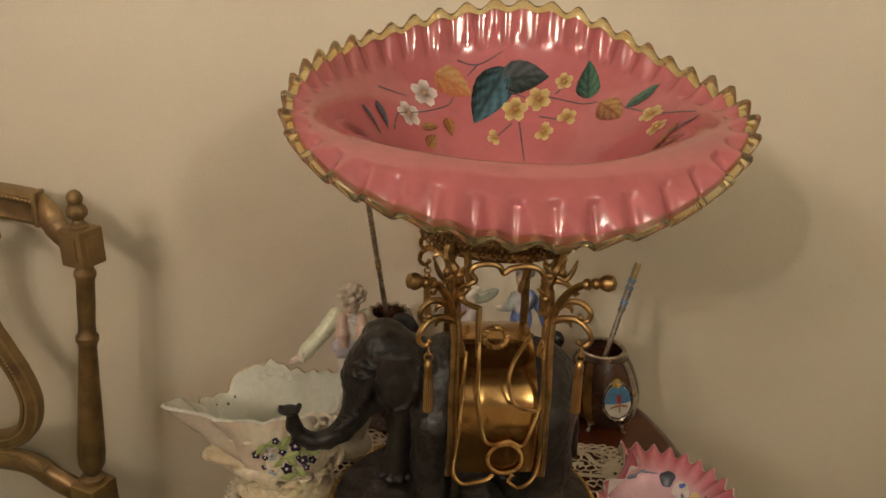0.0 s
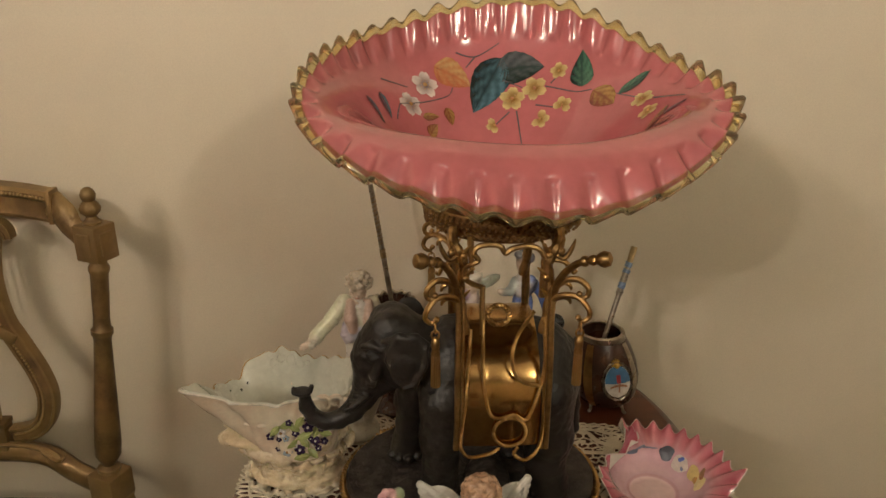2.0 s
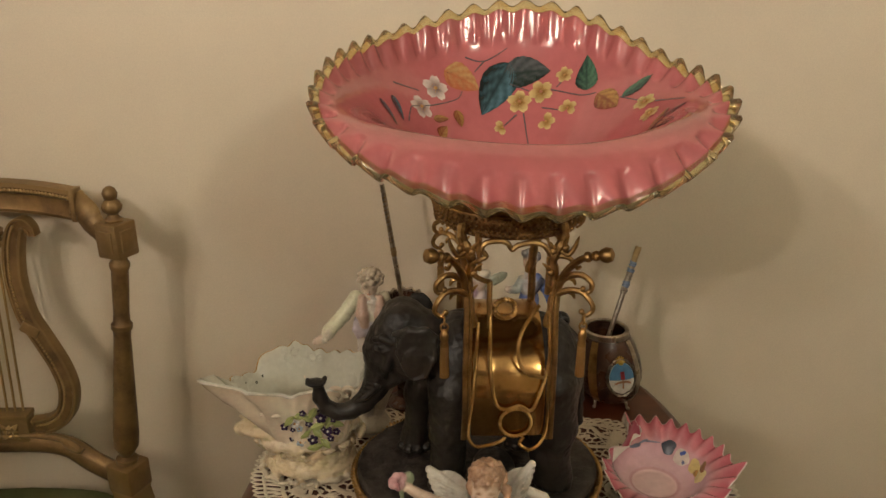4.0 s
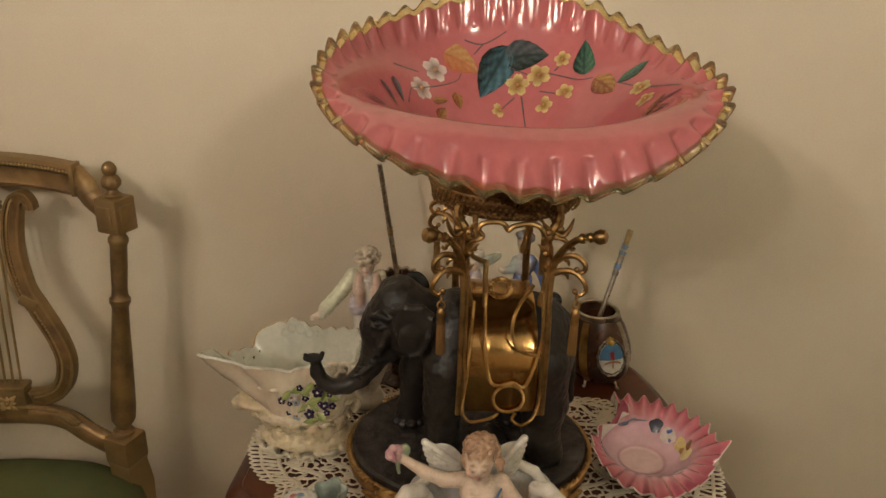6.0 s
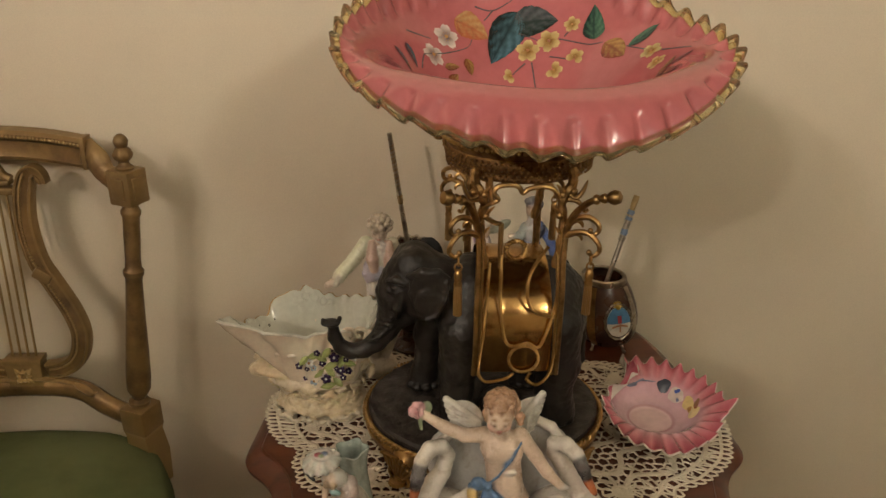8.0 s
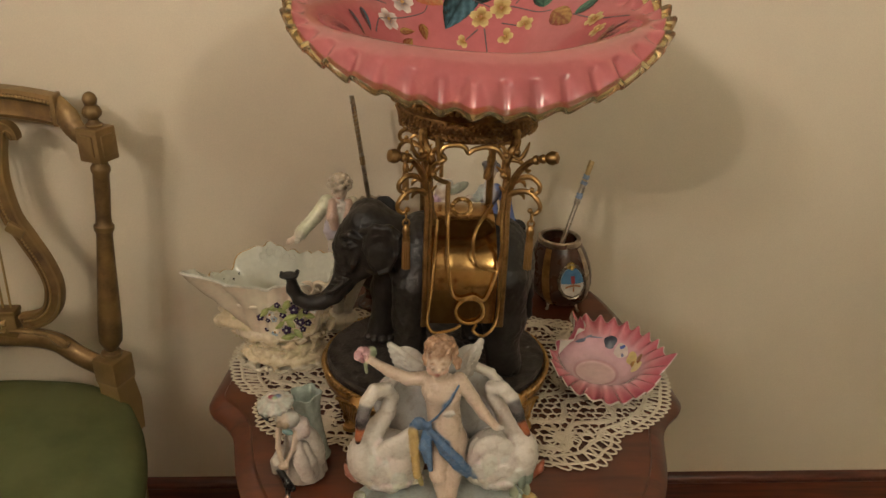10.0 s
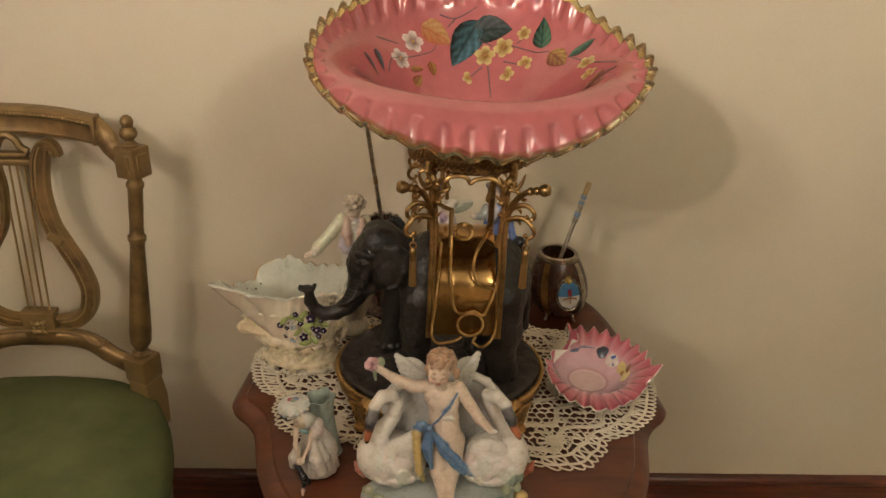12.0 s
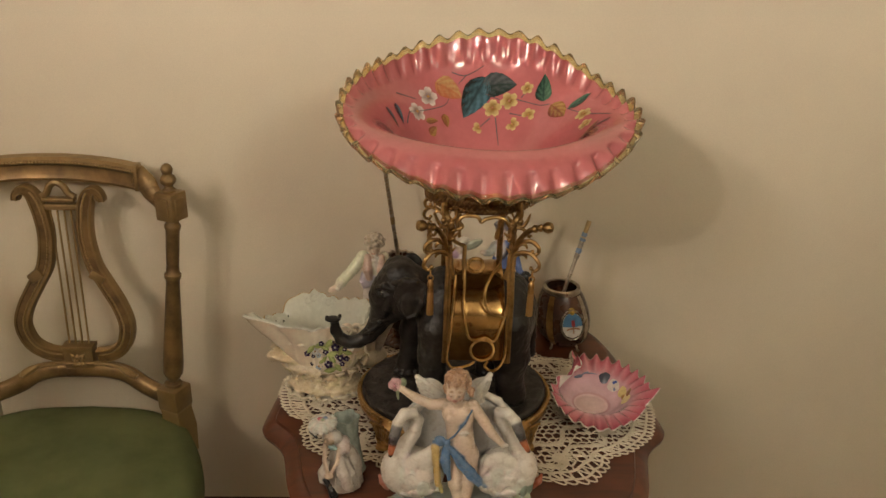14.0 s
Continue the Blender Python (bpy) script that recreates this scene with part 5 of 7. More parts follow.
def dish_point(a, f, under=0.0):
    """f: 0 to 0.34 the foot, to 0.62 the cup's wall, then the flaring ruffle."""
    rim_r, rim_z = cyc(D_R, a), cyc(D_Z, a)
    if f <= 0.34:
        r, h = 0.0335 * f / 0.34, 0.6605 + 0.0026 * max(0, (f - 0.27) / 0.07) ** 2
    elif f <= 0.62:
        k = (f - 0.34) / 0.28
        r, h = 0.0335 + 0.0315 * k ** 0.8, 0.6631 + 0.0225 * k ** 1.7
    else:
        k = (f - 0.62) / 0.38
        r, h = 0.065 + (rim_r - 0.065) * k, 0.6856 + (rim_z - 0.6856) * (1 - (1 - k) ** 1.25)
    g = max(0, (f - 0.64) / 0.36) ** 0.8
    u = 0.9 - 1.8 * math.sqrt(math.sin(14 * a) ** 2 + 0.10) + 0.2 * math.cos(28 * a)
    r += 0.0034 * g * u
    ox = -0.003 - 0.009 * max(0.0, 1 - f / 0.62)
    return (DX + r * math.cos(a) + ox, DY + r * math.sin(a), h + 0.0062 * g * u - under)


M_DISH = surface("pink_to_white_glass", (1, 1, 1), (0.90, 0.88, 0.88), rough=0.07, coarse=40, fine=100, bump=0.0, paint=True, rvar=0.02, coat=1.0)
ffs = [0.02, 0.15, 0.25, 0.28, 0.31, 0.33, 0.345, 0.36, 0.40, 0.45, 0.50, 0.55, 0.60, 0.64, 0.68, 0.73, 0.78, 0.83, 0.88, 0.92, 0.96, 0.985, 1.0]
ND = 392
rows = [[dish_point(TAU * i / ND, f) for i in range(ND)] for f in ffs]
rows += [[dish_point(TAU * i / ND, f, 0.0030) for i in range(ND)] for f in ffs[::-1]]
db = Shape().grid(rows, close_u=True, cap0=True, cap1=True).done("dish_body", M_DISH, dish)
at = db.data.color_attributes.new("paint", "FLOAT_COLOR", "POINT")
GLASS = [(0.0, (0.707, 0.510, 0.510)), (0.31, (0.684, 0.464, 0.476)), (0.335, (0.479, 0.255, 0.296)), (0.36, (0.600, 0.385, 0.425)), (0.50, (0.590, 0.365, 0.415)), (0.62, (0.578, 0.325, 0.372)), (0.72, (0.528, 0.205, 0.245)), (0.86, (0.490, 0.148, 0.182)), (0.985, (0.400, 0.085, 0.115)), (0.997, (0.502, 0.197, 0.220)), (1.0, (0.707, 0.534, 0.499))]
cols = []
for q in range(len(ffs) * 2):
    f = ffs[q] if q < len(ffs) else None
    for i in range(ND):
        c = (0.68, 0.64, 0.57)
        if f is not None:
            crest = 1.1 - 2 * math.sqrt(math.sin(14 * TAU * i / ND) ** 2 + 0.05)
            f2 = f if f > 0.984 else min(0.984, f - 0.05 * crest * (0.68 < f))
            for (f0, c0), (f1, c1) in zip(GLASS, GLASS[1:]):
                if f0 <= f2 <= f1:
                    c = [u + (w - u) * (f2 - f0) / (f1 - f0) for u, w in zip(c0, c1)]
        cols += [*c, 1]
at.data.foreach_set("color", cols)
Shape().tube([tuple(np.array(dish_point(TAU * i / ND, 1.0)) + np.array((0, 0, -0.0012))) for i in range(int(ND * 0.44), int(ND * 1.06))], 0.0010, 5).done("rim_edge", plain("milk_white_glass", (0.72, 0.60, 0.55), 0.12, coat=0.5), dish, "thin milky white rim edge")
for a, f, l, w, t, m in ((60, .60, .025, .020, 62, plain("dark_enamel", (0.035, 0.04, 0.06))), (38, .55, .032, .027, -60, plain("pale_enamel", (0.66, 0.56, 0.52))), (40, .585, .014, .010, 30, plain("blue_enamel", (0.07, 0.12, 0.42))), (33, .53, .010, .006, 80, plain("grey_blue_enamel", (0.16, 0.18, 0.32))), (14, .56, .026, .020, 70, plain("yellow_enamel", (0.68, 0.52, 0.22))), (-7, .555, .028, .018, 30, plain("cream_enamel", (0.72, 0.58, 0.30))), (4, .535, .012, .008, 60, plain("ochre_enamel", (0.42, 0.22, 0.06))), (3, .62, .020, .008, 50, plain("russet_enamel", (0.25, 0.11, 0.05))), (106, .60, .020, .006, 12, plain("grey_enamel", (0.16, 0.17, 0.26))), (84, .63, .026, .003, -8, plain("slate_enamel", (0.20, 0.20, 0.28))), (93, .635, .016, .004, 24, plain("lilac_enamel", (0.24, 0.24, 0.36)))):
    c = np.array(dish_point(radians(a), f))
    e = 0.01
    px, py = (np.array(dish_point(radians(a) + e, f)) - c), (np.array(dish_point(radians(a), f + e)) - c)
    n = np.cross(px, py)
    n = n / np.linalg.norm(n) * (1 if n[2] > 0 else -1)
    ex = np.array((1.0, 0, 0)) - n * n[0]
    ex /= np.linalg.norm(ex)
    ey = np.cross(n, ex)
    tt = radians(t)
    rows = []
    for r in (1.0, 0.7, 0.35, 0.05):
        row = []
        for q in np.linspace(0, TAU, 25)[:-1]:
            k = r * (1 + 0.10 * math.sin(3 * q + a) + 0.06 * math.sin(5 * q))
            u, v = l / 2 * k * math.cos(q), w / 2 * k * math.sin(q)
            row.append(tuple(c + n * (0.0014 * (1 - r * r) + 0.0006) + ex * (u * math.cos(tt) - v * math.sin(tt)) + ey * (u * math.sin(tt) + v * math.cos(tt))))
        rows.append(row)
    Shape().grid(rows, close_u=True, cap1=True).done("enamel_petal", m, dish)

# ---- two mate gourds with metal straws ----
GX, GY = 0.314, 1.135
gourd = thing("mate_gourd", "dark varnished mate gourd with metal bands and an oval enamel badge", "gourd", "mate gourds", at=(GX, GY, TABLE_Z))
gp = [(0.028, 0.008), (0.042, 0.012), (0.0525, 0.028), (0.0575, 0.048), (0.0585, 0.064), (0.0555, 0.086), (0.0485, 0.109), (0.0400, 0.127), (0.0360, 0.134)]
Shape().lathe(gp + [(0.0325, 0.135), (0.031, 0.127), (0.036, 0.105), (0.034, 0.08), (0.001, 0.078)], (GX, GY, TABLE_Z), 40).done("gourd_body", M_GOURD, gourd)
Shape().lathe([(0.0340, 0.080), (0.0, 0.084)], (GX, GY, TABLE_Z), 24).done("gourd_inside", M_DARK, gourd)
Shape().grid([[(GX + r * math.cos(TAU * i / 40), GY + r * math.sin(TAU * i / 40), TABLE_Z + h) for i in range(40)] for r, h in ((0.0395, 0.127), (0.0402, 0.130), (0.0390, 0.1365), (0.0350, 0.1385), (0.0320, 0.136), (0.0325, 0.127))], close_u=True, close_v=True).done("metal_rim", M_SILVER, gourd, "tarnished metal rim")


def gourd_r(h):
    for (r0, h0), (r1, h1) in zip(gp, gp[1:]):
        if h0 <= h <= h1:
            return r0 + (r1 - r0) * (h - h0) / (h1 - h0)
    return gp[-1][0]


for a0 in (232, 318, 20, 130):
    rows = [[(GX + (gourd_r(h) + 0.0012) * math.cos(radians(a0 + d)), GY + (gourd_r(h) + 0.0012) * math.sin(radians(a0 + d)), TABLE_Z + h) for d in (-7.5, -4, 0, 4, 7.5)] for h in np.linspace(0.014, 0.126, 14)]
    rows2 = [[(GX + (x - GX) * 0.97, GY + (y - GY) * 0.97, z) for x, y, z in r] for r in rows]
    Shape().grid(rows).grid(rows2).done("metal_strap", M_OLDGOLD if a0 in (232, 130) else M_SILVER, gourd, "vertical metal strap")
Shape().grid([[(GX + r * math.cos(TAU * i / 40), GY + r * math.sin(TAU * i / 40), TABLE_Z + h) for i in range(40)] for r, h in ((0.030, 0.010), (0.0395, 0.012), (0.041, 0.017), (0.039, 0.022), (0.030, 0.016))], close_u=True, close_v=True).done("base_ring", M_SILVER, gourd)
for a0 in (225, 300, 30, 140):
    c, s = math.cos(radians(a0)), math.sin(radians(a0))
    Shape().tube(spline([(GX + 0.036 * c, GY + 0.036 * s, TABLE_Z + 0.016), (GX + 0.043 * c, GY + 0.043 * s, TABLE_Z + 0.010), (GX + 0.044 * c, GY + 0.044 * s, TABLE_Z + 0.004), (GX + 0.050 * c, GY + 0.050 * s, TABLE_Z + 0.0022)], 4), [0.003, 0.003, 0.003, 0.003, 0.0028, 0.0026, 0.0024, 0.0024, 0.0026, 0.0028, 0.003, 0.0028, 0.0022], 7).done("foot", M_SILVER, gourd)

# badge: oval shield, blue over white, with a small sun and a chain border
BA, BH = radians(-78), 0.070


def badge_pt(u, w, lift):
    h = BH + w
    r = gourd_r(h) + lift
    a = BA + u / 0.057
    return (GX + r * math.cos(a), GY + r * math.sin(a), TABLE_Z + h)


def badge_oval(k, lift, lo=-1.0, hi=1.0):
    rows = []
    for w in np.linspace(lo, hi, 12):
        half_w = math.sqrt(max(0.0, 1 - w * w)) * 0.0222 * k + 1e-5
        rows.append([badge_pt(half_w * q, w * 0.0295 * k, lift) for q in (-1, -0.5, 0, 0.5, 1)])
    return Shape().grid(rows)


badge = badge_oval(1.0, 0.0016).done("badge", plain("white_enamel", (0.70, 0.66, 0.60)), gourd, "oval blue and white enamel badge")
badge_oval(0.97, 0.0022, -0.05, 1.0).done("badge_field", plain("sky_blue_enamel", (0.07, 0.21, 0.40)), badge)
Shape().grid([[badge_pt(x, w, 0.003) for x in (-0.0035, 0.0035)] for w in np.linspace(0.0, 0.014, 5)]).done("badge_cap", plain("red_enamel", (0.36, 0.03, 0.04)), badge)
arms = Shape().grid([[badge_pt(0.0013 * q, w, 0.003) for q in (-1, 1)] for w in np.linspace(-0.017, 0.0, 5)])
arms.grid([[badge_pt(u, -0.010 + 0.006 * math.cos(u * 90) + dz, 0.003) for dz in (-0.002, 0.002)] for u in np.linspace(-0.014, 0.014, 9)])
arms.done("badge_emblem", plain("tan_enamel", (0.42, 0.20, 0.10)), badge)
sun = Shape()
for k in range(9):
    t = math.pi * k / 8
    sun.tube([badge_pt(0, 0.028, 0.002), badge_pt(0.0105 * math.cos(t), 0.0285 + 0.0105 * math.sin(t), 0.002)], [0.0024, 0.0008], 5)
sun.ball(badge_pt(0, 0.029, 0.003), 0.005, 10, 6)
sun.done("badge_sun", plain("gold_enamel", (0.62, 0.40, 0.08), 0.35), badge)
ch = Shape()
for k in range(26):
    t = TAU * k / 26
    c = badge_pt(0.0252 * math.cos(t), 0.0335 * math.sin(t), 0.002)
    d = badge_pt(0.0252 * math.cos(t + 0.2), 0.0335 * math.sin(t + 0.2), 0.002)
    ch.tube([c, d], 0.0014 if k % 2 else 0.0024, 5)
ch.done("badge_chain", M_SILVER, badge)
# the gourd grew crooked: its neck leans
for ob in gourd.children_recursive:
    for v in ob.data.vertices:
        v.co.x -= 0.12 * (v.co.z - TABLE_Z - 0.05)


M_TAN = plain("tan_gilt_metal", (0.34, 0.23, 0.11), 0.38, metal=0.5)


def straw(name, label, a, b, wraps, tip):
    A, B = Vector(a), Vector(b)
    ob = thing(name, label, "drinking straw", at=a)
    Shape().tube([A, A.lerp(B, 0.5), B], [0.0042, 0.0042, 0.0040], 10).done("tube", M_SILVER, ob)
    for k0, k1, m, r in wraps:
        sh = Shape().tube([A.lerp(B, k0), A.lerp(B, k1)], r, 10)
        d = (B - A).normalized()
        u = d.orthogonal().normalized()
        w = d.cross(u)
        n = max(10, int((k1 - k0) * 260))
        sh.tube([A.lerp(B, k0 + (k1 - k0) * i / n) + r * (u * math.cos(i * 0.9) + w * math.sin(i * 0.9)) for i in range(n + 1)], r * 0.24, 5)
        sh.done("wrapping", m, ob)
    if tip:
        Shape().tube([A.lerp(B, 0.86), A.lerp(B, 0.95), A.lerp(B, 1.0)], [0.0044, 0.0056, 0.0052], 10).done("mouthpiece", M_CANE, ob, "pale cane mouthpiece")
    return ob


straw("metal_straw", "silver drinking straw with blue binding, standing in a mate gourd", (0.293, 1.112, 0.735), (0.354, 1.161, 0.924), [(0.60, 0.64, M_SILVER, 0.0056), (0.65, 0.70, M_BLUEP, 0.0058), (0.70, 0.78, M_SILVER, 0.0052), (0.78, 0.81, M_BLUEP, 0.0058), (0.83, 0.87, M_BLUEP, 0.0056)], True)

HX2, HY2 = -0.038, 1.120
g2 = thing("mate_gourd", "dark mate gourd with an ornate silver rim, behind the elephant", "gourd", "mate gourds", at=(HX2, HY2, TABLE_Z))
Shape().lathe([(0.030, 0.0), (0.032, 0.006), (0.016, 0.018), (0.014, 0.035), (0.03, 0.052), (0.043, 0.085), (0.046, 0.115), (0.042, 0.150), (0.034, 0.185), (0.029, 0.200), (0.026, 0.200), (0.024, 0.18), (0.03, 0.15), (0.0, 0.13)], (HX2, HY2, TABLE_Z + 0.002), 36).done("gourd_body", M_GOURD, g2)
r2 = Shape().grid([[(HX2 + r * (1 + 0.05 * math.sin(12 * TAU * i / 60)) * math.cos(TAU * i / 60), HY2 + r * (1 + 0.05 * math.sin(12 * TAU * i / 60)) * math.sin(TAU * i / 60), TABLE_Z + h + 0.0015 * math.sin(12 * TAU * i / 60)) for i in range(60)] for r, h in ((0.036, 0.168), (0.040, 0.172), (0.038, 0.188), (0.034, 0.200), (0.031, 0.207), (0.027, 0.205), (0.026, 0.190))], close_u=True)
r2.done("silver_rim", M_SILVER, g2, "ornate scalloped silver rim")
straw("metal_straw", "slender ornate metal straw standing in a mate gourd", (-0.034, 1.112, 0.80), (-0.0695, 1.119, 1.045), [(0.06, 0.50, M_TAN, 0.0032), (0.52, 0.58, M_TAN, 0.0044), (0.60, 0.93, M_TAN, 0.0038)], False)

# ---- porcelain ----
WHITE, CREAM, FLESH, HAIR = (0.68, 0.635, 0.57), (0.60, 0.51, 0.36), (0.66, 0.525, 0.415), (0.38, 0.23, 0.145)
GREY, ORANGE, BLUE = (0.46, 0.45, 0.43), (0.45, 0.15, 0.065), (0.115, 0.20, 0.34)
LEAFG, YELLOW, PALEB = (0.24, 0.28, 0.18), (0.56, 0.41, 0.17), (0.44, 0.48, 0.46)
PEACH, LILAC, BLACK = (0.64, 0.46, 0.37), (0.48, 0.34, 0.46), (0.015, 0.014, 0.014)


def feathers(c, r, na, nb, colour, a0, a1, lean, size):
    """Overlapping feathers laid like scales on an oval body, on the side that faces the room."""
    out, rq = [], random.Random(9)
    for i in range(nb):
        for j in range(na):
            a = radians(a0 + (a1 - a0) * (j + 0.5 * (i % 2)) / na)
            b = radians(-38 + 92 * i / max(1, nb - 1) + rq.uniform(-7, 7))
            a += radians(rq.uniform(-8, 8))
            if rq.random() < 0.22:
                continue
            n = np.array((math.cos(a) * math.cos(b), math.sin(a) * math.cos(b), math.sin(b)))
            p = np.array(c) + n * np.array(r) * 0.985
            g = n / np.array(r)
            g /= np.linalg.norm(g)
            side = np.cross(g, (0, 0, 1.0))
            side /= np.linalg.norm(side) + 1e-9
            up = np.cross(side, g)
            tilt = radians(lean + rq.uniform(-38, 38))
            d = up * math.cos(tilt) + side * math.sin(tilt)
            e = np.cross(d, g)
            d2, g2 = d * 0.97 + g * 0.24, g * 0.97 - d * 0.24
            k = rq.uniform(0.8, 1.7)
            out.append(mass(p, (size * 0.62 * k, size * k, 0.0034), tuple(q * rq.uniform(0.9, 1.03) for q in colour), np.stack([e, d2, g2], 1), 0.0034))
    return out


cherub = []
# water-like plinth with rocks, waterside leaves and lily pads
WATER, ROCK, PAD, REED = (0.43, 0.50, 0.49), (0.60, 0.51, 0.33), (0.31, 0.34, 0.24), (0.22, 0.27, 0.22)
cherub += [mass((0.066, 0.612, 0.661), (0.112, 0.056, 0.013), WATER), mass((0.066, 0.604, 0.670), (0.092, 0.046, 0.012), (0.48, 0.52, 0.50))]
rc = random.Random(21)
for k in range(30):
    a0 = radians(198 + 4.7 * k + rc.uniform(-3, 3))
    q0 = rc.uniform(0.82, 0.98)
    cherub.append(limb([(0.066 + 0.106 * q0 * math.cos(a0 + d), 0.612 + 0.053 * q0 * math.sin(a0 + d), 0.671 + 0.004 * (1 - q0) * 5 + rc.uniform(-.001, .002)) for d in (-0.16, 0, 0.16)], [0.0020, 0.0046, 0.0020], rc.choice([WATER, (0.54, 0.55, 0.52), (0.34, 0.42, 0.42), (0.38, 0.44, 0.36)]), 0.0018))
for x, y, z, r, c in ((-0.040, 0.588, 0.664, 0.016, ROCK), (-0.030, 0.576, 0.661, 0.013, (0.60, 0.55, 0.42)), (-0.016, 0.570, 0.660, 0.012, CREAM), (0.166, 0.588, 0.668, 0.016, ROCK), (0.174, 0.598, 0.678, 0.011, YELLOW), (0.150, 0.576, 0.662, 0.012, CREAM), (0.120, 0.566, 0.660, 0.012, WATER), (0.02, 0.566, 0.660, 0.013, WATER)):
    cherub += [mass((x, y, z), (r, r * 0.8, r * 0.7), c, (rc.uniform(0, 40), rc.uniform(0, 40), rc.uniform(0, 90)), 0.003), mass((x + 0.4 * r, y - 0.3 * r, z + 0.3 * r), (r * 0.5, r * 0.5, r * 0.4), c, (0, 30, 20), 0.002)]
for x, y, z, t, c in ((-0.034, 0.590, 0.694, -30, PAD), (-0.020, 0.581, 0.688, -10, PAD), (-0.004, 0.577, 0.684, 5, (0.34, 0.36, 0.28)), (0.012, 0.575, 0.682, 20, PAD), (0.118, 0.574, 0.680, -20, (0.33, 0.37, 0.30)), (0.136, 0.577, 0.686, 10, PAD)):
    cherub += [mass((x, y, z), (0.0095, 0.0062, 0.0026), c, (42, t * 0.5, t), 0.0012), mass((x, y - 0.002, z + 0.0015), (0.0042, 0.0036, 0.0022), (0.44, 0.45, 0.36), (42, 0, t), 0.001)]
for x, y, z, t in ((0.156, 0.583, 0.694, 10), (0.166, 0.588, 0.704, -20), (0.160, 0.586, 0.716, 25), (0.150, 0.582, 0.705, -5), (0.170, 0.594, 0.716, 30)):
    cherub += [mass((x, y, z), (0.0058, 0.0030, 0.0080), REED if t > 0 else PAD, (-20, t, t), 0.0012)]
# shell behind
cherub += [mass((0.066, 0.662, 0.780), (0.086, 0.014, 0.056), GREY, (-14, 0, 0)), limb([(-0.012, 0.658, 0.790), (0.012, 0.660, 0.820), (0.040, 0.662, 0.835)], [0.006, 0.006, 0.005], WHITE), limb([(0.092, 0.662, 0.838), (0.124, 0.660, 0.822), (0.146, 0.656, 0.790)], [0.006, 0.006, 0.005], WHITE)]
# left swan
cherub += [mass((0.000, 0.622, 0.722), (0.045, 0.036, 0.036), WHITE, (0, 12, 0)), mass((-0.030, 0.612, 0.734), (0.020, 0.024, 0.030), WHITE, (0, 0, 0), 0.006), mass((0.014, 0.601, 0.757), (0.031, 0.010, 0.019), WHITE, (0, -26, 0), 0.004), mass((0.026, 0.603, 0.778), (0.020, 0.006, 0.007), WHITE, (0, -34, 0), 0.003)]
cherub += feathers((0.002, 0.622, 0.722), (0.046, 0.037, 0.038), 8, 6, WHITE, 200, 330, 24, 0.0092)
cherub += [limb([(-0.024, 0.620, 0.756), (-0.002, 0.632, 0.784), (0.004, 0.634, 0.806), (-0.003, 0.630, 0.821), (-0.016, 0.622, 0.824), (-0.025, 0.616, 0.813)], [0.0145, 0.0098, 0.0085, 0.0082, 0.0086, 0.0084], WHITE), limb([(-0.0265, 0.613, 0.808), (-0.0300, 0.607, 0.796)], [0.0080, 0.0074], (0.16, 0.15, 0.15)), limb([(-0.0300, 0.606, 0.795), (-0.0318, 0.604, 0.788)], [0.0070, 0.0062], (0.045, 0.04, 0.04)), limb([(-0.0325, 0.603, 0.784), (-0.0345, 0.600, 0.774)], [0.0056, 0.0044], ORANGE), mass((-0.035, 0.5985, 0.7695), 0.0033, BLACK, (0, 0, 0), 0.001)]
# right swan
cherub += [mass((0.134, 0.622, 0.724), (0.044, 0.036, 0.036), WHITE, (0, -12, 0)), mass((0.162, 0.612, 0.738), (0.020, 0.024, 0.030), WHITE, (0, 0, 0), 0.006), mass((0.126, 0.601, 0.752), (0.026, 0.010, 0.022), WHITE, (0, 30, 0), 0.004), mass((0.107, 0.602, 0.750), (0.0055, 0.010, 0.032), (0.58, 0.49, 0.45), (0, 38, 0), 0.002)]
cherub += feathers((0.132, 0.622, 0.724), (0.045, 0.037, 0.038), 8, 6, WHITE, 210, 340, -24, 0.0092)
cherub += [limb([(0.156, 0.624, 0.760), (0.137, 0.632, 0.786), (0.124, 0.636, 0.806), (0.123, 0.634, 0.820), (0.134, 0.626, 0.824), (0.145, 0.618, 0.816)], [0.0145, 0.0098, 0.0085, 0.0082, 0.0086, 0.0084], WHITE), limb([(0.147, 0.614, 0.812), (0.1515, 0.609, 0.803)], [0.0080, 0.0072], (0.12, 0.11, 0.11)), limb([(0.152, 0.608, 0.802), (0.1545, 0.606, 0.796)], [0.0068, 0.0060], (0.04, 0.038, 0.04)), limb([(0.1565, 0.604, 0.791), (0.163, 0.601, 0.780)], [0.0055, 0.0040], ORANGE), mass((0.1645, 0.600, 0.7775), 0.0030, BLACK, (0, 0, 0), 0.001)]
cherub += [limb([(-0.040, 0.612, 0.702), (-0.047, 0.610, 0.712), (-0.052, 0.612, 0.722)], [0.006, 0.0055, 0.0022], (0.46, 0.20, 0.15), 0.0015), limb([(0.178, 0.616, 0.702), (0.186, 0.614, 0.712), (0.190, 0.616, 0.722)], [0.006, 0.0055, 0.0022], (0.45, 0.14, 0.08), 0.0015)]
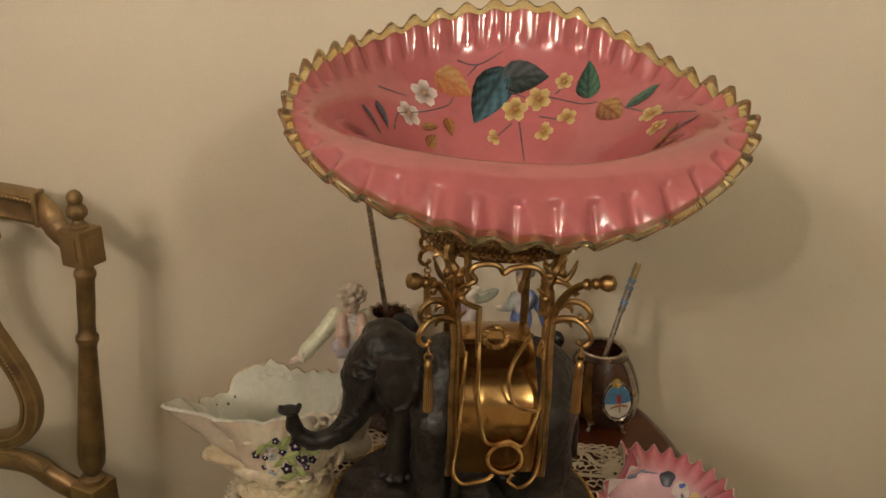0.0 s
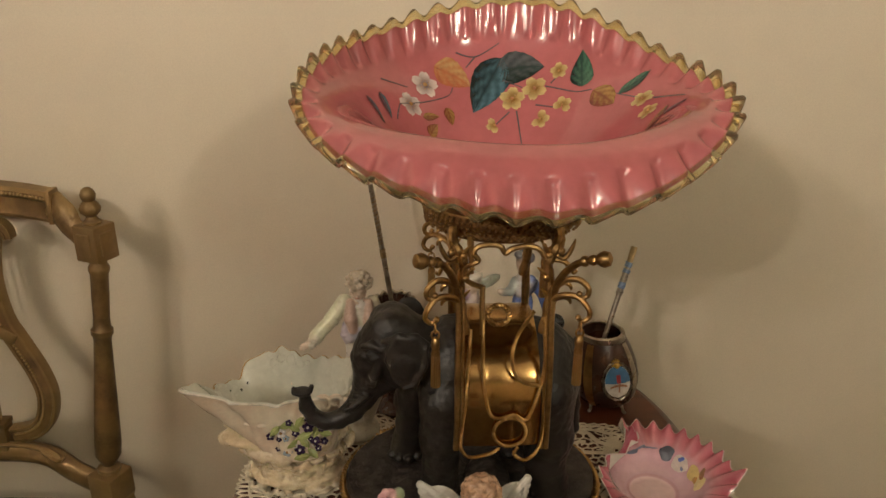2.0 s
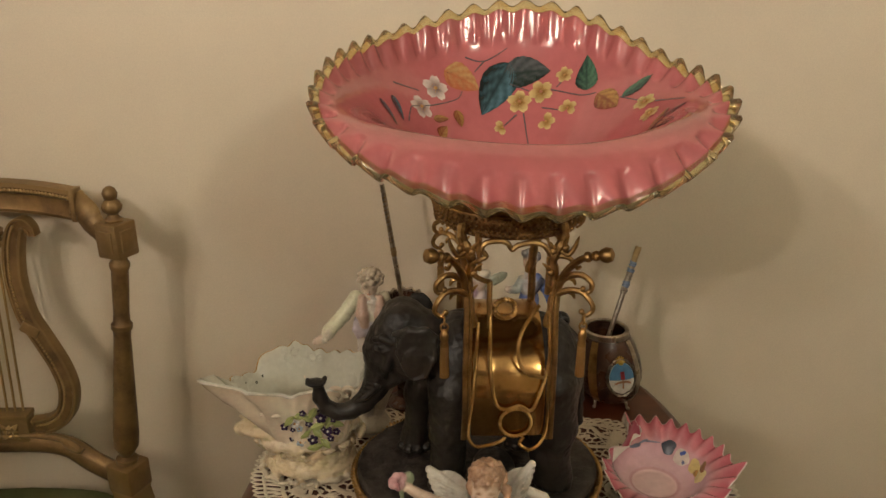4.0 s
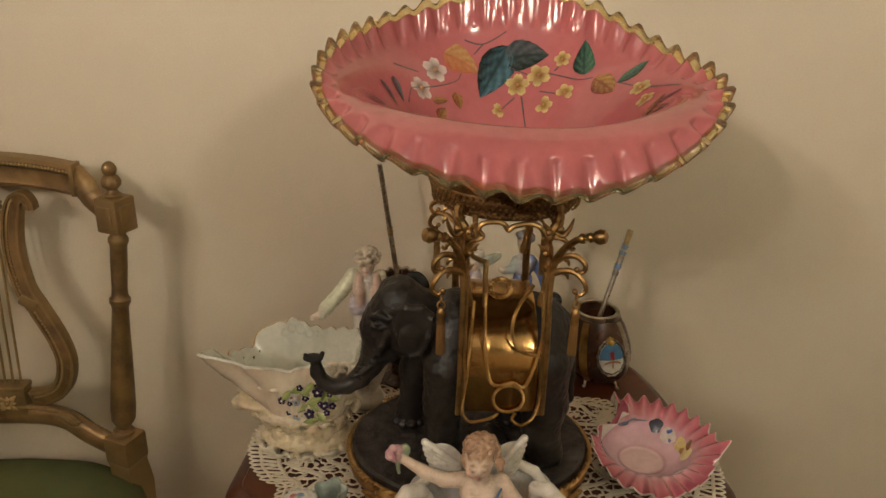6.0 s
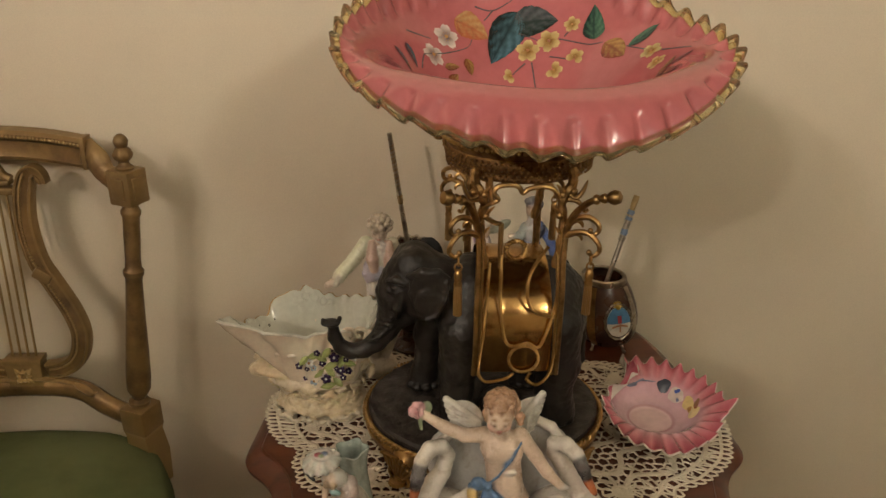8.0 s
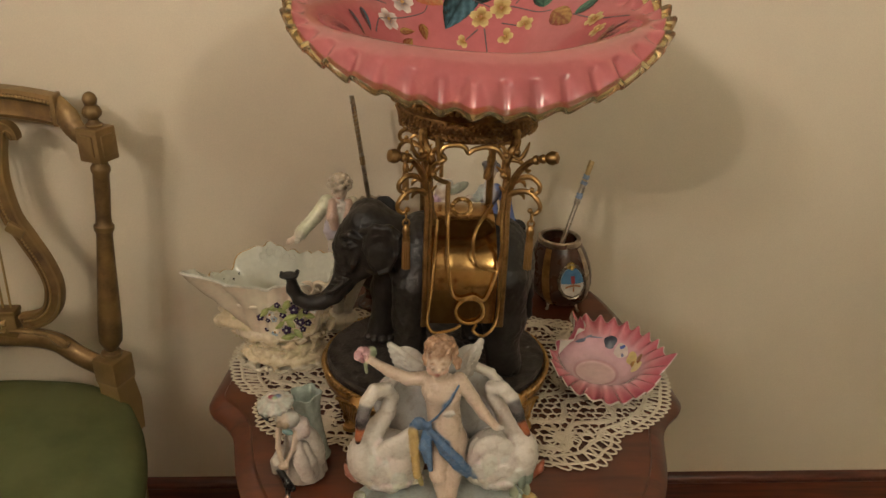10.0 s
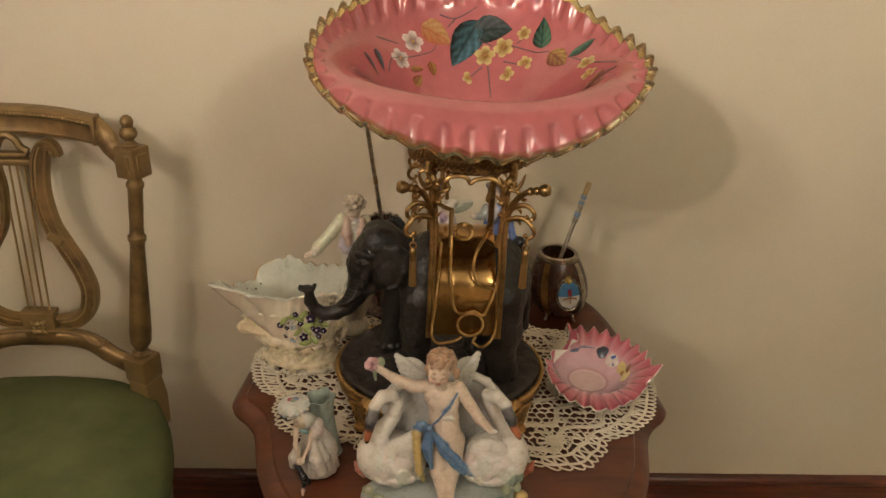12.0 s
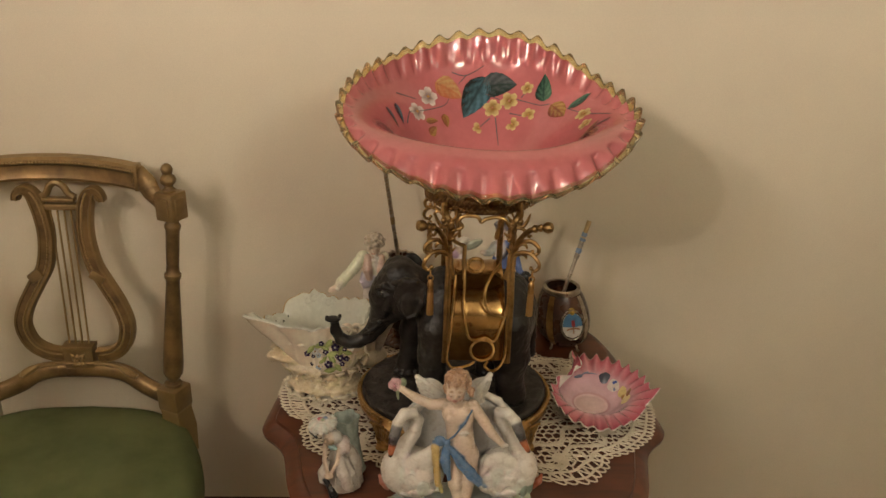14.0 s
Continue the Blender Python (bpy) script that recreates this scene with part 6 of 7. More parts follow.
# child
cherub += [mass((0.068, 0.6015, 0.784), (0.0125, 0.0055, 0.0145), FLESH, (0, 0, 0), 0.008), mass((0.053, 0.6045, 0.829), (0.0095, 0.0048, 0.0085), FLESH, (0, 0, 0), 0.006), mass((0.073, 0.6045, 0.828), (0.0095, 0.0048, 0.0085), FLESH, (0, 0, 0), 0.006), mass((0.060, 0.5885, 0.722), (0.0085, 0.006, 0.008), FLESH, (0, 0, 0), 0.005), mass((0.079, 0.592, 0.726), (0.0085, 0.006, 0.008), FLESH, (0, 0, 0), 0.005)]
cherub += [mass((0.062, 0.618, 0.830), (0.0240, 0.016, 0.021), FLESH, (0, 0, 0), 0.006), mass((0.064, 0.616, 0.806), (0.0195, 0.0165, 0.024), FLESH, (0, 0, 0), 0.010), mass((0.067, 0.615, 0.782), (0.0195, 0.0175, 0.024), FLESH, (0, 0, 0), 0.010), mass((0.070, 0.614, 0.760), (0.0245, 0.0190, 0.021), FLESH, (0, 0, 0), 0.010), mass((0.070, 0.600, 0.808), (0.008, 0.003, 0.003), WHITE)]
cherub += [limb([(0.060, 0.610, 0.756), (0.060, 0.596, 0.722), (0.066, 0.591, 0.697), (0.069, 0.587, 0.674)], [0.0135, 0.011, 0.0085, 0.0066], FLESH), limb([(0.080, 0.612, 0.756), (0.079, 0.600, 0.727), (0.074, 0.589, 0.698), (0.074, 0.580, 0.672)], [0.0135, 0.0115, 0.0088, 0.0066], FLESH), mass((0.064, 0.580, 0.671), (0.006, 0.010, 0.005), FLESH), mass((0.074, 0.572, 0.668), (0.006, 0.010, 0.005), FLESH)]
cherub += [limb([(0.043, 0.622, 0.842), (0.022, 0.624, 0.840), (0.000, 0.626, 0.850), (-0.022, 0.630, 0.863)], [0.0090, 0.0076, 0.0066, 0.0046], FLESH), mass((-0.025, 0.630, 0.864), (0.005, 0.0042, 0.0042), FLESH), limb([(0.082, 0.620, 0.842), (0.098, 0.614, 0.820), (0.111, 0.606, 0.803), (0.126, 0.600, 0.789)], [0.0090, 0.0076, 0.0066, 0.0046], FLESH), mass((0.129, 0.598, 0.789), (0.006, 0.003, 0.003), WHITE)]
# head bent down, with a painted face
body_only = len(cherub)
BLUSH, LIP, LASH, BROW = (0.62, 0.40, 0.31), (0.46, 0.20, 0.16), (0.24, 0.15, 0.105), (0.36, 0.23, 0.15)
cherub += [limb([(0.061, 0.617, 0.846), (0.058, 0.612, 0.866)], [0.0105, 0.0100], FLESH), mass((0.0575, 0.609, 0.886), (0.0185, 0.0180, 0.0205), FLESH, (0, 0, 0), 0.003), mass((0.0545, 0.6015, 0.8775), (0.0150, 0.0125, 0.0155), FLESH, (0, 0, 0), 0.004), mass((0.0460, 0.5950, 0.8725), (0.0066, 0.0056, 0.0062), BLUSH, (0, 0, 0), 0.004), mass((0.0625, 0.5955, 0.8725), (0.0066, 0.0056, 0.0062), BLUSH, (0, 0, 0), 0.004), mass((0.0540, 0.5935, 0.8645), (0.0056, 0.0046, 0.0040), FLESH, (0, 0, 0), 0.003)]
cherub += [limb([(0.0545, 0.5905, 0.8835), (0.0541, 0.5876, 0.8765)], [0.0016, 0.0024], FLESH, 0.0018), limb([(0.0515, 0.5898, 0.8693), (0.0541, 0.5886, 0.8688), (0.0566, 0.5898, 0.8693)], [0.0009, 0.0014, 0.0009], LIP, 0.0006), limb([(0.0522, 0.5897, 0.8672), (0.0559, 0.5897, 0.8672)], [0.0010, 0.0010], (0.52, 0.25, 0.19), 0.0006)]
for q, x in ((-1, 0.0475), (1, 0.0612)):
    cherub += [limb([(x - 0.0033, 0.5915 + 0.0006 * (q < 0), 0.8800), (x, 0.5898, 0.8788), (x + 0.0033, 0.5915 + 0.0006 * (q > 0), 0.8800)], [0.0007, 0.0010, 0.0007], LASH, 0.0005), mass((x, 0.5906, 0.8810), (0.0034, 0.0016, 0.0018), FLESH, (0, 0, 0), 0.0008), limb([(x - 0.0042, 0.5925, 0.8846), (x, 0.5908, 0.8862), (x + 0.0042, 0.5925, 0.8846)], [0.0005, 0.0009, 0.0005], BROW, 0.0006)]
LOCKS = ((0.40, 0.245, 0.155), (0.33, 0.195, 0.120), (0.45, 0.29, 0.19))
cherub += [mass((0.0595, 0.6145, 0.8955), (0.0205, 0.0195, 0.0190), HAIR, (0, 0, 0), 0.002), mass((0.0590, 0.620, 0.882), (0.0215, 0.0170, 0.0190), HAIR, (0, 0, 0), 0.002)]
# tousled curls over the crown, the brow and the nape
rh = random.Random(17)
for k in range(62):
    h = 1 - 1.25 * (k + 0.5) / 62
    a = k * 2.39996 + 0.3
    c, q = math.sqrt(max(0.0, 1 - h * h)) * math.cos(a), math.sqrt(max(0.0, 1 - h * h)) * math.sin(a)
    if q < -0.30 and h < 0.42:
        continue
    n = np.array((c, q, h))
    p = np.array((0.0590, 0.6140, 0.8930)) + n * np.array((0.0212, 0.0205, 0.0200))
    ex = np.cross(n, (0.3, 0.2, 1.0))
    ex /= np.linalg.norm(ex)
    ey = np.cross(n, ex)
    r0, b0 = rh.uniform(0.0026, 0.0044), rh.uniform(0, 6)
    cherub.append(limb([tuple(p + (ex * math.cos(b) + 1.3 * ey * math.sin(b)) * r0 + n * 0.0012 * math.sin(1.5 * b)) for b in np.linspace(b0, b0 + rh.uniform(3.4, 5.2), 6)], [0.0014, 0.0022, 0.0026, 0.0026, 0.0022, 0.0014], LOCKS[k % 3], 0.0012))
for k in range(7):
    x = 0.0455 + 0.0042 * k
    z = 0.8935 - 26 * (x - 0.0580) ** 2
    cherub.append(limb([(x + 0.0012, 0.5985 + 0.4 * abs(x - 0.058), z + 0.0085), (x - 0.0010, 0.5940 + 0.4 * abs(x - 0.058), z + 0.0030), (x + 0.0022 * (-1) ** k, 0.5930 + 0.4 * abs(x - 0.058), z - 0.0022)], [0.0026, 0.0030, 0.0016], LOCKS[(k + 1) % 3], 0.0010))
cherub += [mass((0.0820, 0.6055, 0.8800), (0.0066, 0.0068, 0.0072), LOCKS[0], (0, 20, 0), 0.002), mass((0.0825, 0.6010, 0.8745), (0.0044, 0.0044, 0.0044), LOCKS[2], (0, 0, 0), 0.001), mass((0.0375, 0.6065, 0.8860), (0.0050, 0.0060, 0.0062), LOCKS[2], (0, 0, 0), 0.002), mass((0.0385, 0.6025, 0.8800), (0.0036, 0.0040, 0.0044), LOCKS[0], (0, 0, 0), 0.001)]
chin = np.array((0.0575, 0.6040, 0.8630))
for k in range(body_only, len(cherub)):
    cherub[k] = [(q[0], chin + (q[1] - chin) * 0.81, chin + (q[2] - chin) * 0.81, (q[3][0] * 0.81, q[3][1] * 0.81), *q[4:]) for q in cherub[k]] if isinstance(cherub[k], list) else (cherub[k][0], chin + (cherub[k][1] - chin) * 0.81, cherub[k][2] * 0.81, *cherub[k][3:])
for s, x0, x1, z1 in ((-1, 0.044, 0.002, 0.877), (1, 0.078, 0.107, 0.882)):
    cherub.append(mass((0.55 * x0 + 0.45 * x1, 0.6425, 0.45 * 0.842 + 0.55 * z1 - 0.006), (0.0205, 0.0022, 0.0145), (0.60, 0.585, 0.54), (0, s * -44, 0), 0.002))
    for k in range(7):
        q = k / 6
        tipx, tipz = x0 + (x1 - x0) * (1 - 0.34 * q ** 1.3), z1 - 0.0072 * k - 0.002
        rootx, rootz = x0 + s * 0.004, 0.846 - 0.004 * k
        cherub += [limb([(rootx, 0.640, rootz), (0.45 * rootx + 0.55 * tipx, 0.6395, 0.45 * rootz + 0.55 * tipz + 0.0015), (tipx, 0.6410, tipz)], [0.0026, 0.0036, 0.0042], (0.63, 0.61, 0.56), 0.0009)]
        cherub += [limb([(0.6 * rootx + 0.4 * tipx, 0.6365, 0.6 * rootz + 0.4 * tipz), (0.25 * rootx + 0.75 * tipx, 0.6368, 0.25 * rootz + 0.75 * tipz)], [0.0012, 0.0020], (0.60, 0.58, 0.53), 0.0008)]
for k in range(7):
    cherub.append(mass((-0.030 + 0.0050 * math.cos(k * 0.9), 0.627 + 0.004 * math.sin(k * 0.9 + 1), 0.8715 + 0.0050 * math.sin(k * 0.9)), (0.0050, 0.0026, 0.0046), ((0.58, 0.36, 0.37), (0.50, 0.27, 0.29))[k % 2], (20 * k, 50 * k, 30), 0.0007))
cherub += [mass((-0.030, 0.6215, 0.872), (0.0028, 0.002, 0.0028), (0.42, 0.19, 0.21)), mass((-0.019, 0.634, 0.870), (0.006, 0.004, 0.008), LEAFG), limb([(-0.027, 0.628, 0.864), (-0.025, 0.626, 0.848)], [0.003, 0.002], LEAFG)]
cherub += [limb([(0.080, 0.602, 0.846), (0.070, 0.5985, 0.826), (0.056, 0.5965, 0.806), (0.046, 0.596, 0.797)], [0.0014] * 4, BLUE, 0.0008), mass((0.036, 0.597, 0.797), (0.009, 0.006, 0.008), BLUE, (0, 30, 0)), mass((0.030, 0.598, 0.792), (0.006, 0.005, 0.006), BLUE), mass((0.046, 0.596, 0.794), (0.005, 0.005, 0.005), BLUE)]
cherub += [limb([(0.047, 0.595, 0.790), (0.046, 0.590, 0.765), (0.050, 0.586, 0.738)], [0.003, 0.0052, 0.003], BLUE), limb([(0.043, 0.596, 0.788), (0.040, 0.591, 0.768), (0.044, 0.588, 0.748)], [0.003, 0.0045, 0.002], BLUE), limb([(0.050, 0.594, 0.788), (0.066, 0.590, 0.768), (0.083, 0.590, 0.748), (0.097, 0.592, 0.728)], [0.003, 0.0050, 0.0056, 0.004], BLUE), limb([(0.052, 0.594, 0.782), (0.064, 0.590, 0.760), (0.080, 0.590, 0.740), (0.094, 0.592, 0.722)], [0.003, 0.0042, 0.0046, 0.003], BLUE), limb([(0.094, 0.592, 0.730), (0.104, 0.594, 0.722)], [0.004, 0.005], BLUE), limb([(0.029, 0.5945, 0.788), (0.034, 0.5875, 0.728)], [0.0060, 0.0048], YELLOW, 0.001), limb([(0.033, 0.594, 0.735), (0.04, 0.592, 0.71)], [0.004, 0.003], (0.40, 0.36, 0.16))]
cher = figure("cherub_figurine", cherub, 0.0011, 0.0020, M_PORC, None, "", 0.0003, 140.0)
tagged(cher, "painted porcelain winged child with blue sash between two white swans", "figurine")

# lady with a bonnet beside a little vase
SKIN, DRESS, MINT = (0.60, 0.48, 0.38), (0.58, 0.54, 0.49), (0.52, 0.54, 0.49)
lady = [mass((-0.112, 0.680, 0.661), (0.029, 0.025, 0.010), DRESS), limb([(-0.119, 0.672, 0.738), (-0.113, 0.674, 0.705), (-0.108, 0.678, 0.664)], [0.013, 0.022, 0.030], DRESS), mass((-0.095, 0.672, 0.698), (0.016, 0.017, 0.034), DRESS, (0, -14, 0))]
for k in range(17):
    a = radians(150 + 14 * k)
    lady.append(limb([(-0.116 + 0.012 * math.cos(a), 0.671 + 0.010 * math.sin(a), 0.732), (-0.111 + 0.024 * math.cos(a), 0.674 + 0.020 * math.sin(a), 0.695), (-0.112 + (0.029 + 0.002 * (k % 2)) * math.cos(a), 0.677 + 0.026 * math.sin(a), 0.657)], [0.0030, 0.0048, 0.0062], DRESS if k % 3 else (0.55, 0.47, 0.44), 0.0014))
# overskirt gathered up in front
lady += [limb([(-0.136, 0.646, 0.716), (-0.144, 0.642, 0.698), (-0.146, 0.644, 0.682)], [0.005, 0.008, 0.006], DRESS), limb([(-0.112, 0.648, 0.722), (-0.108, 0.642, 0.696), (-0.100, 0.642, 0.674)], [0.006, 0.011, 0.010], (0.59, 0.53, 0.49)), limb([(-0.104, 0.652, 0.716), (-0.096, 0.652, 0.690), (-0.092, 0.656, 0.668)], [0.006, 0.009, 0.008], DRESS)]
lady += [mass((-0.130, 0.664, 0.743), (0.014, 0.012, 0.012), MINT), mass((-0.109, 0.660, 0.743), (0.013, 0.012, 0.011), (0.58, 0.51, 0.48)), mass((-0.103, 0.654, 0.736), (0.009, 0.008, 0.009), (0.57, 0.47, 0.44), (0, 0, 0), 0.003), mass((-0.109, 0.648, 0.735), (0.005, 0.004, 0.008), (0.60, 0.52, 0.48), (0, 20, 0), 0.001)]
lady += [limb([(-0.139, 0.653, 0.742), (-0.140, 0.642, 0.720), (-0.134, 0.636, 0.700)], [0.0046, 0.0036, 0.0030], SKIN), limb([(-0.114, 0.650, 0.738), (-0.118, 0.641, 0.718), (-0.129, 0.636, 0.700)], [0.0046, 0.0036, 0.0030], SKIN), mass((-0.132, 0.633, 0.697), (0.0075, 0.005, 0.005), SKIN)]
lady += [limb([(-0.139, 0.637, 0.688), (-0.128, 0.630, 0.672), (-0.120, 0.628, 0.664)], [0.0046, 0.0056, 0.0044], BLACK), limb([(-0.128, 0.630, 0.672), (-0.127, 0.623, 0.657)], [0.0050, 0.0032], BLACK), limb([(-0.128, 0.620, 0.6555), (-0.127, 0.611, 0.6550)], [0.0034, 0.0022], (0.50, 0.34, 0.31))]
lady += [mass((-0.130, 0.650, 0.757), (0.0105, 0.010, 0.0105), SKIN), mass((-0.126, 0.655, 0.756), (0.017, 0.013, 0.012), (0.54, 0.53, 0.48), (0, 0, 0), 0.002), mass((-0.143, 0.664, 0.774), (0.0225, 0.019, 0.0040), MINT, (12, -8, 0)), mass((-0.144, 0.668, 0.779), (0.0145, 0.011, 0.0050), DRESS, (12, -8, 0)), mass((-0.148, 0.664, 0.7835), (0.0045, 0.003, 0.0018), (0.40, 0.10, 0.13)), mass((-0.139, 0.665, 0.7840), (0.0040, 0.003, 0.0018), (0.14, 0.19, 0.32)), mass((-0.143, 0.661, 0.7835), (0.003, 0.002, 0.0016), (0.26, 0.34, 0.20)), mass((-0.128, 0.642, 0.755), (0.006, 0.004, 0.005), (0.42, 0.32, 0.21), (0, 0, 0), 0.001), mass((-0.135, 0.641, 0.757), (0.005, 0.004, 0.005), (0.36, 0.27, 0.18), (0, 0, 0), 0.001), mass((-0.124, 0.640, 0.746), (0.008, 0.004, 0.004), (0.26, 0.40, 0.40), (0, 20, 0), 0.001), limb([(-0.166, 0.668, 0.772), (-0.164, 0.654, 0.766), (-0.152, 0.645, 0.761)], [0.0022, 0.0026, 0.0022], BLACK, 0.0008)]
for k in range(15):
    a = TAU * k / 15
    lady.append(limb([(-0.143 + 0.012 * math.cos(a), 0.664 + 0.010 * math.sin(a), 0.777), (-0.143 + 0.0225 * math.cos(a), 0.664 + 0.0185 * math.sin(a), 0.7735 + 0.004 * math.sin(a) + 0.003 * math.cos(a))], [0.0036, 0.0040], DRESS if k % 2 else MINT, 0.0026))
slim = []
for q in lady:
    slim += q if isinstance(q, list) else [q]
mid, thin = np.array((-0.124, 0.676, 0.0)), np.array((0.86, 0.88, 1.0))
lady = [(q[0], mid + (q[1] - mid) * thin, q[2] * (0.9, 0.9, 1.0), *q[3:]) if q[0] == "e" else (q[0], mid + (q[1] - mid) * thin, mid + (q[2] - mid) * thin, (q[3][0] * 0.9, q[3][1] * 0.9), *q[4:]) for q in slim]
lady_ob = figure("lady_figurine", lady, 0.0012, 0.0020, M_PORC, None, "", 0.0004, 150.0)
tagged(lady_ob, "small porcelain lady in a pale dress and flowered bonnet", "figurine")
M_CELADON = plain("pale_green_glaze", (0.46, 0.52, 0.47), 0.18, coat=0.4)
vz = Shape().lathe([(r * 1.36, h) for r, h in [(0.014, 0.021), (0.0155, 0.024), (0.014, 0.03), (0.0125, 0.06), (0.0115, 0.090), (0.0125, 0.110), (0.0150, 0.124), (0.0140, 0.1245), (0.0112, 0.110), (0.0098, 0.090), (0.010, 0.05), (0.0, 0.03)]], (-0.0985, 0.706, TABLE_Z - 0.018), 40, wave=lambda a, h: 0.14 * math.cos(5 * a) * max(0, h - 0.075) / 0.05, axis=(-0.10, 0.03, 1))
tagged(vz.done("bud_vase", M_CELADON), "slim pale green porcelain bud vase with a scalloped lip", "vase")

# boat-shaped shell vase
VX, VY = -0.172, 0.945
vase = thing("shell_vase", "boat-shaped cream porcelain vase with applied flowers on a rocky foot", "vase", at=(VX, VY, TABLE_Z))
V_RX = [(0, .090), (30, .092), (60, .080), (90, .068), (120, .074), (150, .100), (180, .112), (200, .132), (217, .158), (232, .114), (255, .074), (280, .068), (310, .080), (335, .088)]
V_Z = [(0, .822), (40, .815), (70, .808), (90, .815), (112, .828), (135, .820), (155, .790), (180, .802), (205, .840), (217, .857), (235, .834), (258, .816), (275, .820), (300, .822), (330, .812)]


def vase_pt(a, k, inside=0.0):
    """k from the waist (0) to the lip (1)."""
    r1, z1 = cyc(V_RX, a), cyc(V_Z, a)
    flare = k ** 1.15
    c, s = math.cos(a), math.sin(a)
    rx0, ry0 = 0.060, 0.052
    r0 = rx0 * ry0 / math.hypot(ry0 * c, rx0 * s)
    r = r0 + (r1 - r0) * flare - inside
    r += (0.0 if inside else 1.0) * (0.0030 * math.sin(11 * a + 6 * k) + 0.0016 * math.sin(29 * a - 9 * k) + 0.0012 * math.sin(17 * a + 22 * k)) * k * (1 - k) * 4 + (0.002 * math.sin(23 * a) * max(0, k - 0.9) * 10)
    z = 0.716 + (z1 - 0.716) * k + 0.0016 * math.sin(23 * a) * max(0, k - 0.8) * 5
    return (VX + r * c, VY + r * s, z)


ks = [0, 0.08, 0.18, 0.3, 0.42, 0.54, 0.66, 0.78, 0.88, 0.95, 1.0]
NV = 160
outer = [[vase_pt(TAU * i / NV, k) for i in range(NV)] for k in ks]
inn = [[(p[0], p[1], p[2] + (0.002 if k > 0.9 else 0.004)) for p in [vase_pt(TAU * i / NV, k, 0.0040) for i in range(NV)]] for k in ks[::-1]]
M_VOUT = surface("cream_glazed_porcelain", (0.78, 0.69, 0.54), (0.74, 0.57, 0.44), rough=0.24, coarse=22, fine=150, bump=0.12, coat=0.3)
M_VIN = surface("pale_celadon_glaze", (0.60, 0.59, 0.50), (0.55, 0.55, 0.475), rough=0.26, coarse=14, fine=120, bump=0.02, coat=0.4)
Shape().grid(outer, close_u=True, cap0=True).done("vase_shell", M_VOUT, vase, "cream outer shell, tinted peach")
Shape().grid([outer[-1]] + inn, close_u=True, cap1=True).done("vase_inside", M_VIN, vase, "pale bluish glazed inside")
Shape().tube([vase_pt(TAU * i / NV, 1.0, 0.001) for i in range(94, NV + 14)], 0.0014, 6).done("white_lip", plain("milk_glaze", (0.74, 0.68, 0.58), 0.2), vase, "thick white glazed lip")
Shape().tube([vase_pt(TAU * i / NV, 1.0, 0.001) for i in range(14, 95)], 0.0015, 5).done("gilt_lip", M_OLDGOLD, vase, "worn gilt line round the lip")
# raised roundels on the inner back wall; tiny near-black beads paint the shade in slits
for a, k, r in ((126, .88, .0048), (116, .89, .0058), (104, .89, .0060), (92, .90, .0052), (82, .90, .0036), (150, .86, .0012), (159, .84, .0014), (170, .87, .0010)):
    c, n = np.array(vase_pt(radians(a), k, 0.0055)), np.array((-math.cos(radians(a)), -math.sin(radians(a)), 0.35))
    n /= np.linalg.norm(n)
    ex = np.cross(n, (0, 0, 1.0))
    ex /= np.linalg.norm(ex)
    ey = np.cross(n, ex)
    Shape().tube([tuple(c + n * 0.0004 + ex * r * math.cos(t) + ey * r * 1.15 * math.sin(t)) for t in np.linspace(0, TAU, 15)[:-1]], 0.0010, 6, closed=True).done("pierced_roundel", M_VIN if r > 0.002 else M_DARK, vase)
# raised ovals below the front lip
for a, k, r in ((243, .62, .0062), (254, .58, .0066), (232, .60, .0050), (265, .56, .0050)):
    Shape().ball(vase_pt(radians(a), k), r, 12, 8, (1.25, 0.6, 0.62)).done("raised_oval", M_VOUT, vase)
# foot: leafy rockwork
rock, rk = [], random.Random(8)
TINTS = [(0.70, 0.59, 0.39), (0.72, 0.61, 0.43), (0.68, 0.54, 0.36), (0.62, 0.56, 0.34), (0.70, 0.59, 0.44)]
RX, RY = VX - 0.004, VY + 0.004
rock += [mass((RX, RY, 0.690), (0.059, 0.041, 0.040), TINTS[0]), mass((RX, RY, 0.668), (0.069, 0.049, 0.017), TINTS[1]), mass((RX - 0.050, RY - 0.022, 0.735), (0.046, 0.026, 0.012), TINTS[2], (0, 10, 20)), mass((RX - 0.086, RY - 0.028, 0.737), (0.017, 0.013, 0.012), TINTS[1]), mass((RX + 0.022, RY - 0.036, 0.733), (0.034, 0.018, 0.018), TINTS[0]), mass((RX - 0.02, RY - 0.028, 0.722), (0.05, 0.03, 0.016), TINTS[4])]
# ruffled leafy lumps over the foot, its ledge and its bottom edge
for k in range(380):
    a = rk.uniform(0, TAU)
    h = rk.random()
    z = 0.656 + 0.062 * h
    q = 1.10 - 0.22 * math.sin(math.pi * min(1, h * 1.25)) ** 0.7 + (0.10 if h > 0.9 else 0) + rk.uniform(-.03, .03)
    sz = rk.uniform(.0035, .0078)
    rock.append(mass((RX + 0.066 * q * math.cos(a), RY + 0.047 * q * math.sin(a), z), (sz * rk.uniform(1.0, 1.7), sz * 0.55, sz * rk.uniform(0.5, 0.9)), rk.choice(TINTS), (rk.uniform(-50, 50), rk.uniform(-50, 50), math.degrees(a) + 90), 0.0030))
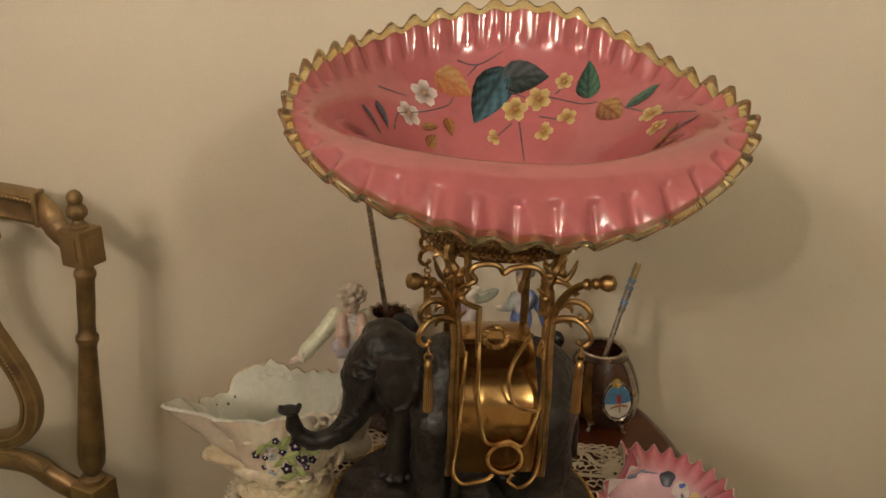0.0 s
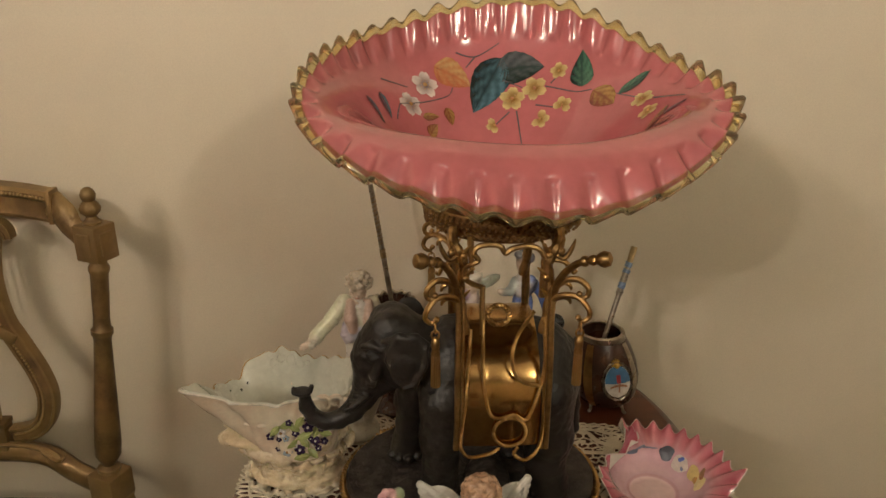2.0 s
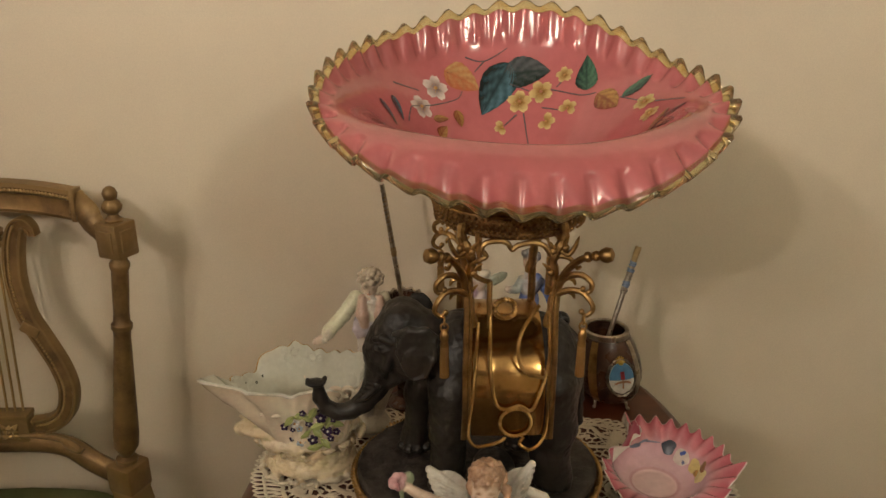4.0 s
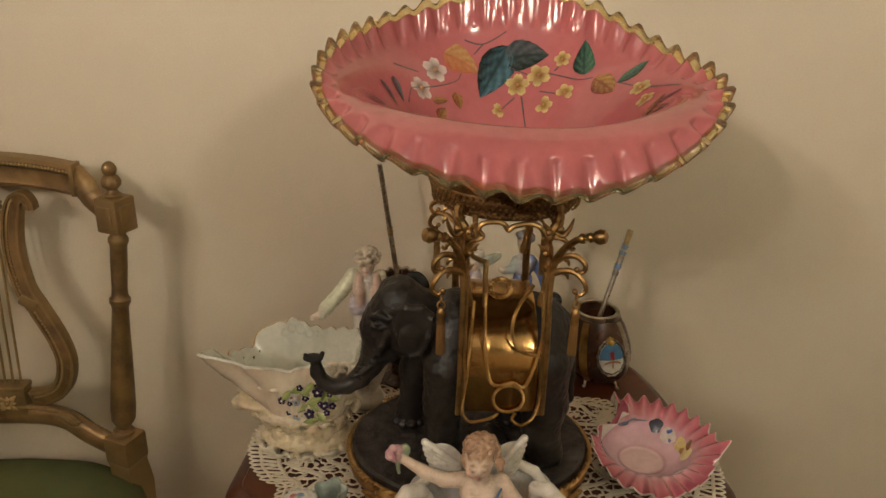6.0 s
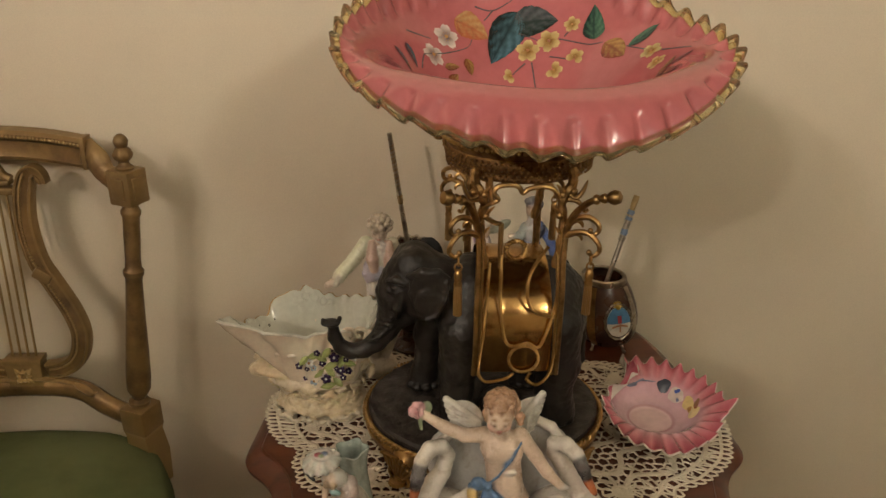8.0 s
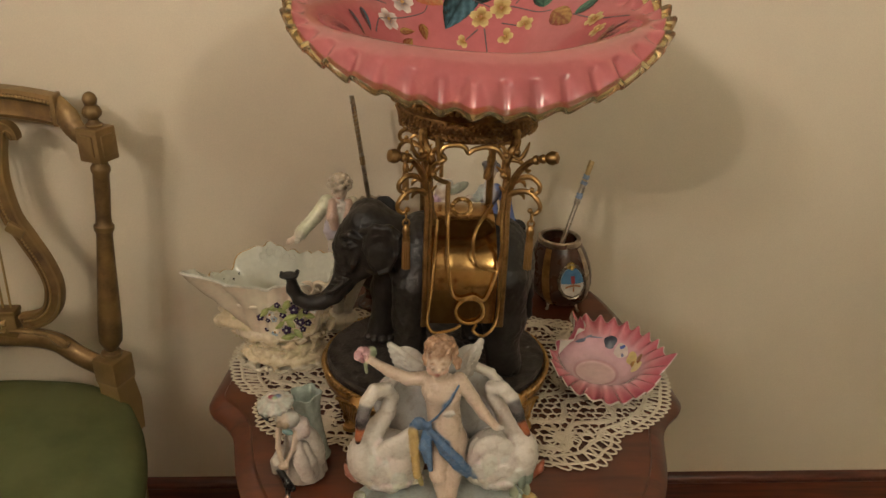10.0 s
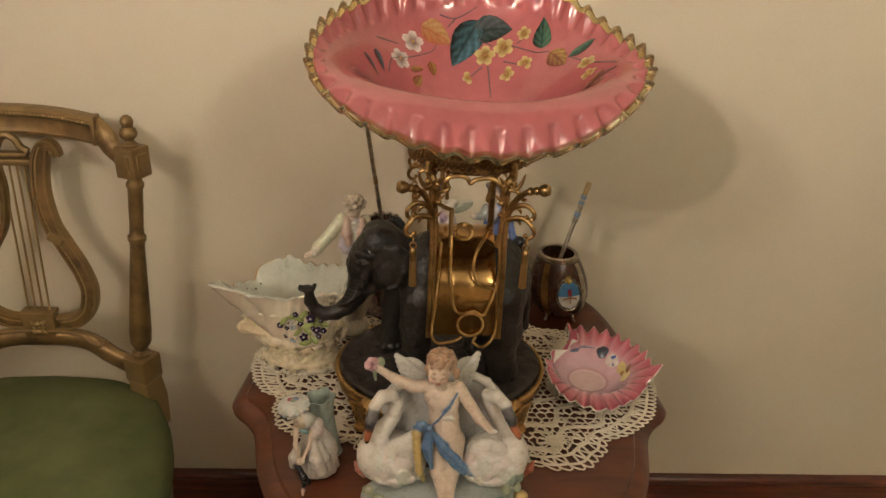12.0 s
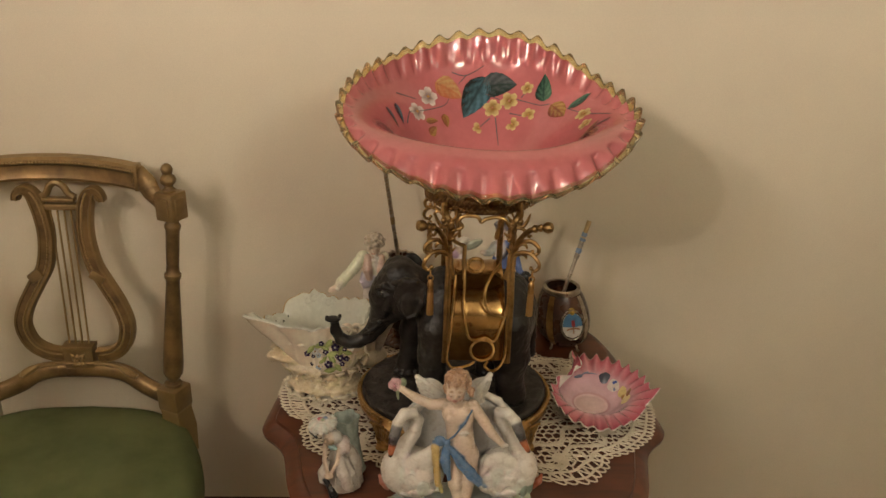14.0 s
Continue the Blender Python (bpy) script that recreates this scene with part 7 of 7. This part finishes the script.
for k in range(46):
    a = TAU * k / 46
    w = 1.16 + 0.035 * math.sin(k * 2.3)
    rock.append(mass((RX + 0.064 * w * math.cos(a), RY + 0.047 * w * math.sin(a), 0.657 + 0.004 * rk.random()), (rk.uniform(.004, .0085), rk.uniform(.003, .005), rk.uniform(.003, .0055)), (0.70, 0.63, 0.50), (rk.uniform(-30, 30), rk.uniform(-30, 30), math.degrees(a) + 90), 0.0018))
for k in range(60):
    a = rk.uniform(math.pi * 0.95, TAU * 1.02)
    rock.append(mass((RX - 0.012 + 0.082 * math.cos(a), RY + 0.052 * math.sin(a) + 0.002, 0.732 + rk.uniform(-.012, .016)), (rk.uniform(.004, .010), rk.uniform(.003, .006), rk.uniform(.003, .007)), rk.choice(TINTS), (rk.uniform(0, 60), rk.uniform(0, 60), rk.uniform(0, 90)), 0.0018))
figure("rock_foot", rock, 0.0017, 0.005, M_PORC, vase, "cream and yellow rockwork foot", 0.0008, 180.0)
curl = Shape()
for cx, cz, r in ((VX + 0.024, 0.808, 0.015), (VX + 0.046, 0.815, 0.012), (VX + 0.063, 0.816, 0.011), (VX + 0.077, 0.812, 0.009)):
    curl.tube(scroll((cx, VY - 0.060, cz), r, 0.004, -60, 300, 16), 0.0034, 7)
curl.tube(spline([(VX + 0.02, VY - 0.064, 0.800), (VX + 0.05, VY - 0.068, 0.796), (VX + 0.082, VY - 0.052, 0.800)], 6), 0.005, 8)
curl.done("scrolled_edge", M_VOUT, vase, "pierced scrolled porcelain edge")
M_PURPLE, M_WHITEP, M_PALEBL, M_LEAFP = plain("purple_glaze", (0.040, 0.020, 0.060), 0.2), plain("white_glaze", (0.74, 0.70, 0.66), 0.2), plain("pale_blue_glaze", (0.45, 0.53, 0.60), 0.2), plain("soft_green_glaze", (0.36, 0.40, 0.15), 0.25)


def applied(c, r, kind, spin=0.0):
    """One applied porcelain flower or leaf, facing the room."""
    n = Vector((-0.05, -0.92, 0.38)).normalized()
    ex = n.cross(Vector((0, 0, 1))).normalized()
    ey = ex.cross(n)
    C = Vector(c)
    sh = Shape()
    if kind == "leaf":
        d = ex * math.cos(spin) + ey * math.sin(spin)
        w = n.cross(d)
        rows = []
        for i in range(8):
            k = i / 7
            hw = r * 0.60 * math.sin(math.pi * (0.05 + 0.93 * k))
            rows.append([C + d * (k - 0.5) * 2.5 * r + w * hw * j + n * (0.002 * (1 - j * j) + 0.003 * k) for j in (-1, 0, 1)])
        sh.grid(rows)
        sh.grid([[p - n * 0.0012 for p in q] for q in rows])
        return sh.done("applied_leaf", M_LEAFP, vase)
    for k in range(5):
        t = spin + TAU * k / 5
        p = C + (ex * math.cos(t) + ey * math.sin(t)) * r * 0.58
        sh.ball(tuple(p + n * 0.001), r * 0.46, 8, 5, (1, 0.5, 1))
    ob = sh.done("applied_flower", {"purple": M_PURPLE, "white": M_WHITEP, "blue": M_PALEBL}[kind], vase)
    Shape().ball(tuple(C + n * 0.003), r * 0.26, 8, 5).done("flower_eye", M_OCHRE if kind != "purple" else M_WHITEP, ob)


for dx, dz, r, kind, q in ((-0.030, 0.768, 0.0058, "purple", 0.3), (-0.016, 0.772, 0.0070, "white", 0.1), (-0.020, 0.760, 0.0040, "purple", 1.0), (-0.004, 0.790, 0.0048, "purple", 0.5), (0.002, 0.768, 0.0055, "purple", 0.8), (0.020, 0.780, 0.0078, "purple", 0.2), (0.016, 0.794, 0.0040, "purple", 0.6), (0.036, 0.774, 0.0048, "purple", 0.4), (0.042, 0.786, 0.0060, "blue", 0.7), (0.028, 0.756, 0.0070, "purple", 0.9), (0.022, 0.760, 0.0040, "purple", 0.1), (0.030, 0.738, 0.0050, "purple", 0.2), (-0.024, 0.738, 0.0050, "purple", 0.1), (-0.012, 0.734, 0.0070, "blue", 0.6), (0.006, 0.740, 0.0076, "purple", 0.0), (0.000, 0.745, 0.0036, "white", 0.3), (0.024, 0.746, 0.0042, "white", 0.0), (-0.010, 0.764, 0.0050, "blue", 0.2), (0.000, 0.780, 0.0085, "leaf", 0.6), (0.010, 0.790, 0.0085, "leaf", 2.2), (0.014, 0.766, 0.0090, "leaf", -0.4), (-0.008, 0.784, 0.0080, "leaf", 2.8), (-0.022, 0.780, 0.0078, "leaf", 2.3), (0.030, 0.770, 0.0082, "leaf", 2.0), (0.022, 0.732, 0.0080, "leaf", 0.8), (-0.004, 0.748, 0.0075, "leaf", 2.4), (0.048, 0.774, 0.0060, "white", 0.5), (0.038, 0.748, 0.0056, "purple", 0.5), (0.008, 0.728, 0.0090, "leaf", -0.2), (0.034, 0.794, 0.0080, "leaf", 1.0), (0.012, 0.752, 0.0085, "leaf", 0.9), (0.040, 0.762, 0.0075, "leaf", 0.2)):
    kk = max(0.0, (dz - 0.716) / 0.096)
    lip = vase_pt(math.atan2(-1.0, dx / 0.062), kk)
    front = lip[1] - 0.002 if dz > 0.752 else VY + 0.004 - 0.062 + 0.25 * abs(dx - 0.005)
    applied((VX + dx + 0.006, front, dz), r, kind, q)

# gallant standing behind the vase, leaning out with one arm
man = [mass((-0.094, 1.040, 0.668), (0.032, 0.028, 0.018), (0.68, 0.62, 0.50)), limb([(-0.072, 1.012, 0.845), (-0.044, 1.005, 0.800), (-0.066, 1.028, 0.735), (-0.082, 1.040, 0.680)], [0.017, 0.014, 0.010, 0.008], WHITE), limb([(-0.090, 1.016, 0.845), (-0.092, 1.02, 0.78), (-0.096, 1.038, 0.68)], [0.017, 0.014, 0.009], WHITE), mass((-0.086, 1.006, 0.862), (0.024, 0.019, 0.020), (0.50, 0.50, 0.58)), mass((-0.098, 0.998, 0.860), (0.012, 0.010, 0.018), (0.60, 0.54, 0.60)), mass((-0.084, 1.004, 0.886), (0.022, 0.017, 0.026), (0.66, 0.64, 0.50)), limb([(-0.094, 0.993, 0.908), (-0.095, 0.988, 0.885), (-0.092, 0.989, 0.868)], [0.0060, 0.0088, 0.0062], PEACH, 0.004), limb([(-0.070, 0.993, 0.908), (-0.068, 0.988, 0.885), (-0.070, 0.989, 0.868)], [0.0060, 0.0085, 0.0062], PEACH, 0.004), mass((-0.078, 0.990, 0.896), (0.005, 0.004, 0.014), WHITE), mass((-0.083, 0.995, 0.926), (0.0120, 0.0125, 0.0145), FLESH), limb([(-0.083, 1.0, 0.903), (-0.083, 0.998, 0.920)], [0.008, 0.008], FLESH)]
for k in range(9):
    t = TAU * k / 9
    man.append(mass((-0.1465 + 0.004 * math.cos(t), 0.984 + 0.009 * math.sin(t), 0.854 + 0.009 * math.cos(t)), (0.0050, 0.0036, 0.0050), (0.62, 0.57, 0.46), (20 * k, 30 * k, 0), 0.001))
for k in range(6):
    man.append(mass((-0.0815 + 0.004 * (k % 2), 0.9895, 0.914 - 0.0055 * k), (0.0055, 0.0030, 0.0034), (0.64, 0.60, 0.54), (20, 30 * (k % 2), 0), 0.001))
man += [limb([(-0.064, 1.004, 0.905), (-0.056, 1.006, 0.870), (-0.050, 1.012, 0.830)], [0.009, 0.012, 0.013], (0.60, 0.56, 0.42)), limb([(-0.100, 0.998, 0.872), (-0.106, 0.994, 0.858), (-0.103, 0.996, 0.844)], [0.003, 0.0050, 0.003], (0.60, 0.53, 0.58), 0.002), limb([(-0.150, 0.984, 0.852), (-0.166, 0.979, 0.843)], [0.0030, 0.0018], FLESH, 0.001), limb([(-0.150, 0.982, 0.850), (-0.163, 0.978, 0.850)], [0.0030, 0.0018], FLESH, 0.001)]
man += [limb([(-0.104, 1.002, 0.906), (-0.122, 0.994, 0.882), (-0.142, 0.986, 0.862)], [0.011, 0.0105, 0.010], (0.66, 0.66, 0.48)), mass((-0.145, 0.985, 0.858), (0.010, 0.009, 0.011), (0.70, 0.66, 0.52)), limb([(-0.148, 0.984, 0.852), (-0.162, 0.980, 0.846)], [0.006, 0.005], FLESH)]
for k in range(30):
    a, b = k * 2.4, 0.1 + 1.75 * k / 30
    man.append(limb([(-0.082 + (0.0150 + d[0]) * math.cos(a + d[1]) * math.sin(b), 1.000 + (0.0145 + d[0]) * math.sin(a + d[1]) * math.sin(b), 0.933 + 0.0155 * math.cos(b) + d[2]) for d in ((0, -0.25, -0.002), (0.002, 0, 0.002), (0, 0.25, -0.001))], [0.0024, 0.0036, 0.0024], ((0.46, 0.385, 0.285), (0.54, 0.46, 0.36))[k % 2], 0.0022))
man += [limb([(-0.0835, 0.9845, 0.928), (-0.0840, 0.9815, 0.9225)], [0.0012, 0.0018], FLESH, 0.0015), limb([(-0.0862, 0.9835, 0.9178), (-0.0820, 0.9835, 0.9178)], [0.0010, 0.0010], (0.48, 0.20, 0.16), 0.0006), mass((-0.0895, 0.9855, 0.9265), (0.0022, 0.0010, 0.0009), (0.12, 0.08, 0.06), (0, 0, 0), 0.0005), mass((-0.0785, 0.9850, 0.9265), (0.0022, 0.0010, 0.0009), (0.12, 0.08, 0.06), (0, 0, 0), 0.0005)]
gm = figure("gallant_figurine", man, 0.0013, 0.0026, M_PORC, None, "", 0.0006, 150.0)
tagged(gm, "porcelain man in a peach waistcoat reaching out one arm", "figurine")

# couple seen through the howdah
two = [mass((0.155, 1.105, 0.666), (0.075, 0.040, 0.016), (0.68, 0.64, 0.56)), limb([(0.112, 1.100, 0.845), (0.112, 1.10, 0.78), (0.112, 1.10, 0.675)], [0.014, 0.028, 0.040], (0.70, 0.62, 0.60)), mass((0.112, 1.098, 0.862), (0.018, 0.015, 0.022), (0.70, 0.62, 0.60)), mass((0.114, 1.094, 0.888), (0.012, 0.012, 0.014), FLESH), mass((0.118, 1.096, 0.900), (0.016, 0.013, 0.008), (0.70, 0.66, 0.58), (0, -20, 0)), mass((0.141, 1.088, 0.897), (0.021, 0.004, 0.009), (0.40, 0.42, 0.33), (0, -30, 0)), mass((0.105, 1.088, 0.876), (0.008, 0.007, 0.010), LILAC), mass((0.168, 1.085, 0.846), (0.018, 0.012, 0.010), (0.48, 0.22, 0.30))]
two += [limb([(0.192, 1.105, 0.80), (0.190, 1.105, 0.73), (0.188, 1.105, 0.67)], [0.018, 0.013, 0.010], WHITE), mass((0.197, 1.103, 0.850), (0.017, 0.015, 0.030), (0.14, 0.20, 0.44)), mass((0.194, 1.098, 0.884), (0.016, 0.014, 0.018), (0.60, 0.58, 0.60)), mass((0.207, 1.092, 0.880), (0.006, 0.006, 0.020), (0.03, 0.03, 0.05), (0, 30, 0)), limb([(0.184, 1.096, 0.893), (0.175, 1.088, 0.880), (0.165, 1.084, 0.880)], [0.008, 0.007, 0.006], PALEB), mass((0.160, 1.083, 0.882), (0.006, 0.005, 0.005), FLESH), limb([(0.195, 1.099, 0.895), (0.195, 1.098, 0.915)], [0.008, 0.007], FLESH), mass((0.195, 1.097, 0.922), (0.011, 0.011, 0.013), FLESH), mass((0.197, 1.102, 0.932), (0.0135, 0.0125, 0.012), (0.20, 0.19, 0.21)), mass((0.187, 1.096, 0.938), (0.007, 0.006, 0.006), (0.26, 0.25, 0.26), (0, 0, 0), 0.001), mass((0.207, 1.097, 0.932), (0.006, 0.006, 0.008), (0.18, 0.17, 0.19), (0, 0, 0), 0.001), mass((0.199, 1.094, 0.942), (0.007, 0.006, 0.006), (0.24, 0.23, 0.24), (0, 0, 0), 0.001), mass((0.190, 1.090, 0.905), (0.005, 0.004, 0.010), (0.62, 0.58, 0.56), (0, 20, 0), 0.001), limb([(0.208, 1.10, 0.893), (0.228, 1.10, 0.868), (0.238, 1.096, 0.835)], [0.009, 0.008, 0.007], (0.14, 0.20, 0.44)), mass((0.249, 1.092, 0.822), (0.015, 0.012, 0.016), BLACK)]
flat_two = []
for q in two:
    flat_two += q if isinstance(q, list) else [q]
step_left = np.array((-0.032, 0.0, 0.0))
two = [(q[0], q[1] + step_left, *q[2:]) if q[0] == "e" else (q[0], q[1] + step_left, q[2] + step_left, *q[3:]) for q in flat_two]
cp = figure("couple_figurine", two, 0.0021, 0.0035, M_PORC)
tagged(cp, "porcelain couple, lady in pale pink and man in blue coat", "figurine")
